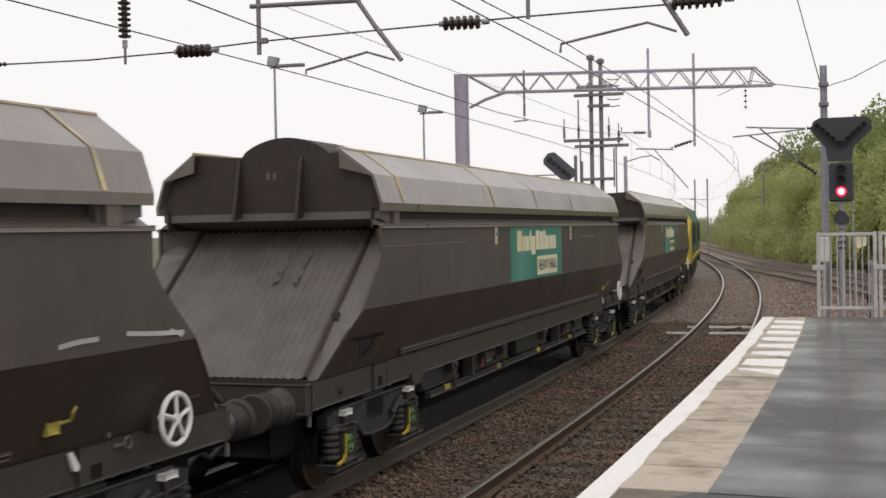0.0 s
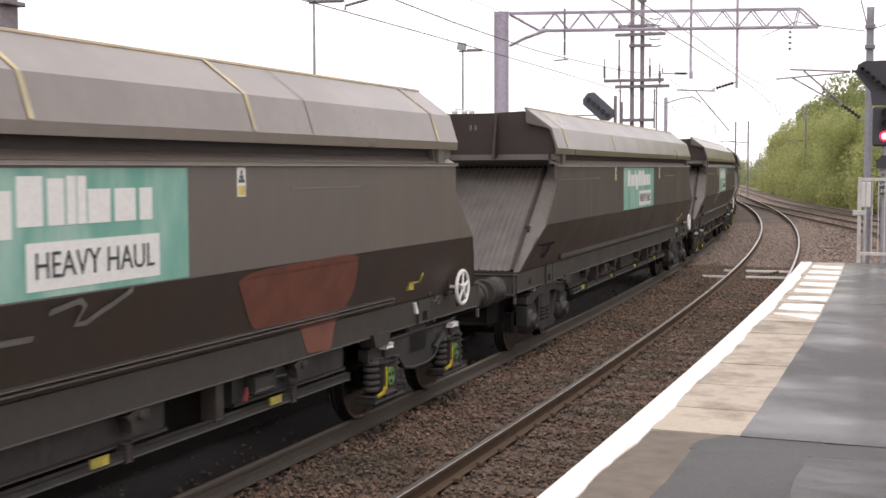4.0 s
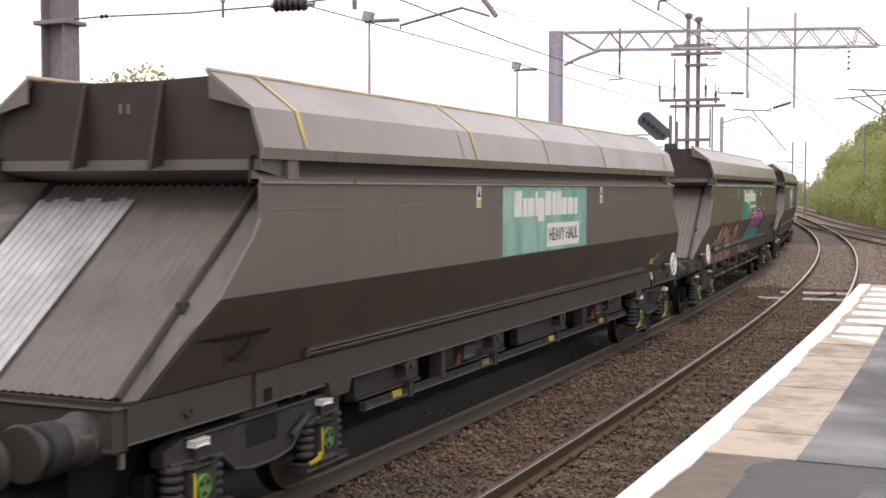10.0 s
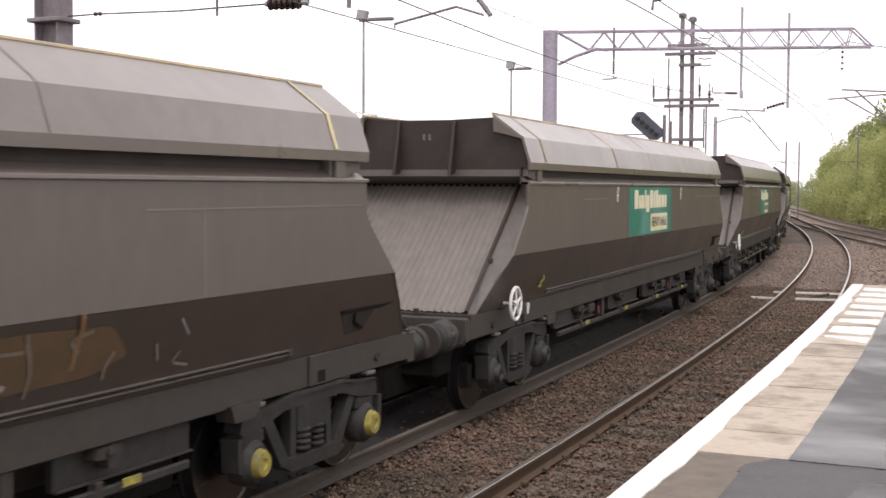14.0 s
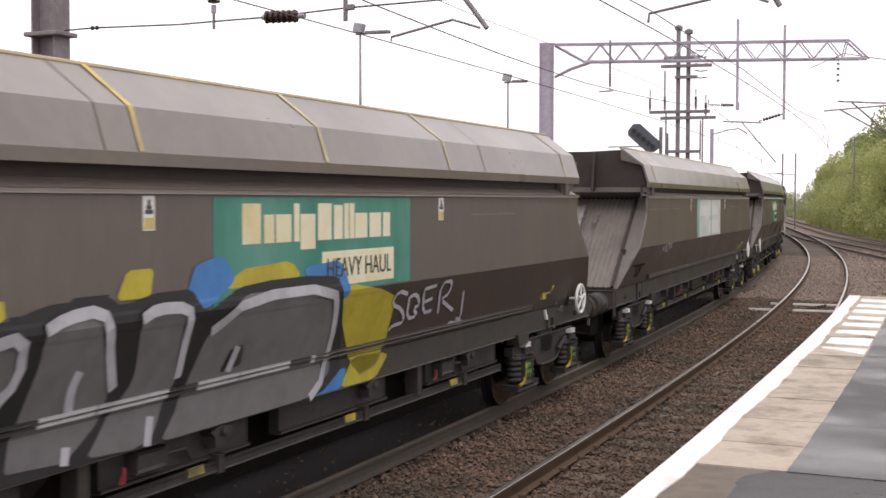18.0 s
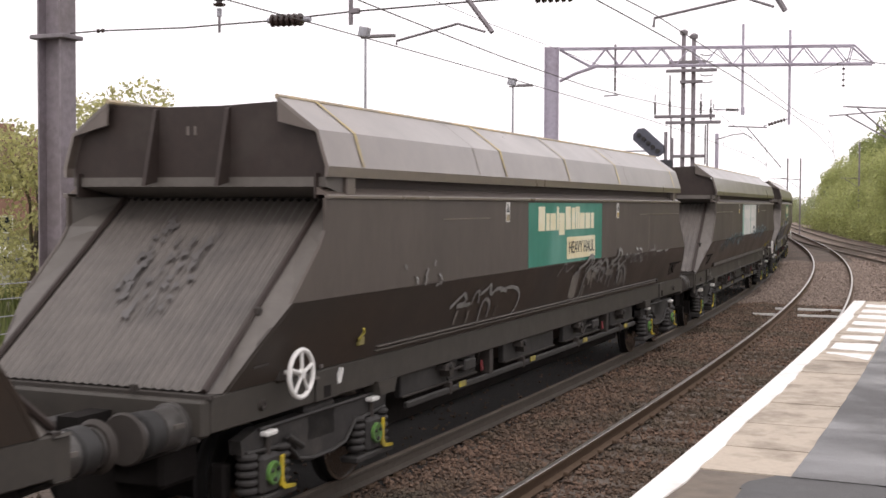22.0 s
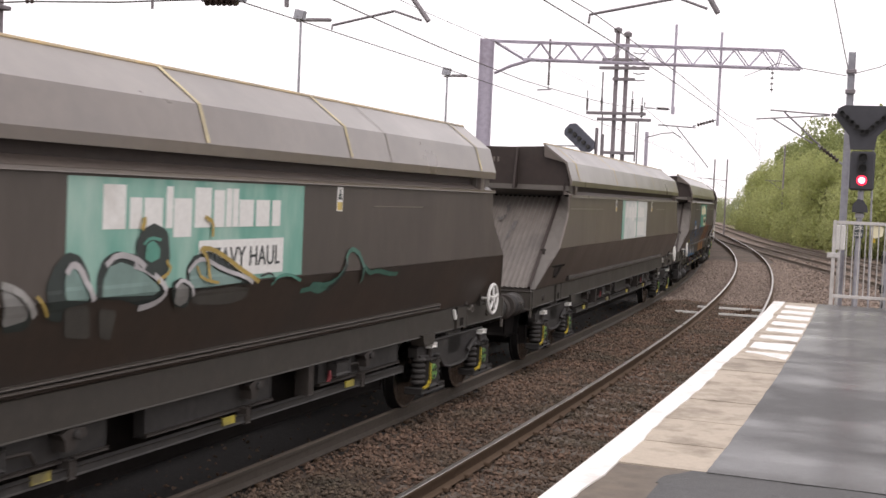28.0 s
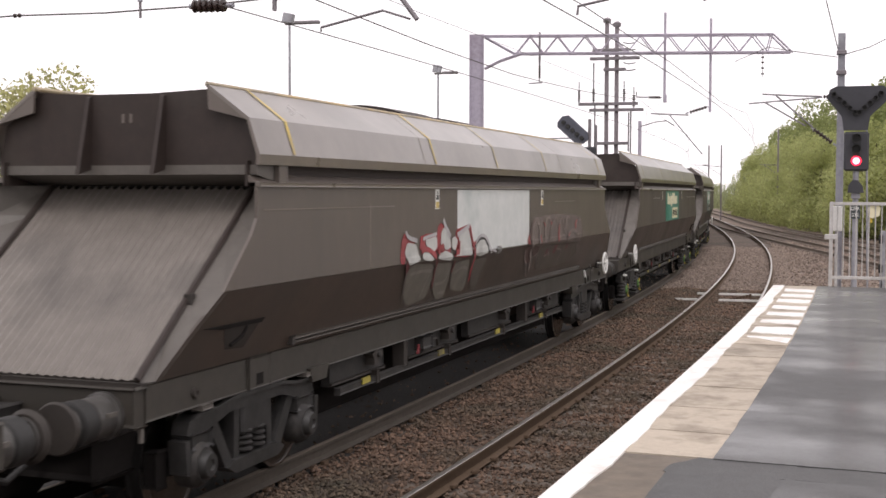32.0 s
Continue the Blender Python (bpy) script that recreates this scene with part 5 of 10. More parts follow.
        area(w, flip, [(-0.04, 1.64), (-0.08, 1.93), (-0.04, 2.08), (0.16, 2.02), (0.5, 2.02), (0.67, 2.11), (0.88, 1.87), (1.01, 2.01), (1.24, 2.05), (1.54, 2.05), (1.7, 2.1), (2.05, 2.14), (2.24, 2.06), (2.45, 2.14), (2.68, 2.08), (2.9, 2.17), (3.09, 2.1), (3.02, 1.82), (2.92, 1.7), (2.61, 1.72), (2.87, 1.62), (1.68, 1.65), (1.06, 1.64)], PINK, 3)
        line(w, flip, [(-0.21, 1.3), (-0.15, 1.87), (-0.16, 2.09), (0.0, 2.13), (0.25, 2.05), (0.62, 2.13), (0.92, 1.97), (1.22, 2.1), (1.54, 2.06), (1.7, 2.16), (2.11, 2.18), (2.35, 2.1), (2.56, 2.17), (2.9, 2.21), (3.26, 2.14), (3.43, 2.03), (3.37, 1.8), (3.34, 1.63), (3.54, 1.34)], 0.035, C_WHITE, 5)
        line(w, flip, [(-0.08, 2.02), (0.16, 1.93), (0.46, 1.95), (0.64, 2.07)], 0.04, PINK_HI, 6)
        line(w, flip, [(1.09, 1.93), (1.31, 2.0), (1.54, 1.97), (1.51, 1.77)], 0.04, PINK_HI, 6)
        line(w, flip, [(1.9, 2.06), (2.28, 1.95), (2.25, 1.76)], 0.04, PINK_HI, 6)
        line(w, flip, [(2.39, 2.06), (2.71, 1.85), (2.86, 2.08)], 0.04, PINK_HI, 6)
        line(w, flip, [(0.57, 1.29), (0.55, 1.5), (0.79, 1.63), (0.96, 1.67)], 0.03, C_BLACK, 6)
        line(w, flip, [(1.57, 1.33), (1.58, 1.57), (1.64, 1.83)], 0.03, C_BLACK, 6)
        line(w, flip, [(2.47, 1.32), (2.4, 1.6), (2.48, 1.78)], 0.03, C_BLACK, 6)
        area(w, flip, [(0.56, 1.43), (0.54, 1.53), (0.71, 1.56), (0.76, 1.47)], C_BLACK, 6)
        area(w, flip, [(1.23, 1.58), (1.22, 1.7), (1.41, 1.67), (1.4, 1.55)], C_BLACK, 6)
        area(w, flip, [(1.88, 1.6), (1.88, 1.73), (2.06, 1.73), (2.11, 1.6)], C_BLACK, 6)
        line(w, flip, [(-0.64, 2.2), (-0.71, 1.97), (-0.44, 1.77), (-0.37, 1.58)], 0.02, PINK_DIM, 0)
        line(w, flip, [(-0.39, 2.01), (-0.27, 1.88)], 0.02, PINK_DIM, 0)
        line(w, flip, [(-0.43, 1.71), (-0.33, 1.77)], 0.02, PINK_DIM, 0)
        line(w, flip, [(3.78, 2.06), (3.71, 1.9), (3.6, 1.71)], 0.02, CHALK_DIM, 0)
        line(w, flip, [(3.52, 1.78), (3.99, 1.83)], 0.02, CHALK_DIM, 0)
        line(w, flip, [(-0.84, 1.22), (-0.73, 1.13)], 0.045, C_WHITE, 2)
        line(w, flip, [(-0.64, 1.24), (-0.81, 1.05)], 0.045, C_WHITE, 2)
        line(w, flip, [(-0.5, 1.22), (-0.57, 1.05)], 0.045, C_WHITE, 2)
        line(w, flip, [(-0.41, 1.22), (-0.35, 1.04), (-0.23, 1.03)], 0.045, C_WHITE, 2)
        line(w, flip, [(-0.06, 1.2), (-0.11, 1.03)], 0.045, C_WHITE, 2)
        line(w, flip, [(0.05, 1.19), (0.01, 1.0)], 0.045, C_WHITE, 2)
        line(w, flip, [(0.46, 1.17), (0.4, 1.0), (0.53, 0.99)], 0.045, C_WHITE, 2)
        line(w, flip, [(0.67, 1.18), (0.77, 0.99)], 0.045, C_WHITE, 2)
        line(w, flip, [(0.84, 1.17), (0.6, 1.02)], 0.045, C_WHITE, 2)
        line(w, flip, [(1.49, 1.15), (1.45, 1.02)], 0.045, C_WHITE, 2)
        line(w, flip, [(1.64, 1.14), (1.6, 1.02)], 0.045, C_WHITE, 2)
        area(w, flip, [(0.08, 1.02), (0.14, 1.18), (0.33, 1.19), (0.3, 0.99)], RED, 1)
        area(w, flip, [(0.87, 0.99), (0.96, 1.16), (1.19, 1.17), (1.16, 0.98)], RED, 1)
        area(w, flip, [(1.23, 1.0), (1.27, 1.15), (1.42, 1.15), (1.4, 1.01)], RED, 1)
    elif k == 7:
        line(w, flip, [(-1.83, 1.88), (-1.81, 1.92), (-1.72, 1.87), (-1.72, 1.81)], 0.035, CHALK_DIM, 1)
        line(w, flip, [(-1.66, 1.9), (-1.59, 1.85)], 0.035, CHALK_DIM, 1)
        line(w, flip, [(-1.52, 1.9), (-1.46, 1.83), (-1.41, 1.88)], 0.035, CHALK_DIM, 1)
        line(w, flip, [(-1.32, 1.91), (-1.23, 1.8), (-1.21, 1.88)], 0.035, CHALK_DIM, 1)
        line(w, flip, [(-1.05, 1.87), (-0.93, 1.72), (-0.9, 1.81)], 0.035, CHALK_DIM, 1)
        line(w, flip, [(-0.78, 1.71), (-0.68, 1.63)], 0.035, CHALK_DIM, 1)
        line(w, flip, [(-0.85, 1.91), (-0.68, 1.94)], 0.035, CHALK_DIM, 1)
        line(w, flip, [(-1.0, 1.68), (-0.89, 1.69)], 0.035, CHALK_DIM, 1)
    elif k == 8:
        for bo in [c for c in w.children if c.name.startswith("bogie")]:
            for cap in [c for c in bo.children if c.name.startswith("axle_cap")]:
                cap.data = cap.data.copy()
                cap.data.materials[0] = M_YELDULL
        area(w, flip, [(-1.77, 1.96), (-1.68, 1.97), (-1.09, 1.95), (-0.96, 1.75), (-1.06, 1.61), (-1.31, 1.46), (-1.6, 1.47)], UMBER, 0)
        area(w, flip, [(-0.94, 1.9), (-0.92, 1.99), (-0.84, 2.04), (-0.73, 2.01), (-0.68, 1.92), (-0.74, 1.82), (-0.86, 1.85)], ROSE_DIM, 2)
        line(w, flip, [(-1.69, 1.83), (-1.68, 1.94), (-1.49, 1.95), (-1.24, 1.94)], 0.06, INK_GREY, 1)
        line(w, flip, [(-1.44, 1.63), (-1.38, 1.66), (-1.24, 1.64)], 0.07, INK_GREY, 3)
        line(w, flip, [(-1.45, 1.66), (-1.23, 1.66), (-1.19, 1.61), (-1.14, 1.4)], 0.05, SMOKE, 2)
        line(w, flip, [(-1.02, 1.89), (-0.88, 1.82), (-0.84, 1.84), (-0.89, 1.77), (-0.7, 1.37)], 0.05, SMOKE, 3)
        line(w, flip, [(-1.04, 1.61), (-1.06, 1.76), (-1.02, 1.87)], 0.06, UMBER_HI, 2)
        line(w, flip, [(-0.89, 1.44), (-0.97, 1.68), (-0.95, 1.79)], 0.05, UMBER_HI, 2)
        area(w, flip, [(-0.66, 1.76), (-0.66, 1.86), (-0.44, 1.89), (-0.34, 1.83), (-0.34, 1.74), (-0.53, 1.74)], OLIVE, 1)
        line(w, flip, [(-0.55, 1.5), (-0.65, 1.68), (-0.6, 1.77), (-0.36, 1.76)], 0.05, UMBER_HI, 2)
        line(w, flip, [(-0.4, 1.53), (-0.47, 1.69)], 0.05, UMBER_HI, 2)
        line(w, flip, [(-0.38, 1.74), (-0.24, 1.65), (-0.24, 1.71)], 0.05, SMOKE, 3)
        line(w, flip, [(-0.43, 1.89), (-0.39, 2.0), (-0.32, 2.12), (-0.26, 2.13), (-0.3, 2.0), (-0.35, 1.84)], 0.05, SMOKE, 3)
        line(w, flip, [(-0.23, 1.77), (-0.16, 1.74)], 0.04, CHALK, 4)
        line(w, flip, [(-0.16, 1.82), (0.01, 1.74), (0.1, 1.76), (0.19, 1.85), (0.32, 1.93)], 0.045, SMOKE, 3)
        line(w, flip, [(0.21, 1.4), (0.11, 1.61), (0.08, 1.75)], 0.05, SMOKE, 3)
        line(w, flip, [(0.46, 1.89), (0.46, 1.93)], 0.04, CHALK_DIM, 3)
        area(w, flip, [(-1.11, 1.97), (-1.1, 2.06), (-0.98, 2.06), (-0.94, 2.01), (-1.03, 1.94)], GREEN_DIM, 2)
        area(w, flip, [(-0.84, 2.04), (-0.82, 2.12), (-0.73, 2.12), (-0.68, 2.04)], GREEN_DIM, 2)
        area(w, flip, [(-0.19, 1.82), (-0.19, 1.89), (-0.01, 1.89), (0.04, 1.84), (-0.08, 1.79)], OLIVE_GREEN, 1)
        area(w, flip, [(0.01, 1.85), (0.05, 1.93), (0.16, 1.93), (0.16, 1.87)], OLIVE_GREEN, 1)
        area(w, flip, [(-0.69, 1.95), (-0.52, 2.0), (-0.43, 1.97), (-0.45, 1.91), (-0.6, 1.9)], INK_GREEN, 2)
        line(w, flip, [(-1.63, 2.02), (-1.59, 2.1), (-1.54, 2.11), (-1.56, 2.04)], 0.05, GREEN_DIM, 2)
        line(w, flip, [(-1.51, 1.97), (-1.48, 2.0), (-1.43, 1.97)], 0.04, CHALK_DIM, 3)
        line(w, flip, [(1.52, 1.73), (1.72, 1.79), (1.88, 1.8)], 0.05, COPPER, 1)
        line(w, flip, [(1.85, 1.85), (1.9, 1.68), (2.01, 1.54)], 0.03, UMBER_HI, 2)
        line(w, flip, [(1.33, 1.61), (1.48, 1.57)], 0.05, COPPER, 1)
        line(w, flip, [(2.34, 1.89), (2.44, 1.68), (2.42, 1.52)], 0.04, COPPER, 1)
        line(w, flip, [(2.42, 1.84), (2.5, 1.65)], 0.03, CHALK_DIM, 2)
        line(w, flip, [(2.74, 1.53), (2.84, 1.54), (2.81, 1.51)], 0.03, CHALK, 2)
        line(w, flip, [(2.54, 1.75), (2.93, 1.74)], 0.025, UMBER_HI, 2)
        line(w, flip, [(2.91, 1.85), (3.04, 1.62), (3.03, 1.43)], 0.03, UMBER_HI, 2)
        line(w, flip, [(3.38, 1.94), (3.41, 1.82), (3.41, 1.56)], 0.045, COPPER, 1)
        line(w, flip, [(3.54, 1.81), (3.32, 1.77), (3.44, 1.67)], 0.03, UMBER_HI, 2)
        line(w, flip, [(3.81, 1.64), (3.74, 1.53), (3.75, 1.45)], 0.03, UMBER_HI, 2)
        line(w, flip, [(4.26, 1.64), (4.32, 1.51)], 0.025, CHALK_DIM, 2)
        line(w, flip, [(4.57, 1.55), (4.49, 1.47), (4.71, 1.43)], 0.025, CHALK_DIM, 2)
        line(w, flip, [(1.96, 1.39), (1.96, 1.47)], 0.03, UMBER_HI, 2)
        line(w, flip, [(4.48, 1.8), (4.62, 1.67)], 0.025, CHALK_DIM, 2)
        line(w, flip, [(-1.33, 1.16), (-1.31, 1.28), (-1.23, 1.16)], 0.06, DRAB_HI, 1)
        area(w, flip, [(-1.27, 1.07), (-1.25, 1.22), (-1.06, 1.23), (-1.05, 1.09)], DRAB_HI, 1)
        area(w, flip, [(-1.02, 1.07), (-1.0, 1.22), (-0.9, 1.23), (-0.89, 1.09)], DRAB_HI, 1)
        area(w, flip, [(-0.81, 1.1), (-0.79, 1.25), (-0.75, 1.27), (-0.73, 1.12)], DRAB_HI, 1)
        area(w, flip, [(-0.7, 1.1), (-0.68, 1.26), (-0.63, 1.28), (-0.61, 1.12)], DRAB_HI, 1)
        area(w, flip, [(-0.52, 1.1), (-0.51, 1.27), (-0.47, 1.28), (-0.44, 1.12)], DRAB_HI, 1)
        area(w, flip, [(-0.42, 1.12), (-0.41, 1.29), (-0.38, 1.31), (-0.34, 1.15)], DRAB_HI, 1)
        area(w, flip, [(-0.31, 1.12), (-0.31, 1.29), (-0.2, 1.3), (-0.16, 1.14)], DRAB_HI, 1)
        area(w, flip, [(-0.08, 1.15), (-0.09, 1.32), (-0.07, 1.34), (-0.01, 1.17)], DRAB_HI, 1)
        area(w, flip, [(0.03, 1.12), (0.03, 1.3), (0.06, 1.32), (0.11, 1.15)], DRAB_HI, 1)
        area(w, flip, [(0.13, 1.13), (0.13, 1.31), (0.16, 1.33), (0.22, 1.15)], DRAB_HI, 1)
        area(w, flip, [(0.22, 1.13), (0.21, 1.32), (0.26, 1.33), (0.31, 1.16)], DRAB_HI, 1)
        area(w, flip, [(0.38, 1.16), (0.37, 1.34), (0.43, 1.36), (0.5, 1.18)], DRAB_HI, 1)
        area(w, flip, [(0.62, 1.12), (0.62, 1.31), (0.65, 1.33), (0.71, 1.15)], DRAB_HI, 1)
        line(w, flip, [(-1.0, 1.09), (-0.96, 1.2), (-0.93, 1.1), (-0.89, 1.22)], 0.05, SMOKE, 3)
        line(w, flip, [(-0.76, 1.12), (-0.71, 1.23), (-0.67, 1.13), (-0.63, 1.26)], 0.05, SMOKE, 3)
        line(w, flip, [(-0.52, 1.12), (-0.4, 1.14), (-0.46, 1.21), (-0.27, 1.21)], 0.045, SMOKE, 3)
        line(w, flip, [(-0.1, 1.15), (-0.09, 1.27), (-0.01, 1.15)], 0.045, SMOKE, 3)
        line(w, flip, [(0.14, 1.15), (0.18, 1.25), (0.26, 1.16)], 0.045, SMOKE, 3)
        line(w, flip, [(0.33, 1.21), (0.49, 1.24), (0.46, 1.16), (0.38, 1.16)], 0.04, CHALK_DIM, 3)
        line(w, flip, [(0.66, 1.24), (0.65, 1.14)], 0.04, CHALK_DIM, 3)
        area(w, flip, [(1.33, 1.54), (1.38, 1.75), (1.98, 1.82), (2.79, 1.86), (3.69, 1.85), (3.98, 1.6), (3.54, 1.47), (2.61, 1.48), (1.84, 1.43)], TOFFEE, 0)
    elif k == 9:
        line(w, flip, [(-5.69, 1.72), (-5.75, 1.91), (-5.49, 1.74), (-5.56, 1.98), (-5.32, 1.76)], 0.04, PALE_GREY, 2)
        line(w, flip, [(-5.25, 1.75), (-5.33, 1.91), (-5.15, 1.93), (-5.09, 1.78), (-5.25, 1.78)], 0.04, PALE_GREY, 2)
        line(w, flip, [(-4.94, 1.76), (-5.06, 1.97), (-4.82, 1.82)], 0.04, PALE_GREY, 2)
        line(w, flip, [(-5.6, 1.68), (-5.24, 1.7), (-4.75, 1.7)], 0.02, CHALK_DIM, 2)
    elif k == 10:
        area(w, flip, [(-7.27, 1.69), (-7.16, 1.92), (-6.83, 2.07), (-6.51, 2.15), (-6.45, 2.0), (-6.86, 1.92), (-7.03, 1.73)], C_YELLOW, 0)
        area(w, flip, [(-6.0, 1.86), (-6.05, 2.02), (-5.68, 2.13), (-5.62, 1.92), (-5.86, 1.82)], C_YELLOW, 0)
        area(w, flip, [(-4.63, 1.9), (-4.62, 2.17), (-4.45, 2.12), (-4.28, 2.19), (-4.14, 2.12), (-4.0, 2.17), (-3.98, 2.04), (-4.45, 1.92)], C_YELLOW, 0)
        area(w, flip, [(-2.98, 2.08), (-2.86, 2.28), (-2.57, 2.28), (-2.61, 2.08)], C_YELLOW, 0)
        area(w, flip, [(-1.8, 2.07), (-1.4, 2.23), (-0.72, 2.25), (-0.53, 2.09)], C_YELLOW, 0)
        area(w, flip, [(0.22, 1.77), (0.29, 2.0), (0.98, 1.9), (1.38, 1.8), (1.47, 1.3), (1.31, 1.1), (0.92, 1.06)], C_YELLOW, 0)
        area(w, flip, [(-6.37, 1.01), (-6.34, 1.2), (-5.83, 1.27), (-5.45, 1.32), (-5.52, 1.14), (-5.72, 0.98)], C_YELLOW, 0)
        area(w, flip, [(0.56, 0.98), (0.83, 1.25), (1.62, 1.21), (1.31, 0.98)], C_YELLOW, 0)
        area(w, flip, [(-7.3, 2.01), (-7.23, 2.09), (-7.13, 2.05), (-7.18, 1.97)], C_YELLOW, 0)
        area(w, flip, [(-7.05, 1.61), (-6.92, 1.82), (-6.86, 1.94), (-6.75, 1.89), (-6.82, 1.71), (-6.86, 1.53)], SKY, 1)
        area(w, flip, [(-6.55, 1.89), (-6.44, 2.03), (-6.13, 2.05), (-5.98, 1.99), (-5.9, 1.82), (-6.1, 1.79)], SKY, 1)
        area(w, flip, [(-2.97, 1.89), (-2.92, 2.01), (-2.69, 2.05), (-2.71, 1.87)], SKY, 1)
        area(w, flip, [(-2.19, 2.08), (-2.08, 2.28), (-1.72, 2.34), (-1.55, 2.14), (-1.95, 1.93)], SKY, 1)
        area(w, flip, [(-0.59, 2.18), (0.15, 2.22), (0.34, 1.92), (0.15, 1.8)], SKY, 1)
        area(w, flip, [(-5.76, 0.98), (-5.62, 1.12), (-5.38, 1.24), (-5.04, 1.25), (-4.96, 0.98)], SKY, 1)
        area(w, flip, [(-4.11, 0.98), (-3.97, 1.25), (-3.86, 1.3), (-3.9, 1.0)], SKY, 1)
        area(w, flip, [(-0.0, 0.98), (0.29, 1.15), (0.7, 1.17), (0.59, 0.98)], SKY, 1)
        area(w, flip, [(-5.12, 1.41), (-5.24, 1.33), (-5.36, 1.39), (-5.3, 1.45)], C_YELLOW, 1)
        area(w, flip, [(-6.83, 1.52), (-6.82, 1.71), (-6.78, 1.92), (-6.77, 2.02), (-6.65, 2.06), (-6.55, 2.01), (-6.52, 1.86), (-6.55, 1.69), (-6.51, 1.47)], C_BLACK, 2)
        area(w, flip, [(-6.52, 1.31), (-6.51, 1.53), (-6.53, 1.8), (-6.46, 1.93), (-6.33, 1.94), (-5.93, 1.79), (-5.85, 1.95), (-5.71, 1.97), (-5.53, 1.86), (-5.28, 1.55), (-5.44, 1.46), (-5.68, 1.37), (-6.19, 1.25)], C_BLACK, 2)
        area(w, flip, [(-5.33, 1.52), (-5.37, 1.8), (-5.52, 2.08), (-5.52, 2.21), (-5.34, 2.26), (-4.7, 2.24), (-4.56, 2.1), (-4.52, 1.95), (-4.28, 2.01), (-3.81, 2.06), (-3.69, 2.1), (-3.09, 2.14), (-2.93, 2.04), (-2.57, 2.11), (-2.14, 2.11), (-1.96, 1.91), (-1.47, 2.09), (-0.72, 2.12), (0.08, 2.08), (0.26, 1.8), (0.59, 1.17), (0.17, 0.98), (-1.5, 0.98), (-2.74, 0.98), (-3.97, 0.98), (-4.84, 0.98), (-4.88, 1.23), (-4.83, 1.4)], C_BLACK, 3)
        area(w, flip, [(-6.76, 1.55), (-6.76, 1.68), (-6.74, 1.88), (-6.73, 1.97), (-6.65, 2.0), (-6.6, 1.94), (-6.59, 1.79), (-6.61, 1.57)], STEEL, 5)
        area(w, flip, [(-6.46, 1.33), (-6.45, 1.58), (-6.46, 1.8), (-6.4, 1.87), (-5.9, 1.72), (-5.78, 1.87), (-5.57, 1.76), (-5.42, 1.57), (-5.69, 1.4), (-6.1, 1.31)], STEEL, 5)
        area(w, flip, [(-5.43, 2.16), (-5.4, 2.21), (-4.79, 2.19), (-4.66, 2.02), (-4.5, 1.86), (-4.17, 1.91), (-3.86, 1.93), (-3.81, 1.62), (-3.96, 1.39), (-4.19, 1.36), (-4.17, 1.04), (-4.84, 1.05), (-4.87, 1.22), (-4.75, 1.38), (-5.21, 1.59)], STEEL, 5)
        area(w, flip, [(-3.78, 1.04), (-3.73, 1.26), (-3.64, 1.74), (-3.66, 1.99), (-3.2, 2.03), (-3.07, 1.95), (-2.87, 1.52), (-2.88, 1.25), (-3.22, 1.03)], STEEL, 5)
        area(w, flip, [(-3.02, 1.01), (-2.85, 1.2), (-2.62, 1.5), (-2.73, 1.98), (-2.27, 2.0), (-2.11, 1.88), (-2.07, 1.5), (-2.27, 1.07), (-2.45, 0.98)], STEEL, 5)
        area(w, flip, [(-2.21, 0.98), (-2.0, 1.2), (-1.85, 1.75), (-1.44, 2.02), (-0.72, 2.02), (-0.06, 1.95), (0.14, 1.74), (0.37, 1.19), (-0.0, 0.98), (-1.5, 0.98)], STEEL, 5)
        area(w, flip, [(-1.54, 1.4), (-1.46, 1.6), (-1.29, 1.61), (-1.24, 1.43)], C_BLACK, 6)
        area(w, flip, [(-4.39, 1.44), (-4.22, 1.52), (-4.2, 1.37)], C_BLACK, 6)
        area(w, flip, [(-5.41, 1.94), (-5.41, 2.2), (-4.8, 2.18), (-4.69, 2.03), (-4.53, 1.88), (-4.7, 1.91)], SILVERY, 6)
        line(w, flip, [(-4.77, 2.16), (-4.67, 1.98), (-4.48, 1.86), (-4.16, 1.89), (-3.86, 1.94), (-3.79, 1.66), (-4.01, 1.48)], 0.085, SILVERY, 7)
        line(w, flip, [(-3.67, 1.95), (-3.51, 2.01), (-3.14, 2.04), (-3.04, 1.85), (-2.84, 1.46)], 0.085, SILVERY, 7)
        line(w, flip, [(-2.73, 1.94), (-2.57, 2.0), (-2.2, 1.98), (-2.14, 1.84), (-2.1, 1.44)], 0.085, SILVERY, 7)
        line(w, flip, [(-1.82, 1.76), (-1.4, 1.99), (-0.06, 1.99), (0.2, 1.67), (0.23, 1.14), (-0.04, 0.98)], 0.085, SILVERY, 7)
        line(w, flip, [(-6.45, 1.86), (-6.32, 1.88), (-5.9, 1.7)], 0.085, SILVERY, 7)
        line(w, flip, [(-5.8, 1.86), (-5.72, 1.89), (-5.53, 1.74), (-5.39, 1.57)], 0.085, SILVERY, 7)
        line(w, flip, [(-6.65, 1.98), (-6.62, 1.87), (-6.67, 1.65)], 0.085, SILVERY, 7)
        line(w, flip, [(-4.19, 1.22), (-4.17, 1.05)], 0.085, SILVERY, 7)
        line(w, flip, [(-3.22, 1.13), (-3.24, 1.01)], 0.085, SILVERY, 7)
        line(w, flip, [(-2.33, 1.19), (-2.37, 0.98)], 0.085, SILVERY, 7)
        line(w, flip, [(-3.24, 1.64), (-3.28, 1.51), (-3.24, 1.34)], 0.085, SILVERY, 7)
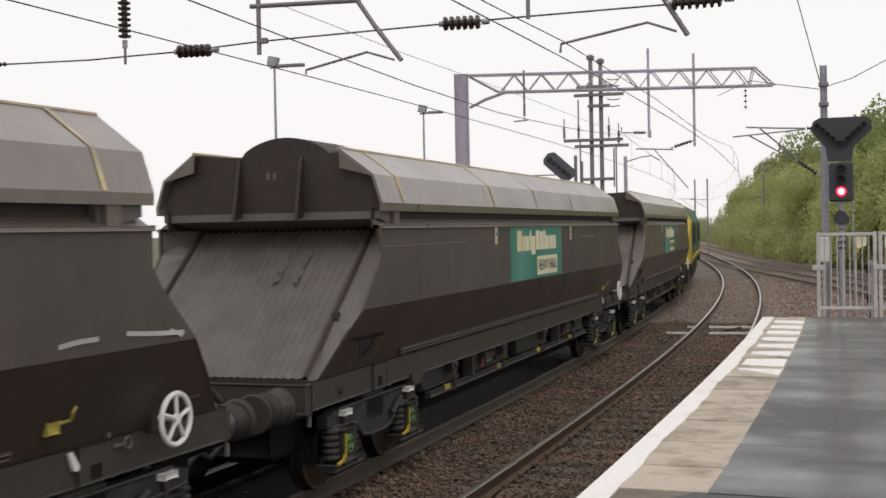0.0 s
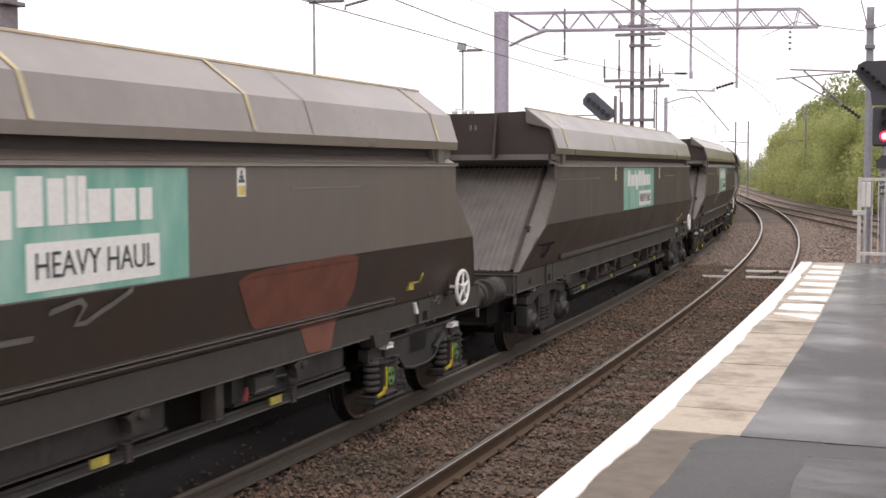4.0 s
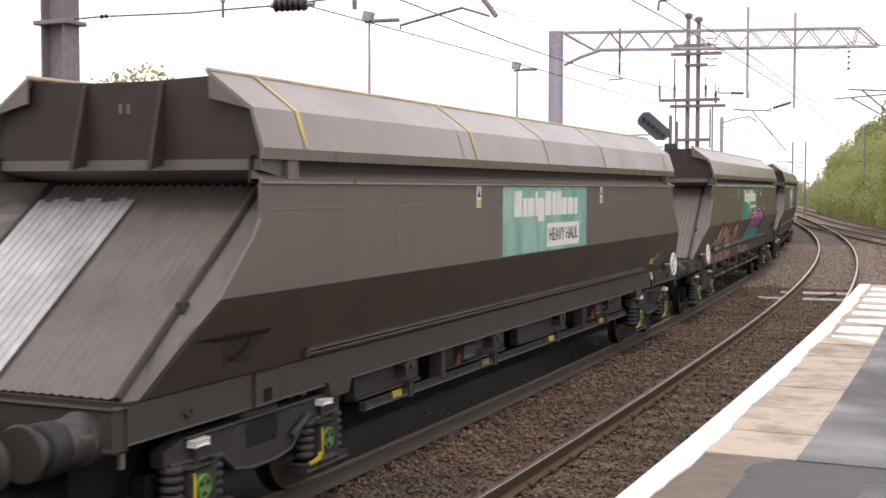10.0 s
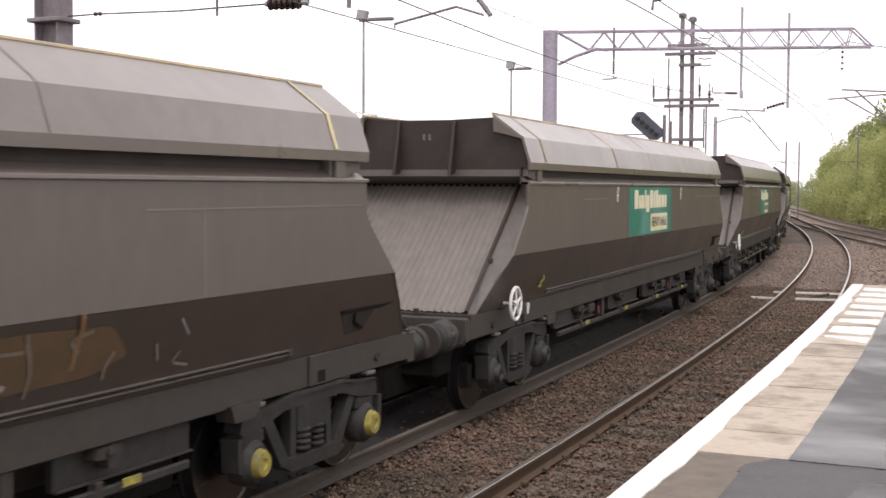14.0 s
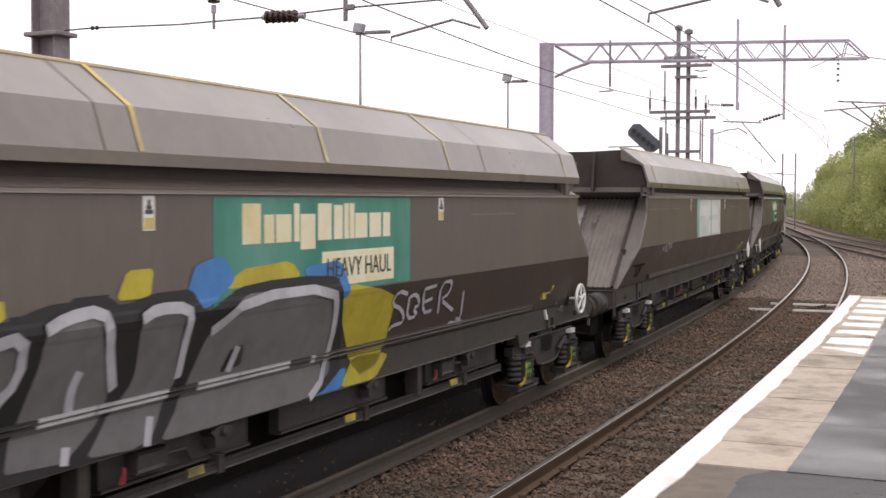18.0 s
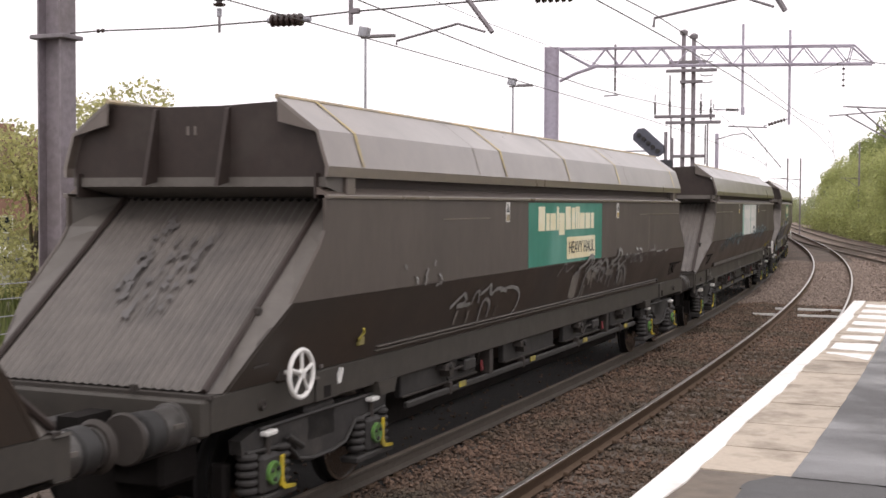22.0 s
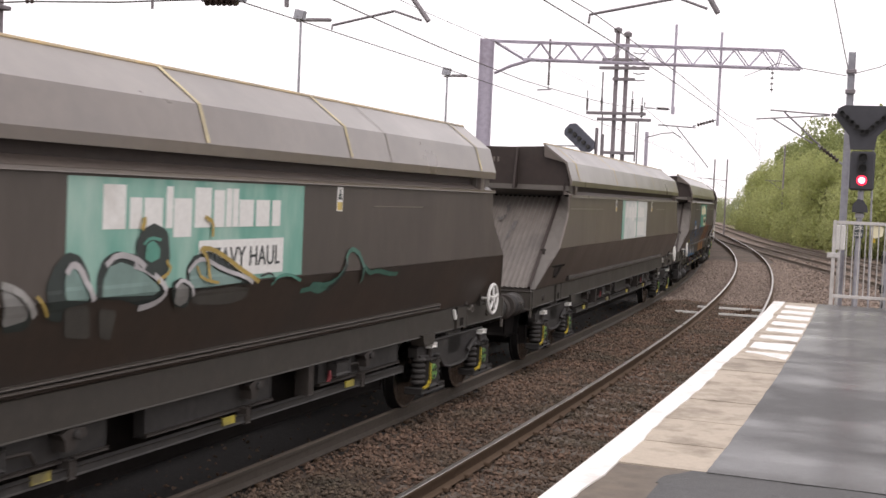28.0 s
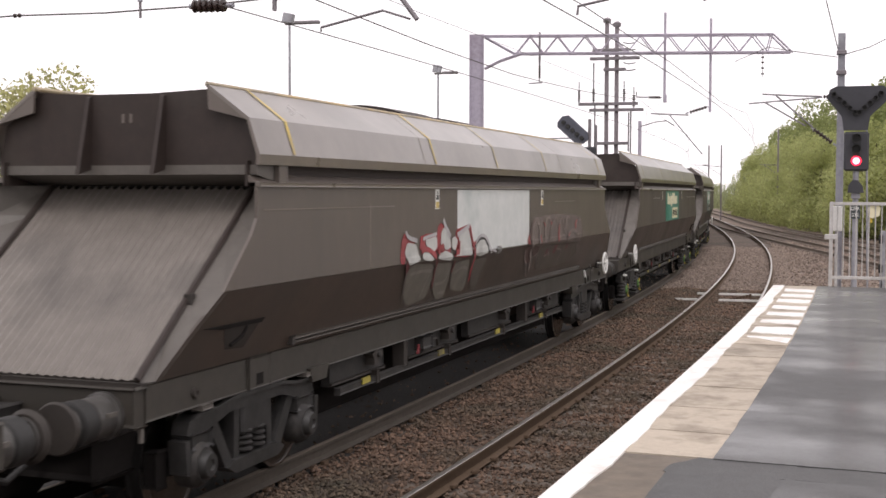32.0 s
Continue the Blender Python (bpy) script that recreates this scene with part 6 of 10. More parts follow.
        line(w, flip, [(-1.37, 1.6), (-1.42, 1.4)], 0.085, SILVERY, 7)
        line(w, flip, [(1.63, 1.8), (1.35, 1.86), (1.32, 1.72), (1.61, 1.65), (1.77, 1.5), (1.48, 1.49), (1.45, 1.44)], 0.04, SILVERY, 2)
        line(w, flip, [(1.7, 1.77), (1.8, 1.53), (2.06, 1.54), (1.88, 1.64), (2.03, 1.66), (1.86, 1.79), (1.7, 1.77)], 0.04, SILVERY, 2)
        line(w, flip, [(2.01, 1.83), (2.17, 1.56), (2.39, 1.57)], 0.04, SILVERY, 2)
        line(w, flip, [(2.01, 1.83), (2.28, 1.85)], 0.04, SILVERY, 2)
        line(w, flip, [(2.1, 1.68), (2.31, 1.71)], 0.04, SILVERY, 2)
        line(w, flip, [(2.61, 1.52), (2.41, 1.87), (2.69, 1.88), (2.75, 1.73), (2.54, 1.68), (3.02, 1.52)], 0.04, SILVERY, 2)
        line(w, flip, [(3.16, 1.73), (3.36, 1.38), (3.13, 1.43), (3.51, 1.33), (3.01, 1.38)], 0.04, SILVERY, 2)
    elif k == 11:
        line(w, flip, [(-5.86, 1.77), (-5.81, 1.8), (-5.7, 1.78), (-5.55, 1.69), (-5.5, 1.79), (-5.49, 1.86), (-5.39, 1.87), (-5.34, 1.97), (-5.2, 1.8), (-5.02, 1.81), (-4.9, 1.75), (-4.92, 1.94), (-4.74, 1.9), (-4.64, 1.94), (-4.52, 1.9), (-4.36, 1.84), (-4.32, 1.96), (-4.24, 2.04), (-4.16, 1.87), (-3.93, 1.8)], 0.045, MIST, 1, 0)
        line(w, flip, [(-3.93, 1.8), (-3.81, 1.92), (-3.71, 1.99), (-3.55, 2.03), (-3.39, 1.99), (-3.26, 1.87), (-3.19, 1.98), (-3.13, 2.04), (-2.95, 1.83), (-2.77, 1.82), (-2.61, 1.97), (-2.37, 2.03), (-2.11, 1.97), (-1.86, 1.77), (-1.85, 1.95), (-1.72, 1.98)], 0.05, MIST, 1, 0)
        line(w, flip, [(0.52, 1.81), (0.75, 2.11), (1.04, 2.15), (1.27, 2.05), (1.16, 1.92), (1.56, 2.03), (1.78, 1.96), (2.12, 2.09), (2.35, 2.13), (2.59, 1.95), (2.96, 2.06), (3.34, 2.14), (3.74, 2.13), (4.11, 2.0), (4.54, 2.08), (4.79, 1.91)], 0.045, MIST, 1, 0)
        line(w, flip, [(-5.84, 1.74), (-5.79, 1.78), (-5.68, 1.76), (-5.52, 1.67), (-5.47, 1.77), (-5.46, 1.83), (-5.36, 1.84), (-5.33, 1.95), (-5.18, 1.77), (-4.99, 1.79), (-4.87, 1.72), (-4.89, 1.91), (-4.71, 1.87), (-4.61, 1.91), (-4.49, 1.88), (-4.33, 1.81), (-4.3, 1.94), (-4.22, 2.01), (-4.12, 1.84), (-3.89, 1.78)], 0.035, INK_TEAL, 3, 0)
        line(w, flip, [(-3.89, 1.77), (-3.77, 1.89), (-3.69, 1.96), (-3.53, 2.0), (-3.37, 1.96), (-3.21, 1.84), (-3.17, 1.95), (-3.11, 2.01), (-2.9, 1.79), (-2.72, 1.78), (-2.59, 1.94), (-2.34, 2.0), (-2.09, 1.93), (-1.8, 1.73), (-1.81, 1.92), (-1.69, 1.94)], 0.04, INK_TEAL, 3, 0)
        line(w, flip, [(0.58, 1.78), (0.77, 2.07), (1.06, 2.12), (1.29, 2.02), (1.22, 1.88), (1.59, 1.99), (1.82, 1.92), (2.14, 2.05), (2.37, 2.09), (2.64, 1.91), (2.98, 2.02), (3.37, 2.1), (3.77, 2.09), (4.14, 1.96), (4.57, 2.03), (4.88, 1.86)], 0.035, INK_TEAL, 3, 0)
        area(w, flip, [(-4.85, 1.69), (-4.81, 1.85), (-4.57, 1.9), (-4.54, 1.7)], SLATE, 2)
        area(w, flip, [(-3.64, 1.75), (-3.61, 1.95), (-3.34, 1.96), (-3.31, 1.73)], SLATE, 2)
        area(w, flip, [(-2.58, 1.71), (-2.49, 1.95), (-2.11, 1.94), (-2.06, 1.69)], SLATE, 2)
        area(w, flip, [(0.85, 1.79), (0.95, 2.05), (1.19, 2.02), (1.12, 1.83)], SLATE, 2)
        area(w, flip, [(1.61, 1.78), (2.0, 2.02), (2.47, 2.02), (2.12, 1.72)], SLATE, 2)
        area(w, flip, [(2.82, 1.83), (3.34, 2.05), (4.02, 1.98), (3.32, 1.73)], SLATE, 2)
        area(w, flip, [(-5.86, 1.62), (-5.79, 1.76), (-5.58, 1.67), (-5.59, 1.57)], SLATE_DIM, 0)
        area(w, flip, [(-5.4, 1.61), (-5.33, 1.75), (-4.96, 1.7), (-4.99, 1.61)], SLATE_DIM, 0)
        line(w, flip, [(-0.81, 1.4), (-0.76, 1.59), (-0.49, 1.39), (-0.44, 1.58), (-0.06, 1.33)], 0.028, CHALK_DIM, 2)
        line(w, flip, [(-0.78, 1.52), (-0.72, 1.67), (-0.38, 1.61)], 0.028, CHALK_DIM, 2)
        line(w, flip, [(-0.68, 1.22), (-0.63, 1.04), (-0.51, 1.17)], 0.028, CHALK_DIM, 2)
        line(w, flip, [(-0.4, 1.19), (-0.36, 1.0)], 0.028, CHALK_DIM, 2)
        line(w, flip, [(-0.23, 1.18), (-0.26, 1.0), (-0.1, 1.01)], 0.028, CHALK_DIM, 2)
        line(w, flip, [(-0.02, 1.18), (-0.06, 1.01)], 0.028, CHALK_DIM, 2)
        line(w, flip, [(-1.57, 1.76), (-1.4, 1.81), (-1.15, 1.78), (-0.92, 1.78)], 0.028, CHALK_DIM, 2)
        line(w, flip, [(4.71, 1.15), (4.86, 1.21), (5.1, 1.08), (5.47, 1.16), (5.79, 1.06)], 0.028, CHALK_DIM, 2)
        line(w, flip, [(-7.31, 1.94), (-7.23, 1.84), (-7.23, 1.93), (-7.08, 1.88), (-7.09, 1.77), (-6.95, 1.86), (-6.82, 1.67)], 0.028, CHALK_DIM, 2)
        line(w, flip, [(-7.38, 1.77), (-7.25, 1.79), (-7.06, 1.7), (-6.89, 1.71)], 0.028, CHALK_DIM, 2)
        line(w, flip, [(-6.48, 1.2), (-6.45, 1.08), (-6.37, 1.18), (-6.34, 1.06)], 0.028, CHALK_DIM, 2)
        line(w, flip, [(-6.28, 1.18), (-6.25, 1.06), (-6.16, 1.17), (-6.13, 1.04), (-5.94, 1.02)], 0.028, CHALK_DIM, 2)
    elif k == 12:
        line(w, flip, [(0.46, 1.83), (0.54, 1.85), (0.69, 1.87), (0.82, 1.94), (0.95, 2.0), (1.08, 1.99), (1.13, 1.92), (1.09, 1.83), (1.03, 1.78)], 0.06, SMOKE, 2)
        line(w, flip, [(0.97, 1.99), (1.04, 1.9), (0.94, 1.87), (0.88, 1.78)], 0.05, CHALK_DIM, 2)
        line(w, flip, [(0.36, 1.74), (0.49, 1.76), (0.59, 1.81)], 0.06, CHALK_DIM, 2)
        line(w, flip, [(1.26, 1.77), (1.31, 1.85), (1.38, 1.89), (1.48, 1.9), (1.52, 1.83), (1.45, 1.79), (1.29, 1.77), (1.65, 1.74)], 0.05, SMOKE, 2)
        line(w, flip, [(1.58, 1.78), (1.66, 1.84), (1.71, 1.89), (1.8, 1.92), (1.96, 1.86), (2.12, 1.78), (2.21, 1.74)], 0.055, SMOKE, 2)
        line(w, flip, [(1.85, 1.55), (1.76, 1.68), (1.86, 1.78), (2.02, 1.75), (2.03, 1.63), (1.92, 1.58)], 0.05, CHALK_DIM, 2)
        line(w, flip, [(2.19, 1.85), (2.31, 1.86), (2.5, 1.91), (2.6, 2.01), (2.68, 2.05), (2.77, 2.01), (2.74, 1.93), (2.6, 1.83)], 0.06, SMOKE, 3)
        line(w, flip, [(2.43, 1.76), (2.57, 1.8), (2.72, 1.82), (2.89, 1.74), (3.03, 1.61), (3.09, 1.44)], 0.05, SMOKE, 2)
        line(w, flip, [(2.2, 1.76), (2.3, 1.85)], 0.05, SMOKE, 2)
        line(w, flip, [(2.33, 1.47), (2.33, 1.58), (2.38, 1.64)], 0.045, CHALK_DIM, 2)
        line(w, flip, [(2.61, 1.43), (2.53, 1.55), (2.59, 1.64)], 0.045, CHALK_DIM, 2)
        line(w, flip, [(3.14, 1.86), (3.16, 1.92), (3.24, 1.9), (3.27, 1.84), (3.28, 1.98), (3.36, 1.91)], 0.03, CHALK_DIM, 2)
        line(w, flip, [(3.49, 1.8), (3.46, 1.92), (3.62, 1.95), (3.7, 1.85), (3.62, 1.77), (3.45, 1.83)], 0.03, CHALK_DIM, 2)
        line(w, flip, [(3.82, 1.74), (3.79, 1.88), (3.9, 1.94), (4.06, 1.86), (3.98, 1.79), (3.87, 1.79)], 0.03, CHALK_DIM, 2)
        line(w, flip, [(4.13, 1.78), (4.17, 1.92), (4.09, 1.98), (4.24, 1.76), (4.43, 1.8)], 0.03, CHALK_DIM, 2)
        line(w, flip, [(3.75, 2.04), (3.82, 2.0)], 0.045, CHALK, 3)
        line(w, flip, [(3.94, 1.99), (3.99, 2.02), (4.09, 1.98)], 0.035, CHALK, 3)
        line(w, flip, [(4.71, 1.95), (5.11, 1.96), (5.17, 2.02), (5.03, 2.05), (5.03, 1.84)], 0.03, CHALK_DIM, 2)
        line(w, flip, [(5.15, 1.83), (5.19, 1.9), (5.23, 1.81)], 0.03, CHALK_DIM, 2)
        line(w, flip, [(5.93, 1.92), (6.05, 1.9), (6.14, 1.94)], 0.04, CHALK, 2)
        line(w, flip, [(5.74, 1.86), (5.83, 1.88)], 0.03, CHALK_DIM, 2)
        area(w, flip, [(0.31, 1.74), (0.44, 1.76), (0.65, 1.77), (0.82, 1.38), (0.64, 1.37), (0.44, 1.39)], DRAB_HI, 0)
        area(w, flip, [(0.96, 1.55), (0.89, 1.76), (1.01, 1.78), (1.07, 1.55)], DRAB_DK, 0)
        area(w, flip, [(1.08, 1.67), (1.09, 1.76), (1.26, 1.77), (1.36, 1.65), (1.35, 1.5), (1.24, 1.63)], DRAB_HI, 0)
        area(w, flip, [(1.37, 1.65), (1.35, 1.76), (1.62, 1.75), (1.65, 1.66), (1.49, 1.64), (1.58, 1.46), (1.52, 1.47)], DRAB_HI, 0)
        area(w, flip, [(2.14, 1.68), (2.25, 1.74), (2.58, 1.72), (2.64, 1.59), (2.47, 1.65), (2.37, 1.57)], DRAB_HI, 0)
        area(w, flip, [(3.22, 1.4), (3.1, 1.65), (3.27, 1.66), (3.39, 1.4)], DRAB_DK, 0)
        area(w, flip, [(3.36, 1.46), (3.29, 1.61), (3.54, 1.68), (3.67, 1.57), (3.55, 1.44)], DRAB_DK, 0)
        line(w, flip, [(-4.18, 1.61), (-3.95, 1.72), (-3.86, 1.76), (-3.7, 1.64), (-4.09, 1.61), (-3.59, 1.61)], 0.05, SMOKE, 2)
        line(w, flip, [(-3.54, 1.6), (-3.52, 1.73), (-3.42, 1.77), (-3.32, 1.61)], 0.045, CHALK_DIM, 2)
        line(w, flip, [(-3.14, 1.36), (-3.19, 1.57), (-3.12, 1.65), (-2.9, 1.58), (-2.87, 1.4)], 0.045, CHALK_DIM, 2)
        line(w, flip, [(-3.33, 1.71), (-3.15, 1.76), (-3.11, 1.83), (-2.97, 1.66), (-2.81, 1.76), (-2.44, 1.69)], 0.05, SMOKE, 2)
        line(w, flip, [(-2.65, 1.7), (-2.38, 1.74), (-2.03, 1.7), (-1.84, 1.58), (-1.86, 1.43), (-1.97, 1.37)], 0.045, SMOKE, 2)
        line(w, flip, [(-3.91, 1.4), (-3.92, 1.56)], 0.06, DRAB_HI, 2)
        line(w, flip, [(-3.54, 1.36), (-3.55, 1.53)], 0.06, DRAB_HI, 2)
        line(w, flip, [(-2.64, 1.39), (-2.62, 1.53)], 0.06, DRAB_DK, 2)
        line(w, flip, [(0.74, 1.32), (1.04, 1.35), (0.98, 1.6), (1.0, 1.76), (1.27, 1.84), (1.46, 1.93), (1.67, 1.82)], 0.05, SMOKE, 2)
        line(w, flip, [(1.16, 1.33), (1.1, 1.55)], 0.07, DRAB_HI, 2)
        line(w, flip, [(1.57, 1.61), (1.66, 1.73), (1.7, 1.8), (2.01, 1.72), (2.05, 1.53)], 0.04, CHALK_DIM, 2)
        line(w, flip, [(2.14, 1.66), (2.24, 1.84), (2.49, 1.78), (2.39, 1.68)], 0.04, SMOKE, 2)
        line(w, flip, [(2.98, 1.43), (2.96, 1.62), (3.13, 1.71), (3.3, 1.46)], 0.04, CHALK_DIM, 2)
        line(w, flip, [(2.79, 1.7), (3.14, 1.83), (3.1, 1.96), (3.0, 1.9)], 0.05, SMOKE, 2)
        line(w, flip, [(3.73, 1.34), (3.33, 1.7), (3.06, 1.76)], 0.04, CHALK_DIM, 2)
        line(w, flip, [(-0.46, 1.76), (-0.38, 1.91), (-0.27, 1.95), (-0.15, 1.78), (0.1, 1.89)], 0.025, CHALK_DIM, 2)
        line(w, flip, [(-5.61, 2.15), (-5.55, 2.11)], 0.04, CHALK_DIM, 2)
        line(w, flip, [(-5.34, 1.94), (-5.33, 2.02)], 0.04, SMOKE, 2)
        line(w, flip, [(-5.15, 1.92), (-5.1, 2.01), (-5.03, 2.09)], 0.04, CHALK_DIM, 2)
        line(w, flip, [(-4.84, 2.17), (-4.87, 2.11)], 0.04, CHALK_DIM, 2)
        line(w, flip, [(-4.85, 1.91), (-4.68, 1.93), (-4.75, 2.02)], 0.03, CHALK_DIM, 2)
        line(w, flip, [(3.56, 1.88), (3.87, 1.96), (4.22, 1.8), (4.44, 1.94), (4.79, 1.76)], 0.025, CHALK_DIM, 2)
        line(w, flip, [(5.24, 1.92), (5.68, 1.92)], 0.03, CHALK, 2)
    elif k == 14:
        line(w, flip, [(-5.24, 1.03), (-5.16, 1.25), (-5.13, 1.58), (-5.12, 1.83), (-5.11, 2.04), (-4.99, 2.13), (-4.76, 2.19), (-4.51, 2.15), (-4.37, 2.05), (-4.28, 1.86), (-4.22, 1.76), (-4.05, 1.85), (-3.83, 1.86), (-3.61, 1.78), (-3.42, 1.57), (-3.32, 1.36)], 0.075, AZURE, 1)
        line(w, flip, [(-3.34, 1.44), (-3.32, 1.64), (-3.06, 1.74), (-2.75, 1.7), (-2.48, 1.56), (-2.42, 1.66), (-2.4, 1.92), (-2.34, 2.0), (-2.08, 2.01), (-2.06, 1.85), (-2.08, 1.74), (-1.9, 1.78), (-1.6, 1.68), (-1.44, 1.46), (-1.37, 1.13), (-1.38, 0.98)], 0.075, AZURE, 1)
        line(w, flip, [(-5.24, 1.03), (-4.92, 0.99), (-4.75, 1.01), (-4.69, 1.07), (-4.72, 1.27), (-4.63, 1.45), (-4.52, 1.66)], 0.075, AZURE, 1)
        line(w, flip, [(-4.44, 1.0), (-4.43, 1.22), (-4.49, 1.5), (-4.52, 1.66)], 0.075, AZURE, 1)
        line(w, flip, [(-4.44, 1.0), (-4.02, 0.99), (-3.93, 1.08), (-3.99, 1.25), (-3.94, 1.37), (-3.88, 1.43)], 0.075, AZURE, 1)
        line(w, flip, [(-3.72, 0.98), (-3.47, 0.98), (-3.27, 1.05), (-3.32, 1.2)], 0.075, AZURE, 1)
        line(w, flip, [(-3.27, 1.05), (-2.89, 1.0), (-2.57, 1.0), (-2.47, 1.09)], 0.075, AZURE, 1)
        line(w, flip, [(-2.46, 0.98), (-2.06, 0.98), (-1.87, 1.03), (-1.84, 0.98), (-1.38, 0.98)], 0.075, AZURE, 1)
        area(w, flip, [(-5.2, 1.04), (-5.14, 1.37), (-5.12, 1.75), (-5.08, 2.01), (-4.96, 2.1), (-4.74, 2.14), (-4.5, 2.11), (-4.39, 1.98), (-4.24, 1.69), (-4.12, 1.78), (-3.86, 1.82), (-3.64, 1.72), (-3.47, 1.52), (-3.4, 1.27), (-3.47, 0.98), (-3.7, 0.99), (-3.84, 1.38), (-3.98, 1.43), (-4.05, 1.33), (-4.07, 1.0), (-4.42, 1.01), (-4.44, 1.32), (-4.55, 1.65), (-4.65, 1.56), (-4.71, 1.34), (-4.69, 1.08), (-4.81, 0.98)], C_BLACK, 3)
        area(w, flip, [(-3.32, 1.16), (-3.34, 1.36), (-3.3, 1.58), (-3.02, 1.68), (-2.74, 1.65), (-2.5, 1.49), (-2.38, 1.25), (-2.51, 1.1), (-2.79, 1.0), (-3.11, 1.0)], C_BLACK, 3)
        area(w, flip, [(-2.38, 1.01), (-2.34, 1.35), (-2.33, 1.61), (-2.33, 1.89), (-2.22, 1.98), (-2.12, 1.93), (-2.07, 1.72), (-1.85, 1.73), (-1.62, 1.62), (-1.41, 1.34), (-1.47, 0.98), (-2.38, 0.98)], C_BLACK, 3)
        area(w, flip, [(-5.12, 1.04), (-5.11, 1.37), (-5.08, 1.69), (-5.05, 1.95), (-4.88, 2.06), (-4.66, 2.08), (-4.47, 1.99), (-4.36, 1.85), (-4.3, 1.65), (-4.2, 1.38), (-4.15, 1.02), (-4.39, 1.02), (-4.34, 1.26), (-4.44, 1.62), (-4.52, 1.74), (-4.64, 1.8), (-4.76, 1.7), (-4.85, 1.49), (-4.9, 1.34), (-4.96, 1.03)], LEADEN, 5)
        area(w, flip, [(-4.24, 1.53), (-4.1, 1.71), (-3.85, 1.72), (-3.64, 1.61), (-3.53, 1.39), (-3.55, 1.0), (-3.67, 1.01), (-3.76, 1.37), (-3.91, 1.47), (-4.04, 1.44), (-4.14, 1.34)], LEADEN, 5)
        area(w, flip, [(-3.29, 1.21), (-3.31, 1.44), (-3.15, 1.62), (-2.89, 1.64), (-2.66, 1.54), (-2.49, 1.32), (-2.58, 1.12), (-2.84, 1.02), (-3.09, 1.03), (-3.23, 1.1)], LEADEN, 5)
        area(w, flip, [(-3.05, 1.19), (-3.04, 1.38), (-2.88, 1.48), (-2.69, 1.42), (-2.67, 1.27), (-2.83, 1.16), (-2.97, 1.14)], C_BLACK, 6)
        area(w, flip, [(-3.03, 1.3), (-2.95, 1.4), (-2.84, 1.35), (-2.89, 1.23)], AZURE, 7)
        area(w, flip, [(-2.29, 1.02), (-2.23, 1.23), (-2.24, 1.51), (-2.23, 1.75), (-2.24, 1.93), (-2.13, 1.91), (-2.1, 1.74), (-2.15, 1.61), (-1.91, 1.69), (-1.65, 1.58), (-1.51, 1.36), (-1.52, 0.99), (-1.77, 1.0), (-1.73, 1.27), (-1.89, 1.38), (-2.01, 1.28), (-2.06, 1.01)], LEADEN, 5)
        area(w, flip, [(-5.04, 1.9), (-4.96, 2.02), (-4.81, 2.08), (-4.59, 2.07), (-4.44, 1.97), (-4.45, 1.91), (-4.72, 1.91)], PALE_GREY, 6)
        area(w, flip, [(-5.14, 1.05), (-5.14, 1.24), (-4.99, 1.24), (-4.97, 1.03)], PALE_GREY, 6)
        area(w, flip, [(-4.39, 1.03), (-4.36, 1.2), (-4.14, 1.2), (-4.16, 1.03)], PALE_GREY, 6)
        area(w, flip, [(-3.25, 1.09), (-3.17, 1.2), (-2.89, 1.15), (-2.66, 1.2), (-2.72, 1.06), (-3.04, 1.01)], PALE_GREY, 6)
        area(w, flip, [(-2.29, 1.02), (-2.23, 1.2), (-2.02, 1.21), (-2.04, 1.02)], PALE_GREY, 6)
        area(w, flip, [(-1.77, 1.0), (-1.75, 1.16), (-1.46, 1.19), (-1.52, 0.99)], PALE_GREY, 6)
        area(w, flip, [(-3.67, 1.01), (-3.67, 1.19), (-3.53, 1.19), (-3.55, 1.01)], PALE_GREY, 6)
        area(w, flip, [(0.92, 0.98), (1.18, 1.38), (1.23, 1.65), (1.39, 1.77), (1.03, 1.92), (1.04, 2.06), (1.38, 2.11), (2.07, 2.1), (2.2, 2.0), (3.68, 1.98), (4.1, 1.83), (4.72, 1.74), (5.12, 1.18), (4.15, 1.03), (4.02, 0.98), (2.67, 0.98), (2.45, 0.98), (1.63, 0.98)], MAROON, 0)
        area(w, flip, [(1.03, 0.98), (1.32, 1.37), (1.52, 1.6), (1.59, 1.72), (1.35, 1.77), (1.19, 2.03), (1.64, 2.03), (1.88, 1.74), (1.95, 2.0), (2.38, 1.94), (2.36, 1.64), (2.13, 1.55), (2.55, 1.26), (2.45, 0.98), (1.75, 0.98), (1.66, 1.23), (1.54, 1.24), (1.48, 0.98)], OCHRE, 3)
        area(w, flip, [(2.94, 0.98), (3.11, 1.25), (3.06, 1.52), (3.35, 1.57), (3.04, 1.75), (3.07, 1.95), (3.61, 1.94), (3.69, 1.71), (3.82, 1.48), (3.89, 1.31), (3.97, 0.98)], OCHRE, 3)
        line(w, flip, [(1.66, 1.98), (1.8, 1.76), (1.64, 1.71)], 0.05, MAROON, 5)
        line(w, flip, [(3.05, 1.84), (3.08, 1.67), (3.48, 1.56), (3.64, 1.33)], 0.04, MAROON, 5)
        line(w, flip, [(-1.25, 1.4), (-1.07, 1.48), (-1.16, 1.74), (-0.82, 1.4), (-0.79, 1.48), (-0.93, 1.77), (-0.67, 1.58), (-0.62, 1.81), (-0.39, 1.61)], 0.03, AZURE_DIM, 1)
        line(w, flip, [(-1.02, 1.57), (-0.84, 1.37)], 0.03, AZURE_DIM, 1)
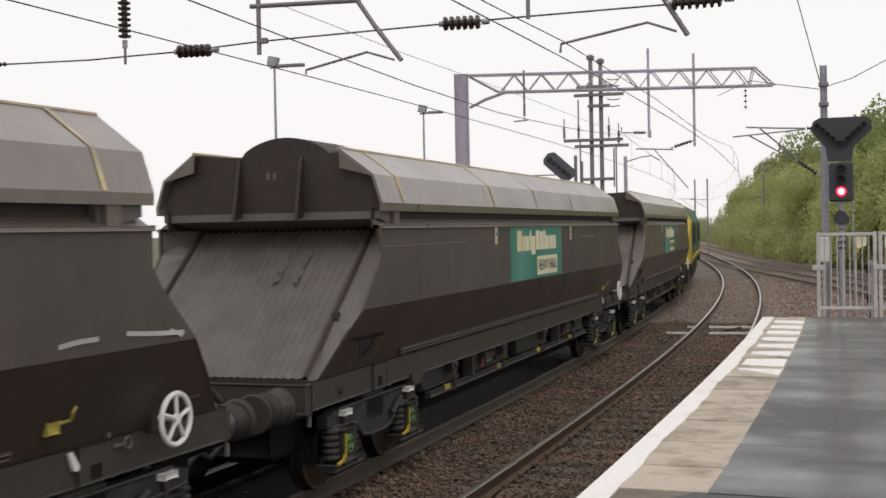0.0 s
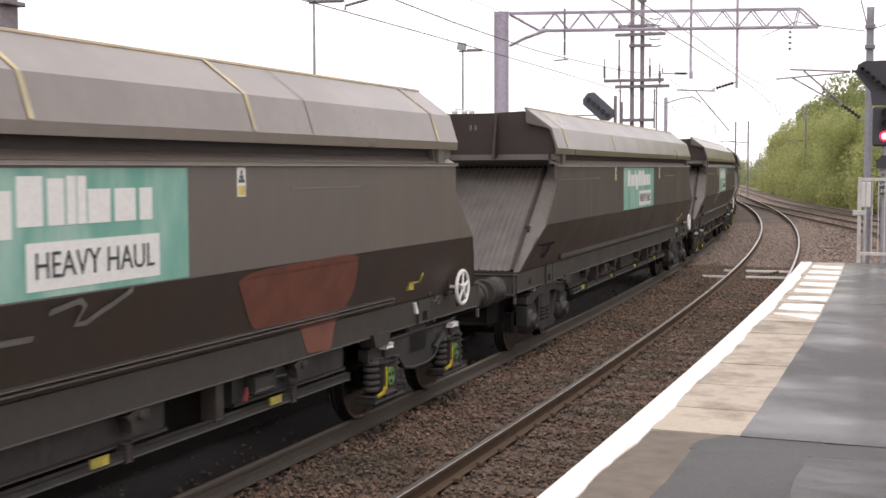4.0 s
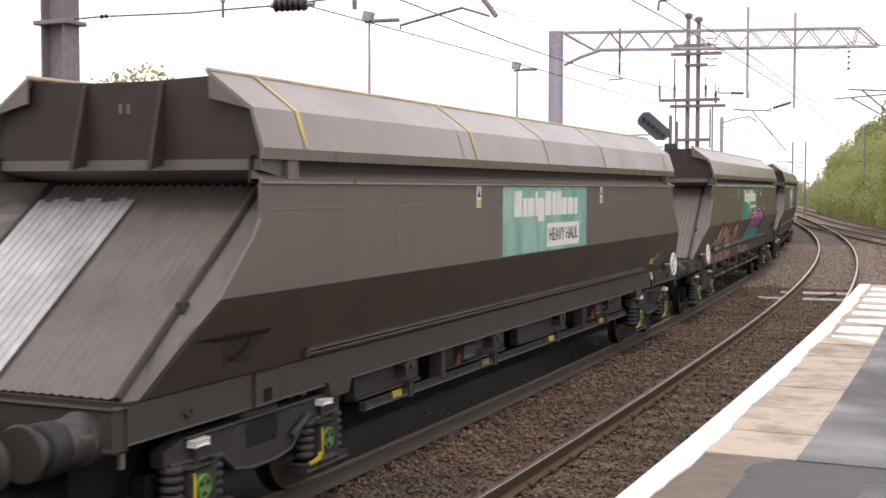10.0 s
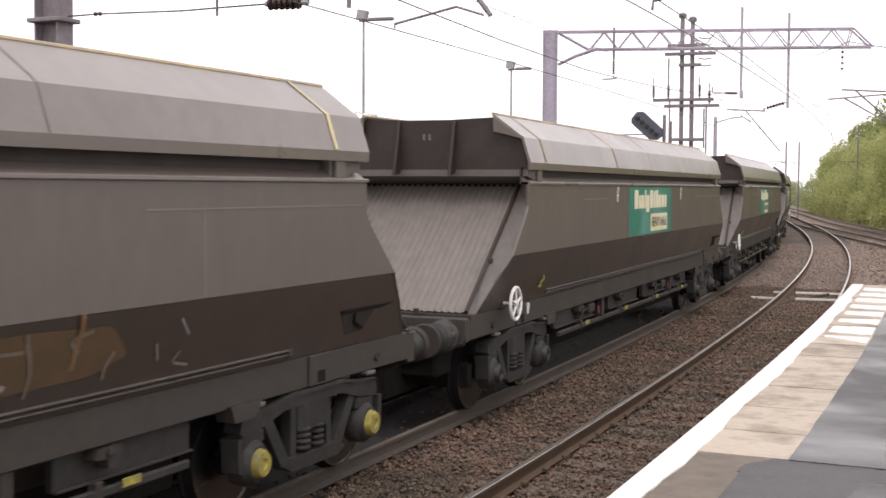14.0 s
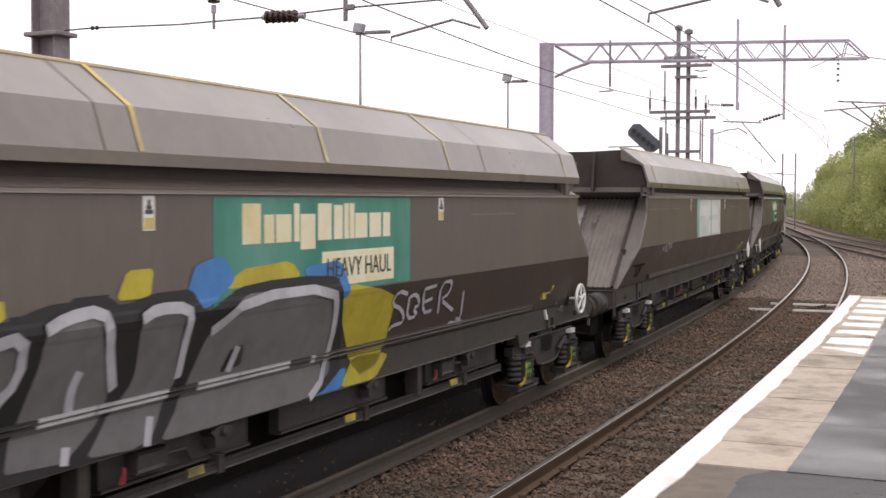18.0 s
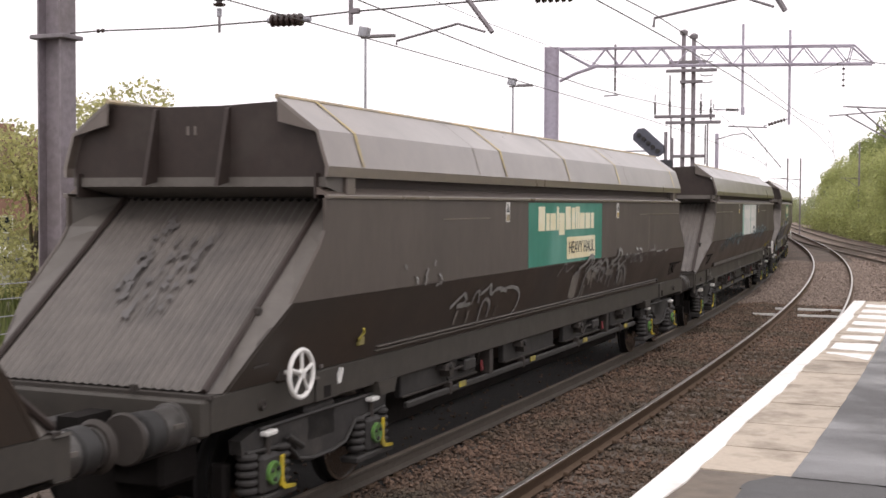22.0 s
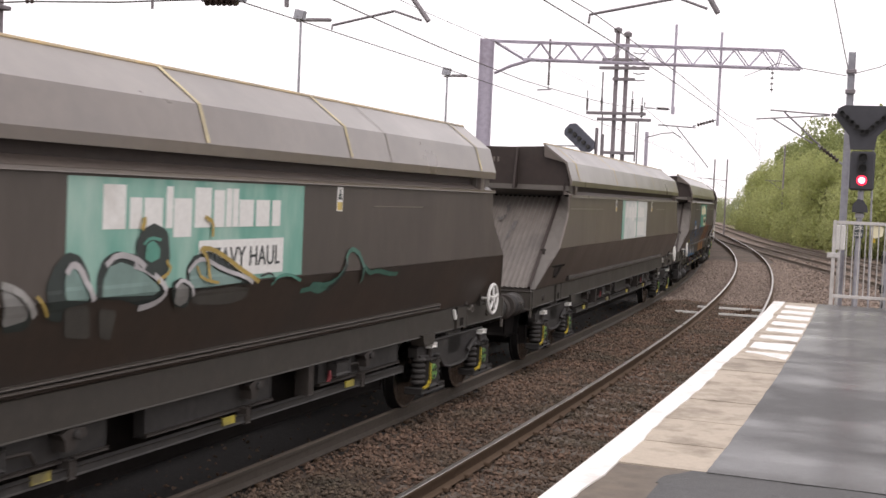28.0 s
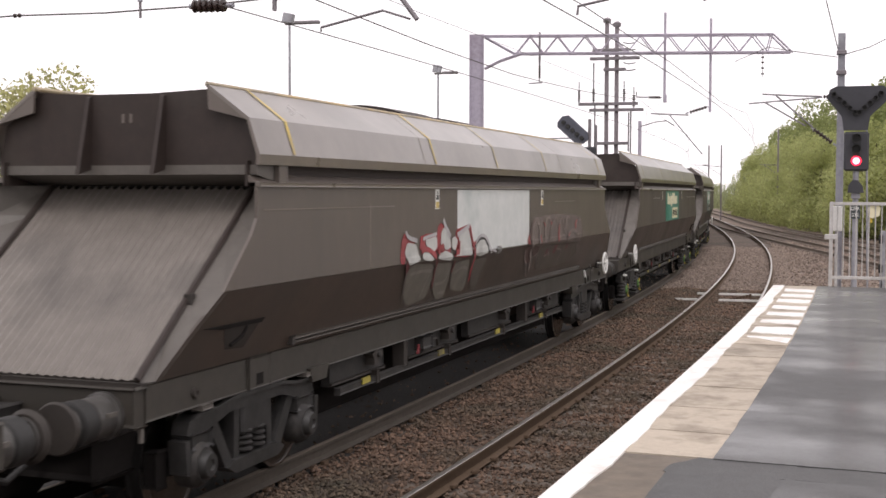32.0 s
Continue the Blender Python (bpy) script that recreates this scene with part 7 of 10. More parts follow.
        line(w, flip, [(-0.48, 1.77), (-0.51, 1.86), (-0.28, 1.63)], 0.03, AZURE_DIM, 1)
        line(w, flip, [(-6.12, 1.94), (-5.97, 1.64)], 0.045, AZURE_DIM, 1)
        line(w, flip, [(-6.06, 1.84), (-5.83, 1.8), (-5.67, 1.91), (-5.64, 1.99)], 0.045, AZURE_DIM, 1)
        line(w, flip, [(-5.88, 1.76), (-5.79, 1.78), (-5.57, 1.56)], 0.045, AZURE_DIM, 1)
        line(w, flip, [(-5.79, 1.39), (-5.81, 1.51)], 0.045, AZURE_DIM, 1)
        line(w, flip, [(-5.68, 1.41), (-5.7, 1.52)], 0.045, AZURE_DIM, 1)
        line(w, flip, [(-6.1, 1.31), (-6.01, 1.32), (-5.99, 1.49), (-5.93, 1.37)], 0.045, AZURE_DIM, 1)
        line(w, flip, [(-5.89, 1.25), (-5.86, 1.17)], 0.045, AZURE_DIM, 1)
        line(w, flip, [(-5.76, 1.19), (-5.74, 1.15)], 0.045, AZURE_DIM, 1)
    elif k == 16:
        area(w, flip, [(-2.0, 1.81), (-2.05, 2.03), (-1.97, 2.17), (-1.84, 2.26), (-1.7, 2.23), (-1.61, 2.12), (-1.53, 1.92), (-1.6, 1.88), (-1.84, 1.88), (-1.8, 1.77)], INK_GREEN, 1)
        area(w, flip, [(-1.86, 1.93), (-1.86, 2.09), (-1.81, 2.17), (-1.73, 2.18), (-1.63, 2.04), (-1.58, 1.91)], JADE, 3)
        line(w, flip, [(-1.85, 2.11), (-1.79, 2.18), (-1.7, 2.14), (-1.62, 2.02), (-1.56, 1.91)], 0.05, PALE_GREY, 4)
        area(w, flip, [(-1.51, 1.9), (-1.51, 2.08), (-1.45, 2.19), (-1.32, 2.25), (-1.05, 2.22), (-0.88, 2.12), (-0.67, 1.97), (-0.65, 1.86), (-0.89, 1.81), (-1.22, 1.9)], INK_GREEN, 1)
        area(w, flip, [(-1.46, 1.91), (-1.44, 2.05), (-1.37, 2.15), (-1.22, 2.17), (-0.97, 2.09), (-0.74, 1.96), (-0.77, 1.9), (-1.12, 1.91)], JADE, 3)
        line(w, flip, [(-1.42, 2.15), (-1.29, 2.23), (-1.06, 2.19), (-0.94, 2.12)], 0.045, PALE_GREY, 4)
        line(w, flip, [(-1.08, 2.14), (-0.88, 2.09), (-0.68, 1.96), (-0.68, 1.88), (-0.8, 1.83), (-0.96, 1.81)], 0.05, PALE_GREY, 4)
        area(w, flip, [(-1.04, 2.14), (-1.07, 2.3), (-1.0, 2.4), (-0.83, 2.45), (-0.66, 2.38), (-0.62, 2.18), (-0.67, 1.99), (-0.82, 2.04)], INK_GREEN, 5)
        area(w, flip, [(-0.96, 2.18), (-0.94, 2.3), (-0.85, 2.32), (-0.76, 2.25), (-0.78, 2.17), (-0.89, 2.15)], GREEN_HI, 7)
        line(w, flip, [(-0.98, 2.29), (-0.9, 2.34), (-0.76, 2.32)], 0.025, GREEN_HI, 7)
        line(w, flip, [(-1.01, 2.4), (-0.98, 2.45), (-0.99, 2.49)], 0.05, GOLD, 7)
        line(w, flip, [(-0.8, 2.0), (-0.6, 2.08), (-0.68, 2.16)], 0.03, GOLD, 7)
        line(w, flip, [(-2.16, 1.98), (-2.09, 1.92), (-2.0, 1.83)], 0.025, GOLD, 2)
        area(w, flip, [(-0.58, 1.9), (-0.58, 2.0), (-0.45, 2.02), (-0.32, 1.97), (-0.25, 1.84), (-0.29, 1.76), (-0.46, 1.78)], INK_GREEN, 5)
        area(w, flip, [(-0.49, 1.81), (-0.55, 1.96), (-0.45, 1.98), (-0.35, 1.93), (-0.3, 1.82), (-0.38, 1.78)], SMOKE, 7)
        line(w, flip, [(-0.57, 1.95), (-0.48, 2.01), (-0.35, 1.96), (-0.27, 1.86)], 0.03, PALE_GREY, 8)
        area(w, flip, [(-0.36, 1.88), (-0.38, 2.09), (-0.25, 2.2), (-0.02, 2.21), (0.42, 2.04), (0.7, 1.93), (0.65, 1.9), (0.25, 1.93), (-0.18, 1.91)], INK_GREEN, 1)
        area(w, flip, [(-0.33, 1.92), (-0.33, 2.07), (-0.23, 2.15), (-0.1, 2.15), (0.06, 2.05), (0.53, 1.93), (0.12, 1.92)], JADE, 3)
        line(w, flip, [(-0.36, 2.06), (-0.23, 2.15), (-0.1, 2.15), (0.15, 2.06), (0.5, 1.98), (0.65, 1.92)], 0.035, PALE_GREY, 5)
        line(w, flip, [(-0.16, 2.24), (-0.02, 2.23), (0.16, 2.17), (0.42, 2.06), (0.75, 1.92)], 0.04, GOLD, 6)
        line(w, flip, [(-0.19, 2.24), (-0.12, 2.19), (-0.06, 2.1), (-0.07, 1.96)], 0.04, GOLD, 6)
        line(w, flip, [(-0.24, 2.1), (-0.17, 1.99), (0.07, 1.95)], 0.025, GOLD, 6)
        line(w, flip, [(-0.14, 2.49), (-0.02, 2.45), (-0.02, 2.33)], 0.035, GOLD, 6)
        area(w, flip, [(-0.19, 1.78), (-0.25, 1.9), (0.45, 1.9), (0.67, 1.89), (0.67, 1.78), (0.38, 1.74)], DINGY, 1)
        area(w, flip, [(-1.72, 1.65), (-1.83, 1.88), (-1.57, 1.88), (-1.42, 1.62)], DINGY, 1)
        area(w, flip, [(-1.3, 1.61), (-1.44, 1.84), (-1.22, 1.83), (-1.15, 1.58)], DINGY, 1)
        area(w, flip, [(-2.48, 2.09), (-2.35, 2.05), (-2.22, 1.96), (-2.14, 1.84), (-2.15, 1.75), (-2.39, 1.75)], INK_GREEN, 1)
        area(w, flip, [(-2.48, 2.04), (-2.36, 2.02), (-2.25, 1.93), (-2.18, 1.84), (-2.22, 1.8), (-2.41, 1.79)], SMOKE, 3)
        line(w, flip, [(-2.48, 2.07), (-2.34, 2.03), (-2.22, 1.93), (-2.14, 1.84)], 0.05, CHALK, 4)
        line(w, flip, [(1.01, 1.88), (1.07, 1.95), (1.29, 1.97), (1.56, 1.89)], 0.03, GREEN_HI, 5)
        line(w, flip, [(0.77, 1.97), (0.97, 2.0), (1.03, 1.9)], 0.02, INK_GREEN, 5)
        line(w, flip, [(1.69, 1.78), (2.03, 1.8), (2.32, 1.83), (2.53, 1.96), (2.6, 2.12), (2.73, 2.16), (2.93, 2.08), (2.99, 1.92), (3.04, 1.79)], 0.05, GREEN_DIM, 1)
        line(w, flip, [(2.26, 1.75), (2.47, 1.88), (2.58, 2.05)], 0.06, INK_GREEN, 2)
        line(w, flip, [(2.97, 1.98), (3.16, 1.88), (3.35, 1.91), (3.72, 1.85), (3.97, 1.84)], 0.05, GREEN_DIM, 1)
        area(w, flip, [(1.87, 1.77), (1.86, 1.86), (2.17, 1.85), (2.29, 1.78), (2.15, 1.72)], GREEN_DIM, 1)
    elif k == 18:
        area(w, flip, [(-3.87, 1.95), (-3.82, 2.2), (-3.7, 2.3), (-3.63, 2.23), (-3.35, 2.19), (-3.33, 2.15), (-3.63, 2.13), (-3.75, 1.91)], CRIMSON, 0)
        area(w, flip, [(-3.74, 2.05), (-3.67, 2.17), (-3.38, 2.15), (-3.3, 2.02), (-3.21, 1.94), (-3.44, 1.92), (-3.58, 1.9)], WHITISH, 3)
        line(w, flip, [(-3.72, 2.3), (-3.63, 2.22), (-3.35, 2.18)], 0.05, PALE_GREY, 4)
        area(w, flip, [(-3.24, 2.05), (-3.21, 2.24), (-3.04, 2.25), (-2.68, 2.25), (-2.66, 2.07), (-2.7, 1.94), (-2.92, 1.99), (-3.11, 2.05)], CRIMSON, 0)
        area(w, flip, [(-3.06, 2.2), (-2.66, 2.21), (-2.64, 2.07), (-2.78, 2.02), (-3.04, 2.11)], WHITISH, 3)
        area(w, flip, [(-3.17, 1.95), (-3.14, 2.03), (-2.93, 2.03), (-2.74, 1.93), (-2.86, 1.91)], WHITISH, 3)
        line(w, flip, [(-3.15, 2.19), (-3.04, 2.21), (-2.68, 2.24)], 0.04, PALE_GREY, 4)
        line(w, flip, [(-3.21, 2.04), (-3.08, 2.08), (-2.87, 2.04), (-2.72, 1.95)], 0.06, CRIMSON, 5)
        area(w, flip, [(-2.66, 2.0), (-2.62, 2.31), (-2.52, 2.37), (-2.39, 2.35), (-2.18, 2.19), (-2.09, 2.09), (-2.16, 1.94)], CRIMSON, 0)
        area(w, flip, [(-2.52, 2.09), (-2.5, 2.26), (-2.39, 2.32), (-2.16, 2.16), (-2.12, 2.05), (-2.31, 2.02)], WHITISH, 3)
        area(w, flip, [(-2.61, 1.92), (-2.58, 2.0), (-2.31, 2.02), (-2.07, 1.96), (-2.04, 1.88)], WHITISH, 3)
        line(w, flip, [(-2.43, 2.41), (-2.37, 2.33), (-2.16, 2.19)], 0.06, PALE_GREY, 4)
        line(w, flip, [(-2.64, 1.98), (-2.56, 2.06), (-2.41, 2.1), (-2.48, 2.01)], 0.055, CRIMSON, 5)
        area(w, flip, [(-2.1, 2.04), (-2.1, 2.16), (-1.96, 2.19), (-1.86, 2.12), (-1.96, 2.0)], WHITISH, 3)
        area(w, flip, [(-2.02, 1.92), (-1.89, 1.98), (-1.94, 2.26), (-1.82, 2.28), (-1.37, 2.33), (-1.29, 2.15), (-1.18, 1.92), (-1.44, 1.89)], CRIMSON, 0)
        area(w, flip, [(-1.82, 2.22), (-1.42, 2.27), (-1.29, 2.04), (-1.25, 1.91), (-1.64, 1.92), (-1.98, 1.92), (-1.8, 1.99)], WHITISH, 3)
        line(w, flip, [(-1.89, 2.2), (-1.61, 2.26), (-1.39, 2.31)], 0.06, PALE_GREY, 4)
        line(w, flip, [(-1.98, 1.98), (-1.82, 1.98), (-1.82, 2.12)], 0.06, CRIMSON, 5)
        line(w, flip, [(-1.39, 2.31), (-1.29, 2.13), (-1.13, 1.81), (-1.04, 1.55)], 0.055, CRIMSON, 5)
        area(w, flip, [(-1.23, 1.91), (-1.17, 2.06), (-0.96, 2.15), (-0.72, 2.15), (-0.52, 2.03), (-0.47, 1.9), (-0.78, 1.88)], INK_GREY, 0)
        area(w, flip, [(-1.14, 1.89), (-1.09, 2.03), (-0.93, 2.1), (-0.72, 2.1), (-0.58, 2.0), (-0.55, 1.9), (-0.84, 1.88)], WHITISH, 3)
        line(w, flip, [(-1.14, 2.05), (-0.96, 2.16), (-0.74, 2.16), (-0.55, 2.06), (-0.44, 1.9)], 0.045, PALE_GREY, 4)
        line(w, flip, [(-1.27, 2.03), (-1.14, 2.08)], 0.05, CRIMSON, 5)
        area(w, flip, [(-3.47, 1.56), (-3.57, 1.81), (-3.46, 1.91), (-2.75, 1.89), (-2.58, 1.72), (-2.58, 1.46), (-2.76, 1.42), (-3.2, 1.4)], DRAB, 1)
        area(w, flip, [(-2.4, 1.5), (-2.63, 1.88), (-1.99, 1.87), (-1.91, 1.65), (-1.86, 1.41), (-2.12, 1.38)], DRAB, 1)
        area(w, flip, [(-1.71, 1.47), (-1.95, 1.84), (-1.27, 1.86), (-1.09, 1.58), (-1.14, 1.41)], DRAB, 1)
        area(w, flip, [(-0.83, 1.44), (-1.11, 1.85), (-0.53, 1.87), (-0.49, 1.64), (-0.56, 1.41)], DRAB_DK, 1)
        line(w, flip, [(-3.58, 1.85), (-3.51, 1.64), (-3.43, 1.47)], 0.05, DRAB_DK, 2)
        line(w, flip, [(-2.68, 1.92), (-2.55, 1.69), (-2.49, 1.56)], 0.05, MAROON, 3)
        line(w, flip, [(-1.96, 1.87), (-1.9, 1.71)], 0.05, MAROON, 3)
        line(w, flip, [(-3.72, 1.95), (-3.57, 1.81)], 0.07, MAROON, 3)
        line(w, flip, [(-3.43, 1.79), (-3.08, 1.81), (-2.74, 1.79)], 0.04, DRAB_HI, 3)
        line(w, flip, [(-2.42, 1.6), (-2.05, 1.6), (-2.05, 1.77)], 0.04, DRAB_HI, 3)
        line(w, flip, [(-1.78, 1.7), (-1.54, 1.77), (-1.25, 1.73)], 0.04, DRAB_HI, 3)
        line(w, flip, [(-2.83, 1.47), (-2.79, 1.64), (-2.71, 1.83)], 0.035, DRAB_HI, 3)
        line(w, flip, [(-2.18, 1.47), (-1.94, 1.47)], 0.04, DRAB_HI, 3)
        line(w, flip, [(-0.4, 1.92), (-0.34, 1.95), (-0.21, 1.9)], 0.04, PALE_GREY, 4)
        line(w, flip, [(-0.19, 1.96), (0.01, 1.96), (0.04, 1.9), (-0.14, 1.9)], 0.05, SMOKE, 4)
        area(w, flip, [(1.5, 1.97), (1.62, 2.13), (1.76, 2.27), (1.98, 2.34), (2.3, 2.36), (2.72, 2.38), (3.42, 2.38), (4.04, 2.37), (4.84, 2.32), (5.23, 2.26), (5.28, 2.01), (5.25, 1.88), (4.24, 1.88), (3.02, 1.89), (2.16, 1.91), (1.73, 1.91)], GHOST, 0)
        area(w, flip, [(1.46, 1.9), (1.73, 1.91), (1.91, 1.9), (2.01, 1.7), (1.98, 1.62), (1.79, 1.63), (1.6, 1.7), (1.49, 1.8)], MAROON_DIM, 0)
        area(w, flip, [(2.02, 1.72), (1.98, 1.9), (2.31, 1.88), (2.3, 1.75)], MAROON_DIM, 0)
        area(w, flip, [(2.5, 1.47), (2.35, 1.87), (3.27, 1.87), (4.88, 1.86), (5.24, 1.64), (4.69, 1.48), (3.5, 1.45)], GHOST_LOW, 0)
        line(w, flip, [(1.83, 1.88), (1.77, 2.04), (1.82, 2.19), (1.97, 2.32), (2.1, 2.3), (2.21, 2.19), (2.23, 2.04), (2.21, 1.92)], 0.09, GHOST_HI, 2)
        line(w, flip, [(1.9, 1.93), (1.88, 2.11), (1.97, 2.24), (2.1, 2.25)], 0.03, GHOST_HI, 2)
        line(w, flip, [(1.72, 1.95), (1.67, 2.13), (1.74, 2.24), (1.91, 2.32)], 0.05, ROSE_DIM, 2)
        line(w, flip, [(2.33, 2.28), (2.46, 2.29), (2.57, 2.18), (2.53, 2.06)], 0.04, GHOST_HI, 2)
        line(w, flip, [(2.54, 1.94), (2.54, 2.18), (2.64, 2.31), (2.82, 2.34), (2.95, 2.25)], 0.06, GHOST_HI, 2)
        line(w, flip, [(2.84, 1.95), (2.89, 2.1), (3.01, 2.2), (3.17, 2.28)], 0.05, GHOST_HI, 2)
        line(w, flip, [(3.0, 2.02), (3.09, 2.24), (3.25, 2.34), (3.37, 2.27), (3.39, 2.09)], 0.04, GHOST_HI, 2)
        line(w, flip, [(3.53, 1.98), (3.51, 2.22), (3.63, 2.33), (3.8, 2.25), (3.82, 2.06)], 0.05, GHOST_HI, 2)
        line(w, flip, [(3.89, 2.05), (3.94, 2.24), (4.08, 2.33), (4.27, 2.3)], 0.05, GHOST_HI, 2)
        line(w, flip, [(4.11, 1.87), (4.1, 2.01), (4.32, 2.07), (4.62, 2.08), (4.83, 2.02), (4.97, 1.88), (5.03, 1.76)], 0.055, GHOST_HI, 3)
        line(w, flip, [(4.95, 2.24), (5.17, 2.26), (5.28, 2.07), (5.21, 1.86), (5.3, 1.52)], 0.04, GHOST_HI, 2)
        line(w, flip, [(4.32, 2.07), (4.62, 2.13), (4.89, 2.24), (4.97, 2.29)], 0.02, CHALK_DIM, 3)
        line(w, flip, [(2.19, 2.09), (2.21, 1.98), (2.2, 1.9)], 0.04, CHALK_DIM, 3)
        line(w, flip, [(1.46, 1.84), (1.53, 1.74), (1.69, 1.66), (1.79, 1.63)], 0.03, GHOST_HI, 2)
        line(w, flip, [(1.75, 1.83), (1.88, 1.76), (1.97, 1.71), (2.09, 1.49)], 0.07, GHOST_HI, 2)
        line(w, flip, [(2.0, 1.7), (2.29, 1.77)], 0.025, GHOST_HI, 2)
        line(w, flip, [(2.34, 1.66), (2.3, 1.79), (2.35, 1.87)], 0.05, GHOST_HI, 2)
        line(w, flip, [(1.85, 1.56), (1.98, 1.44), (2.1, 1.4)], 0.03, GHOST_HI, 2)
        line(w, flip, [(2.78, 1.7), (2.93, 1.7), (3.03, 1.76), (3.1, 1.68)], 0.04, GHOST_HI, 2)
        line(w, flip, [(3.4, 1.79), (3.7, 1.78), (3.95, 1.74), (3.86, 1.58)], 0.03, GHOST_HI, 2)
        area(w, flip, [(1.49, 1.96), (1.51, 2.05), (1.58, 2.1), (1.62, 2.02), (1.62, 1.93)], ROSE_RED, 4)
        area(w, flip, [(2.24, 1.92), (2.24, 2.06), (2.3, 2.08), (2.34, 1.99), (2.33, 1.91)], ROSE_RED, 4)
        area(w, flip, [(2.44, 2.27), (2.53, 2.26), (2.58, 2.19), (2.54, 2.18)], ROSE_RED, 4)
        area(w, flip, [(2.89, 2.23), (2.92, 2.28), (3.0, 2.25), (2.98, 2.2)], ROSE_RED, 4)
        area(w, flip, [(3.41, 1.93), (3.43, 2.17), (3.5, 2.22), (3.51, 2.03), (3.51, 1.89)], ROSE_RED, 4)
        area(w, flip, [(4.6, 2.08), (4.65, 2.23), (4.82, 2.27), (4.79, 2.17), (4.71, 2.09)], ROSE_RED, 4)
        area(w, flip, [(4.03, 1.92), (4.17, 2.01), (4.32, 2.07), (4.22, 1.98)], ROSE_RED, 4)
        area(w, flip, [(3.29, 1.71), (3.32, 1.86), (3.51, 1.88), (3.5, 1.76), (3.41, 1.7)], MAROON, 4)
        area(w, flip, [(2.79, 1.72), (2.81, 1.82), (2.96, 1.83), (2.92, 1.72)], MAROON, 4)
        area(w, flip, [(4.14, 1.74), (4.15, 1.85), (4.26, 1.86), (4.27, 1.75)], MAROON, 4)


def build_loco():
    w = thing("locomotive", "dark green diesel freight locomotive with yellow ends", "locomotive")
    part("body", Shape().prism([(-1.3, 1.2), (1.3, 1.2), (1.32, 2.9), (1.05, 3.55), (0.5, 3.85), (-0.5, 3.85), (-1.05, 3.55), (-1.32, 2.9)], -9.2, 9.2, "x"), M_LOCO, w)
    for ex in (-1, 1):
        part("cab_front", Shape().loft([[(ex * 9.2, a, b) for a, b in ((-1.3, 1.15), (1.3, 1.15), (1.32, 2.9), (1.0, 3.6), (-1.0, 3.6), (-1.32, 2.9))], [(ex * 10.3, a, b) for a, b in ((-1.2, 1.15), (1.2, 1.15), (1.2, 2.3), (0.9, 3.3), (-0.9, 3.3), (-1.2, 2.3))]]), M_YEL, w, "yellow cab end")
        part("windscreen", Shape().loft([[(ex * 10.28, a, b) for a, b in ((-0.95, 2.45), (0.95, 2.45), (0.8, 3.15), (-0.8, 3.15))], [(ex * 10.36, a, b) for a, b in ((-0.95, 2.45), (0.95, 2.45), (0.8, 3.15), (-0.8, 3.15))]]), M_GLASS_DK, w)
        part("buffer_beam", Shape().box(ex * 10.2, ex * 10.45, -1.3, 1.3, 0.85, 1.25, 0.02), M_BOGIE, w)
        for y in (-0.87, 0.87):
            part("buffer", Shape().turned([(0, 0.15), (ex * 0.4, 0.14), (ex * 0.41, 0.24), (ex * 0.46, 0.22)], (ex * 10.45, y, 1.05), "x", 16), M_BOGIE, w)
        part("bogie_frame", Shape().box(ex * 7.2 - 2.2, ex * 7.2 + 2.2, -1.15, 1.15, 0.45, 1.0, 0.04), M_BOGIE, w)
        for ax in (-1.85, 0, 1.85):
            ws = Shape().tube([(0, -0.9, 0), (0, 0.9, 0)], 0.09, 10)
            for sy in (-1, 1):
                ws.turned([(sy * 0.68, 0.2), (sy * 0.69, 0.55), (sy * 0.72, 0.53), (sy * 0.82, 0.53), (sy * 0.83, 0.3)], (0, 0, 0), "y", 26)
            part("loco_wheelset", ws, M_WHEEL, w, m=pose(ex * 7.2 + ax, 0, 0.53))
    part("fuel_tank", Shape().box(-3.2, 3.2, -1.2, 1.2, 0.4, 1.15, 0.05), M_BOGIE, w)
    for sy in (-1, 1):
        part("side_band", Shape().box(-8.9, 8.9, sy * 1.31, sy * 1.33, 1.35, 1.5), M_YEL, w)
        for x in (-6.5, -4.0, 4.0, 6.5):
            part("grille", Shape().box(x - 0.9, x + 0.9, sy * 1.3, sy * 1.335, 2.0, 2.75, 0.01), M_BOGIE, w)
    return w


loco = build_loco()


def rolling_pose(s, base, flip=False):
    """A vehicle whose two bogie centres stand on the train's track."""
    a, b = on(s + base, -SEP), on(s - base, -SEP)
    c, d = (a + b) / 2, a - b
    return pose(c.x, c.y, 0, 0, 0, math.degrees(math.atan2(d.y, d.x)) + (180 if flip else 0))


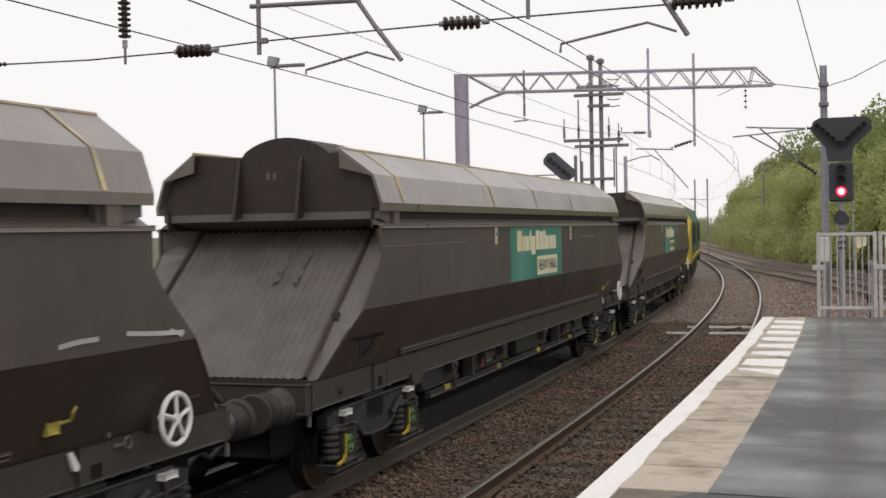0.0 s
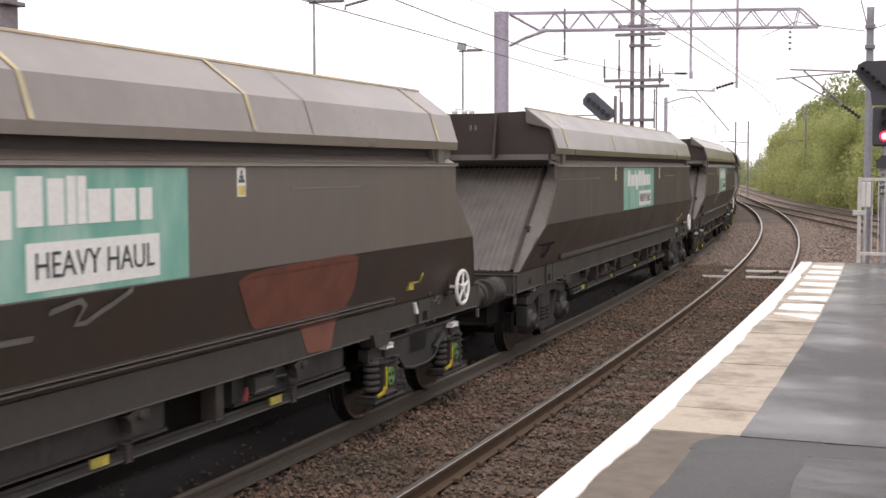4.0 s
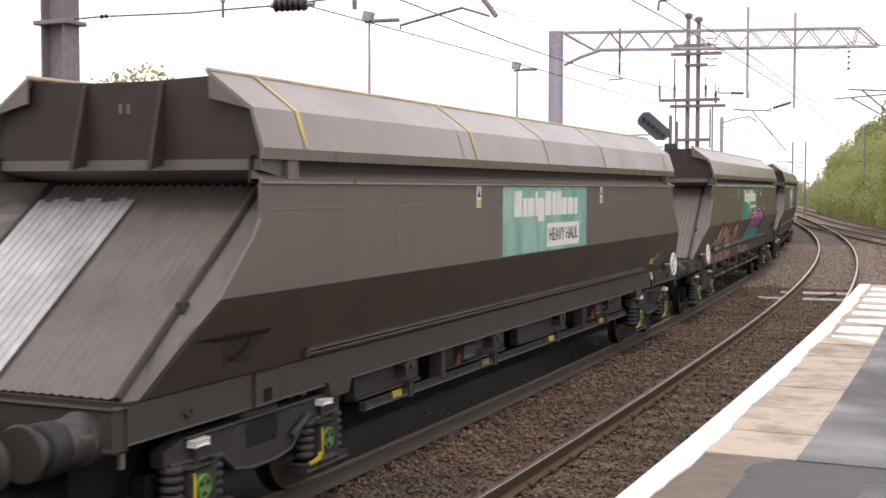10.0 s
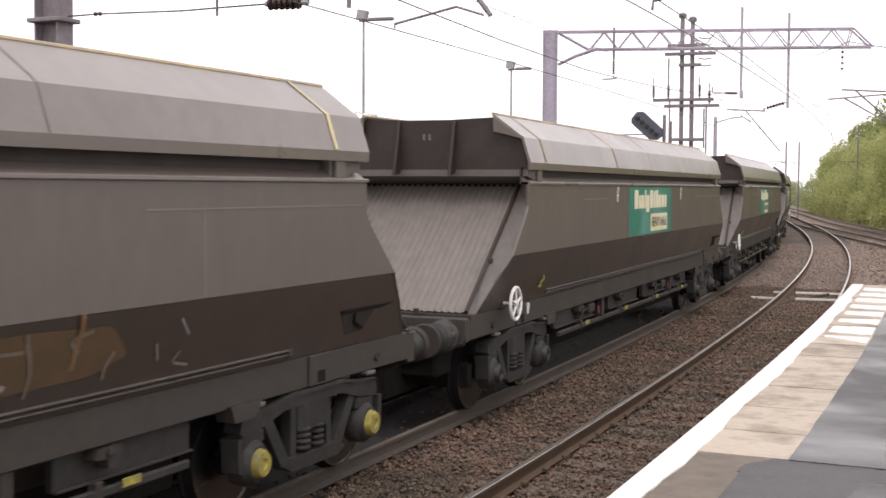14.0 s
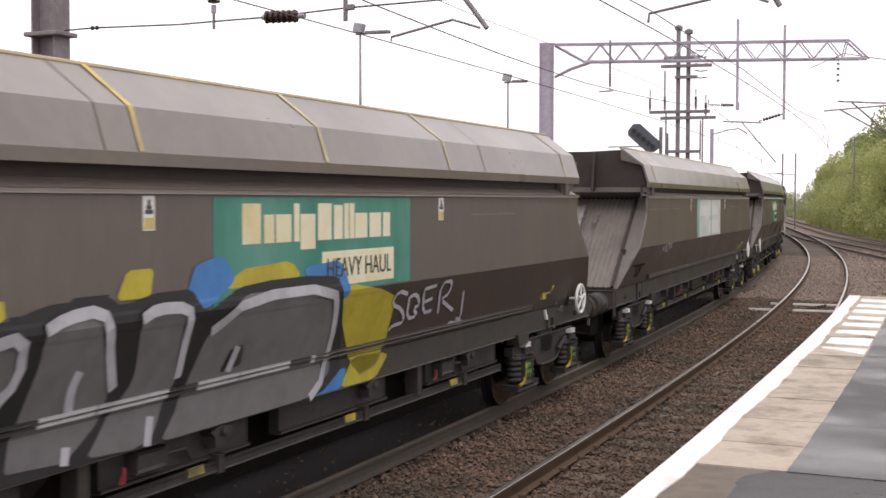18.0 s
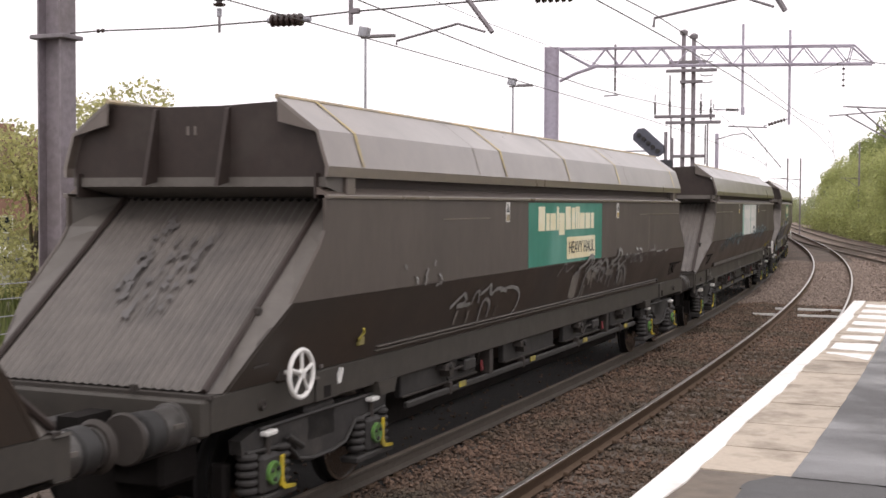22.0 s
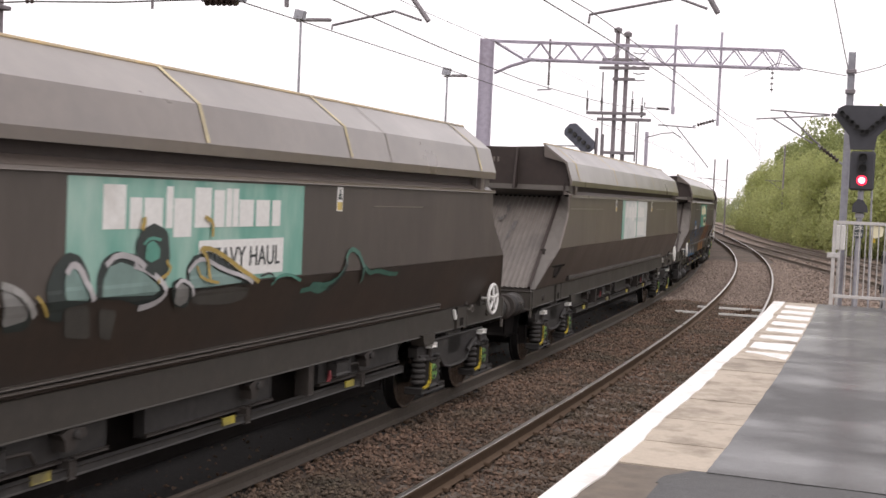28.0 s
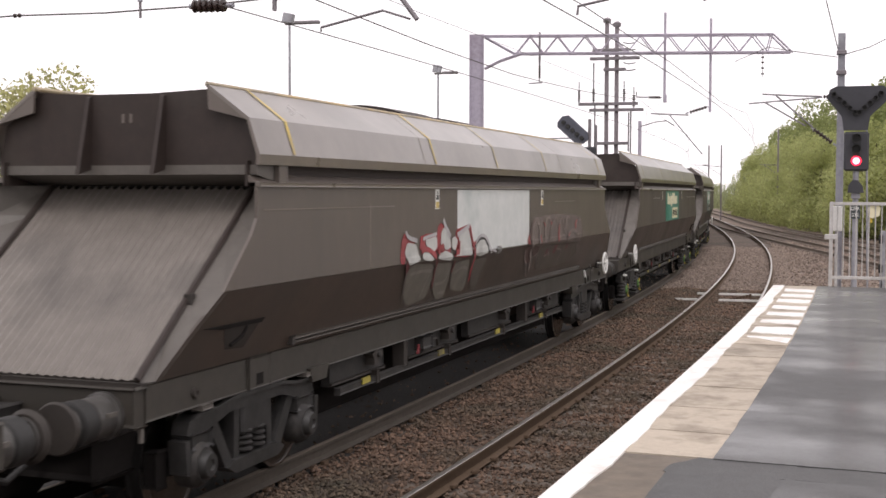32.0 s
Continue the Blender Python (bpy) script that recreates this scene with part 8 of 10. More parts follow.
def motions():
    """The train runs past; its wheels turn while they are near."""
    times = [i * 0.8 for i in range(41)]
    for k, flip, style, w in TRAIN:
        walk(w, [(t, rolling_pose(train_s(t) - PITCH * k - HALF, 6.75, flip)) for t in times])
        # wheels: about 45 degrees a step while within sight
        near = [i / 30 for i in range(961) if -2 < train_s(i / 30) - PITCH * k - HALF < 48]
        if not near:
            continue
        turns, base = [], train_s(near[0])
        for t in near:
            turns.append((t, math.degrees((train_s(t) - base) / AXLE)))
        if near[0] > 0:
            turns.insert(0, (0.0, turns[0][1]))
        if near[-1] < 32:
            turns.append((32.0, turns[-1][1]))
        sign = -1 if flip else 1
        for bo in [o for o in w.children if o.name.startswith("bogie")]:
            for ws in [o for o in bo.children if o.name.startswith("wheelset")]:
                x = ws.matrix_basis.translation.x
                walk(ws, [(t, pose(x, 0, AXLE, 0, sign * a, 0)) for t, a in turns])
    walk(loco, [(t, rolling_pose(train_s(t) + PITCH * 2 + 1.5 + 0.6 + 11.0, 7.2)) for t in times])


# ---- ground and tracks ----
def build_ground():
    sh = Shape()
    n = 60
    v, f = [], []
    for i in range(n + 1):
        for j in range(n + 1):
            a, b = (i / n * 2 - 1), (j / n * 2 - 1)
            x, y = -60 + 1400 * a * abs(a), 60 + 1400 * b * abs(b)
            v.append((x, y, -0.62 + 0.05 * noise.noise((x * 0.07, y * 0.07, 0))))
    f = [(i * (n + 1) + j, (i + 1) * (n + 1) + j, (i + 1) * (n + 1) + j + 1, i * (n + 1) + j + 1) for i in range(n) for j in range(n)]
    sh.add(v, f, True)
    tagged(part("ground", sh, M_GROUND), "brown-green trackside earth and rough grass", "ground", kind="structure")


build_ground()

TRACKS = {"platform": 0.0, "train": -SEP}
BED = ribbon(Shape(), -60, 240, 2.0, [(-9.6, -0.66), (-8.9, -0.26), (-4.9, -0.215), (-1.6, -0.24), (1.35, -0.22), (1.9, -0.45), (2.2, -0.66)])
# this strip's near-black colour also holds the train's shade on the ballast
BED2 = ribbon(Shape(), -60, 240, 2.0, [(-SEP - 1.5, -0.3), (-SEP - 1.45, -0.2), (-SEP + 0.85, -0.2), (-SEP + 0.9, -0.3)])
tagged(part("stained_ballast", BED2, M_BED2), "ballast under the train, blackened for shade and coal dust", "ballast", kind="structure")
tagged(part("ballast_bed", BED, M_BED), "brown crushed-stone ballast bed under the tracks", "ballast", kind="structure")

RAIL = [(-0.036, 0.0), (0.036, 0.0), (0.036, -0.03), (0.01, -0.045), (0.01, -0.125), (0.068, -0.15), (0.068, -0.158), (-0.068, -0.158), (-0.068, -0.15), (-0.01, -0.125), (-0.01, -0.045), (-0.036, -0.03)]


def build_track(name, lateral, label, s0=-40, s1=300, at=on):
    tr = thing(name, label, "railway track", kind="structure")
    for g in (-0.7525, 0.7525):
        head = M_RAILTOP if lateral == 0.0 else M_RAILDUST
        # the train line's far rail is black: shade under the wagons painted in
        r = part("rail", ribbon(Shape(), s0, s1, 1.0, [(lateral + g + a, b) for a, b in RAIL]), M_RAILSIDE if lateral == 0.0 else M_RAILGRIME if g > 0 else M_SHADE_BLACK, tr, "rust-brown steel rail with a polished head")
        part("rail_head", ribbon(Shape(), s0, s1, 1.0, [(lateral + g - 0.03, 0.0), (lateral + g + 0.03, 0.0), (lateral + g + 0.026, 0.004), (lateral + g - 0.026, 0.004)]), head, r)
    sl = Shape().box(-0.13, 0.13, -1.28, 1.28, -0.35, -0.19, 0.015).mesh("sleeper", M_SLEEPER)
    clip = Shape().box(-0.06, 0.06, -0.11, -0.05, -0.165, -0.12, 0.01).box(-0.06, 0.06, 0.05, 0.11, -0.165, -0.12, 0.01).mesh("rail_clip", M_RAILSIDE)
    for i in range(120 if lateral == 0.0 else 80):
        s = -11 + i * 0.65
        o = part("sleeper", sl, M_SLEEPER, tr, m=stand(s, lateral, 0 if lateral == 0 else -0.04))
        if 18 < i < 62:
            for g in (-0.7525, 0.7525):
                part("rail_clip", clip, M_RAILSIDE, o, m=pose(0, -g, 0))
    return tr


build_track("platform_track", 0.0, "curved running line beside the platform with rusty rails")
build_track("train_track", -SEP, "curved running line that carries the train")


def build_stones():
    """Loose ballast: small broken stones, thick where the camera is near."""
    rng = np.random.default_rng(5)
    base = np.array([(1, 0, 0), (-1, 0, 0), (0, 1, 0), (0, -1, 0), (0, 0, 1), (0, 0, -1)], float)
    tri = np.array([(0, 2, 4), (2, 1, 4), (1, 3, 4), (3, 0, 4), (2, 0, 5), (1, 2, 5), (3, 1, 5), (0, 3, 5)])
    n = 104000
    s = 4 + 62 * rng.random(n) ** 1.6
    lat = -2.75 + 4.15 * rng.random(n)
    # more stones between the two lines than in the platform line's four-foot
    lat = np.where(rng.random(n) < 0.04, -6.2 + 3.4 * rng.random(n), lat)
    # a coarser scatter between the joining lines
    side = np.arange(n) < 16000
    s = np.where(side, 30.8 + 45 * rng.random(n), s)
    lat = np.where(side, 1.3 + 13.5 * rng.random(n) ** 1.2, lat)
    verts = np.zeros((n, 6, 3))
    for i in range(n):
        p = on(float(s[i]), float(lat[i]), 0)
        size = rng.uniform(0.012, 0.03) * (1 + s[i] / 60) * (1.5 if i < 16000 else 1)
        q = base * rng.uniform(0.6, 1.25, (6, 1)) * size + rng.uniform(-0.3, 0.3, (6, 3)) * size
        a = rng.uniform(0, 6.28)
        c, d = math.cos(a), math.sin(a)
        q = np.stack([q[:, 0] * c - q[:, 1] * d, q[:, 0] * d + q[:, 1] * c, q[:, 2] * 0.8], 1)
        low = -0.215 if lat[i] < -0.9 or lat[i] > 1.25 else -0.205
        heap = 0.05 * math.exp(-((lat[i] + 1.62) / 0.45) ** 2)
        verts[i] = q + (p.x, p.y, low + heap + rng.uniform(-0.01, 0.04))
    pale = side | (s > 37)
    for name, pick, stone, label in (("ballast", ~pale, M_STONE, "loose reddish-brown broken ballast stones between the rails"), ("gravel", pale, M_STONE2, "pale dusty brown gravel round the joining lines")):
        some = verts[pick]
        faces = (tri[None] + (np.arange(len(some)) * 6)[:, None, None]).reshape(-1, 3)
        me = bpy.data.meshes.new(name)
        me.from_pydata(some.reshape(-1, 3).tolist(), [], faces.tolist())
        me.materials.append(stone)
        tagged(new(name, me), label, "ballast", kind="stuff")


build_stones()


# ---- the platform ----
PZ, EDGE, COPE = 0.972, 1.43, 2.25
END_S = 23.9


def ragged(sh, s0, s1, step, left, right, z, seed, jl=0.0, jr=0.0, cut=0.0, deep=0.03):
    """A thin sheet along the line with uneven edges; left, right: lateral at s; cut: how uneven its two ends are."""
    rg = random.Random(seed)
    n = max(2, round((s1 - s0) / step))
    rows = []
    dl = dr = 0.0
    for i in range(n + 1):
        dl = dl * 0.6 + rg.uniform(-jl, jl)
        dr = dr * 0.6 + rg.uniform(-jr, jr)
        e = cut * ((i == 0) - (i == n))
        sa, sb = s0 + (s1 - s0) * i / n + e * rg.random(), s0 + (s1 - s0) * i / n + e * rg.random()
        la, lb = left(sa) + dl, right(sb) + dr
        rows.append([tuple(on(sa, la, z - deep)), tuple(on(sa, la, z)), tuple(on(sb, lb, z - (lb - 2.2) * 0.003)), tuple(on(sb, lb, z - deep - (lb - 2.2) * 0.003))])
    return sh.loft(rows)


def cross_sheet(sh, s0, s1, lat0, lat1, step, z, seed, jag, deep=0.03):
    """A thin sheet that runs across the platform with uneven long edges."""
    rg = random.Random(seed)
    n = round((lat1 - lat0) / step)
    rows = []
    for i in range(n + 1):
        la = lat0 + (lat1 - lat0) * i / n
        a, b = s0 + rg.uniform(-jag, jag), s1 + rg.uniform(-jag, jag)
        zz = z - (la - 2.2) * 0.003
        rows.append([tuple(on(a, la, zz - deep)), tuple(on(a, la, zz)), tuple(on(b, la, zz)), tuple(on(b, la, zz - deep))])
    return sh.loft(rows)


def build_platform():
    pf = thing("platform", "long platform with damp grey asphalt and pale coping", "platform", kind="structure")
    part("platform_wall", ribbon(Shape(), -60, END_S, 1.0, [(EDGE + 0.12, -0.6), (EDGE + 0.12, PZ - 0.12), (EDGE + 0.4, PZ - 0.12), (EDGE + 0.4, -0.6)]), M_CONC, pf)
    part("platform_fill", ribbon(Shape(), -60, END_S, 1.0, [(EDGE + 0.42, -0.6), (EDGE + 0.42, PZ - 0.121), (COPE - 0.02, PZ - 0.121), (COPE - 0.02, PZ - 0.06), (9.5, PZ - 0.08), (9.5, -0.6)]), M_CONC, pf)
    far = 9.45
    part("asphalt", ragged(Shape(), 8.13, END_S + 0.02, 0.12, lambda s: COPE - 0.008 + 0.003 * math.sin(s * 1.3), lambda s: far, PZ + 0.003, 4, 0.004, 0), M_WETTAR, pf, "damp worn grey asphalt")
    part("asphalt", ragged(Shape(), -60, 7.7, 0.3, lambda s: 2.72, lambda s: far, PZ + 0.002, 5, 0.03, 0), M_WETTAR, pf, "damp worn grey asphalt")
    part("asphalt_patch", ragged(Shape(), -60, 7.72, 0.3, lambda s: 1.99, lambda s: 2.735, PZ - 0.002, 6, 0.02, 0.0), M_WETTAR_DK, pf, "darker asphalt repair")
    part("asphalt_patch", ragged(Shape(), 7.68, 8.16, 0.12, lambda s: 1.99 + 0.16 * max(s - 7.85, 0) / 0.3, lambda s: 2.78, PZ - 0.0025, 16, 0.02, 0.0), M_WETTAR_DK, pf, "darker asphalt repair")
    part("filled_trench", cross_sheet(Shape(), 7.72, 8.12, 2.7, far, 0.14, PZ - 0.001, 7, 0.02), M_WETTAR_DK, pf, "dark strip across the asphalt")
    part("worn_coping", ragged(Shape(), -60, 8.14, 0.14, lambda s: EDGE, lambda s: 2.02 + 0.03 * math.sin(s * 2.0) + 0.26 * max(s - 7.9, 0) / 0.24, PZ - 0.006, 8, 0, 0.02, 0, 0.12), M_SLAB_DK, pf, "brown dirty coping")
    part("edge_line", ragged(Shape(), -60, END_S - 0.02, 0.16, lambda s: EDGE + 0.004, lambda s: EDGE + 0.2 + 0.012 * math.sin(s * 1.7), PZ + 0.005, 9, 0, 0.01), M_LINE, pf, "worn white platform edge line")
    rng = random.Random(9)
    joints = [8.15, 9.02, 10.07, 11.2, 12.4, 13.42, 14.5, 15.5, 16.6, 17.65, 18.75, 19.85, 20.9, 22.0, 23.0, END_S]
    for sa, sb in zip(joints, joints[1:]):
        dz = rng.uniform(-0.003, 0.002)
        sh = ribbon(Shape(), sa + 0.014, sb - 0.014, 0.5, [(EDGE, PZ - 0.12), (EDGE, PZ - 0.006 + dz), (EDGE + 0.008, PZ + dz), (COPE + 0.03, PZ + dz - 0.002), (COPE + 0.03, PZ - 0.12)])
        part("coping_slab", sh, M_SLAB, pf)
    for l0, l1, r0, r1 in ((15.22, 15.34, 14.72, 15.3), (15.72, 16.42, 15.6, 16.5), (17.0, 17.4, 16.82, 17.5), (18.05, 18.5, 17.9, 18.55), (19.1, 19.65, 18.92, 19.6), (20.25, 20.85, 20.1, 20.8), (21.35, 21.95, 21.2, 21.9), (22.5, 23.1, 22.35, 23.0)):
        rows = []
        for i in range(9):
            f = i / 8
            la = EDGE + 0.27 + (COPE - 0.03 - EDGE - 0.27) * f
            a, b = l0 + (r0 - l0) * f + rng.uniform(-0.035, 0.035), l1 + (r1 - l1) * f + rng.uniform(-0.035, 0.035)
            rows.append([tuple(on(a, la, PZ - 0.01)), tuple(on(a, la, PZ + 0.005)), tuple(on(max(b, a + 0.03), la, PZ + 0.005)), tuple(on(max(b, a + 0.03), la, PZ - 0.01))])
        part("white_bar", Shape().loft(rows), M_LINE, pf, "worn white painted bar on the coping")
    # the ramp down beyond the end
    rings = []
    for s, z in ((END_S, PZ - 0.01), (END_S + 0.02, PZ - 0.02), (END_S + 7, -0.3), (END_S + 7.2, -0.6)):
        rings.append([tuple(on(s, a, b)) for a, b in ((EDGE + 0.1, -0.62), (EDGE + 0.1, z), (9.4, z), (9.4, -0.62))])
    part("ramp", Shape().loft(rings), M_CONC, pf, "concrete ramp at the platform end")


build_platform()


# ---- the two lines that join from beyond the platform ----
def lat_c(s):
    return 0.00129 * max(115.0 - s, 0.0) ** 2


def build_joining(name, shift, label, s0, s1):
    tr = thing(name, label, "railway track", kind="structure")
    for g in (-0.7525, 0.7525):
        n = int((s1 - s0) / 1.5)
        rings = []
        for i in range(n + 1):
            s = s0 + (s1 - s0) * i / n
            rings.append([tuple(on(s, lat_c(s) + shift + g + a, b)) for a, b in RAIL])
        r = part("rail", Shape().loft(rings), M_RAILDUST, tr)
        rings = []
        for i in range(n + 1):
            s = s0 + (s1 - s0) * i / n
            rings.append([tuple(on(s, lat_c(s) + shift + g + a, b)) for a, b in ((-0.03, 0), (0.03, 0), (0.026, 0.004), (-0.026, 0.004))])
        part("rail_head", Shape().loft(rings), M_RAILDUST, r)
    sl = Shape().box(-0.13, 0.13, -1.28, 1.28, -0.35, -0.165, 0.015).mesh("sleeper", M_SLEEPER)
    s = s0 + 0.3
    while s < s0 + 60:
        h = math.degrees(math.atan((lat_c(s + 0.5) - lat_c(s - 0.5)))) if s < 115 else 0
        part("sleeper", sl, M_SLEEPER, tr, m=stand(s, lat_c(s) + shift, -0.06, -h))
        s += 0.65


build_joining("joining_track", 0.0, "rusty track that curves in to join the platform line", 36, 108)
build_joining("outer_track", 3.15, "outer running line beside the wooded bank", 36, 230)
side_bed = ribbon(Shape(), 30.5, 240, 2.0, [(1.2, -0.64), (1.25, -0.235), (9.0, -0.24), (16.5, -0.3), (17.0, -0.64)])
tagged(part("side_ballast_bed", side_bed, M_BED3), "brown ballast between the joining tracks", "ballast", kind="structure")
cross = thing("point_rodding", "white-topped point rodding and stretcher across the track", "rodding")
for s, a, b, y in ((32.8, -1.5, -0.82, 0.09), (34.8, -1.1, -0.82, 0.08), (34.8, -0.5, 0.68, 0.1), (32.85, -0.36, 0.68, 0.08)):
    part("rod", Shape().prism([tuple(on(s, a)[:2]), tuple(on(s, b)[:2]), tuple(on(s + y, b)[:2]), tuple(on(s + y, a)[:2])], -0.15, -0.1, "z"), M_WHITE, cross)
for i in range(7):
    part("roller", Shape().turned([(0, 0.04), (0.12, 0.04)], tuple(on(33.0 + 0.25 * i, -0.05 + 0.07 * i, -0.2)), "z", 10), M_RAILSIDE, cross)


# ---- overhead line ----
def span(s, l0, l1):
    """Local frame at s: x to the right across the tracks, z up."""
    return stand(s, 0.0) @ pose(0, 0, 0, 0, 0, -90)


def insulator(name_parent, a, b, r=0.075, n=7):
    """A string of porcelain sheds from a to b."""
    a, b = Vector(a), Vector(b)
    sh = Shape()
    d = b - a
    pts, rad = [], []
    for i in range(n):
        for f, k in ((0.0, 0.45), (0.15, 1.0), (0.5, 0.9), (0.62, 0.45)):
            pts.append(a + d * ((i + f) / n))
            rad.append(r * k)
    sh.tube(pts, rad, 12)
    q = part("insulator", sh, M_INS, name_parent, "dark brown ribbed porcelain insulator")
    for e, f in ((a, -0.12), (b, 1.06)):
        part("end_fitting", Shape().tube([a + d * (f if f < 0 else f - 0.06), a + d * (f + 0.12)], r * 0.4, 8), M_GALV, q)


def mast(name_parent, x, z0, z1, w=0.48, t=0.3, name="mast", steel=None):
    """Broad-flanged steel mast in the local frame."""
    a, b, c = w / 2, t / 2, w / 2 - 0.025
    hp = [(-a, -b), (-c, -b), (-c, -0.012), (c, -0.012), (c, -b), (a, -b), (a, b), (c, b), (c, 0.012), (-c, 0.012), (-c, b), (-a, b)]
    sh = Shape().prism([(x + u, v) for u, v in hp], z0, z1, "z")
    part(name, sh, steel or M_MAST, name_parent, "weathered grey steel mast")
    part("base_plate", Shape().box(x - 0.45, x + 0.45, -0.4, 0.4, z0, z0 + 0.25, 0.02), M_CONC, name_parent)


# far portal with lattice boom, slightly skewed across the line
G = thing("catenary_gantry", "lattice boom gantry on a grey steel mast over the tracks", "gantry", m=stand(39.75, 0.0) @ pose(0, 0, 0, 0, 0, -90 + 12.0))
mast(G, -8.62, -0.6, 7.80, 0.46, 0.34)
ZB, ZT, XL, XR = 7.2, 7.76, -8.38, 1.35
for y in (-0.2, 0.2):
    part("top_chord", Shape().box(XL, XR - 0.62, y - 0.028, y + 0.028, ZT - 0.055, ZT, 0.008), M_MAST, G)
    part("bottom_chord", Shape().box(-7.4, XR, y - 0.03, y + 0.03, ZB - 0.06, ZB, 0.008), M_MAST, G)
    part("end_brace", Shape().tube([(XR - 0.62, y, ZT - 0.03), (XR - 0.03, y, ZB - 0.04)], 0.032, 6), M_MAST, G)
    part("knee_brace", Shape().tube([(-8.36, y * 0.6, 6.7), (-7.85, y, 6.95), (-7.2, y, ZB - 0.03)], 0.035, 6), M_MAST, G)
    part("knee_brace", Shape().tube([(-8.36, y * 0.6, ZT - 0.06), (-7.4, y, ZB - 0.03)], 0.03, 6), M_MAST, G)
    x = -7.35
    up = True
    while x < XR - 0.7:
        nx = x + 0.44
        part("lattice_bar", Shape().tube([(x, y, ZB - 0.03 if up else ZT - 0.04), (min(nx, XR - 0.64), y, ZT - 0.04 if up else ZB - 0.03)], 0.021, 6), M_MAST, G)
        x, up = nx, not up
for i in range(10):
    x = -7.3 + i * 0.85
    part("cross_tie", Shape().tube([(x, -0.2, ZB - 0.03), (x, 0.2, ZB - 0.03)], 0.02, 6), M_MAST, G)
part("hanger", Shape().tube([(-6.6, 0, ZT + 0.1), (-6.6, 0, 6.85)], 0.035, 8), M_TUBE, G)
insulator(G, (-6.6, 0, 6.8), (-6.6, 0, 6.35), 0.05, 5)
part("hanger_clamp", Shape().tube([(-6.95, 0, 6.22), (-6.5, 0, 6.25)], 0.025, 6), M_TUBE, G)
for x, zt, zb in ((-2.62, 8.45, 5.62), (-1.18, 8.25, 5.29)):
    part("hanger", Shape().tube([(x, 0, zt), (x, 0, zb)], 0.042, 8), M_MAST, G)
part("arm_bracket", Shape().box(-2.66, -2.55, -0.05, 0.05, 5.6, 5.85, 0.01), M_MAST, G)
insulator(G, (-2.75, 0, 5.76), (-3.15, 0, 5.77), 0.06, 6)
part("top_tube", Shape().tube([(-3.2, 0, 5.77), (-3.5, 0, 5.78), (-3.5, 0, 5.95)], 0.024, 6), M_TUBE, G)
insulator(G, (-1.3, 0, 5.45), (-1.85, 0, 5.28), 0.06, 6)
part("register_tube", Shape().tube([(-3.05, 0, 5.25), (-1.85, 0, 5.2)], 0.024, 6), M_TUBE, G)
part("register_arm", Shape().tube([(-3.4, 0, 4.83), (-2.9, 0, 4.98), (-2.55, 0, 5.02), (-2.3, 0, 4.87)], 0.02, 6), M_TUBE, G)
part("steady_strut", Shape().tube([(-2.45, 0, 5.2), (-1.4, 0, 3.95)], 0.018, 6), M_TUBE, G)
for z in (7.02, 6.86, 6.68, 6.5):
    part("strain_bead", Shape().turned([(z - 0.03, 0.01), (z - 0.02, 0.05), (z + 0.02, 0.05), (z + 0.03, 0.01)], (0.45, 0, 0), "z", 8), M_INS, G)
part("bead_wire", Shape().tube([(0.45, 0, 7.15), (0.45, 0, 6.4)], 0.008, 5), M_WIRE, G)

# switching structure: twin posts with cross-arms and upright insulators
W = thing("switch_structure", "twin steel posts carrying overhead line switchgear and insulators", "switch structure", m=stand(44, 0.0) @ pose(0, 0, 0, 0, 0, -90))
for x, zt in ((-5.1, 8.85), (-4.74, 8.7)):
    part("post", Shape().box(x - 0.07, x + 0.07, -0.07, 0.07, -0.6, zt, 0.015), M_MAST2, W)
    part("post_cap", Shape().turned([(zt, 0.14), (zt + 0.12, 0.15), (zt + 0.18, 0.06)], (x, 0, 0), "z", 12), M_TUBE, W)
for x0, x1, z in ((-6.1, -3.95, 5.92), (-5.7, -3.75, 5.7), (-5.7, -3.9, 7.55), (-5.6, -4.3, 7.85), (-5.5, -4.3, 4.5), (-5.2, -4.4, 7.15)):
    part("cross_arm", Shape().box(x0, x1, -0.2, -0.08, z - 0.055, z + 0.055, 0.01), M_TUBE, W)
for x, z0 in ((-6.08, 5.98), (-5.55, 5.98), (-4.45, 5.98), (-4.1, 5.76)):
    insulator(W, (x, -0.14, z0 + 0.05), (x, -0.14, z0 + 0.5), 0.06, 6)
    part("contact_rod", Shape().tube([(x, -0.14, z0 + 0.5), (x, -0.14, z0 + 0.75)], 0.02, 6), M_TUBE, W)
for x, z0, z1 in ((-5.5, 4.2, 5.9), (-4.2, 3.5, 5.7), (-4.28, 4.2, 5.6), (-5.55, 5.95, 7.4)):
    part("drive_rod", Shape().tube([(x, -0.16, z0), (x, -0.16, z1)], 0.028, 6), M_TUBE, W)
for i in range(6):
    z = 8.35 - 0.24 * i
    part("jumper", Shape().tube([(-4.5, -0.1, z), (-4.3, -0.12, z - 0.05), (-4.05, -0.14, z - 0.02)], 0.02, 5), M_WIRE, W)
part("side_post", Shape().box(-3.95, -3.83, -0.06, 0.06, -0.6, 5.3, 0.01), M_MAST, W)

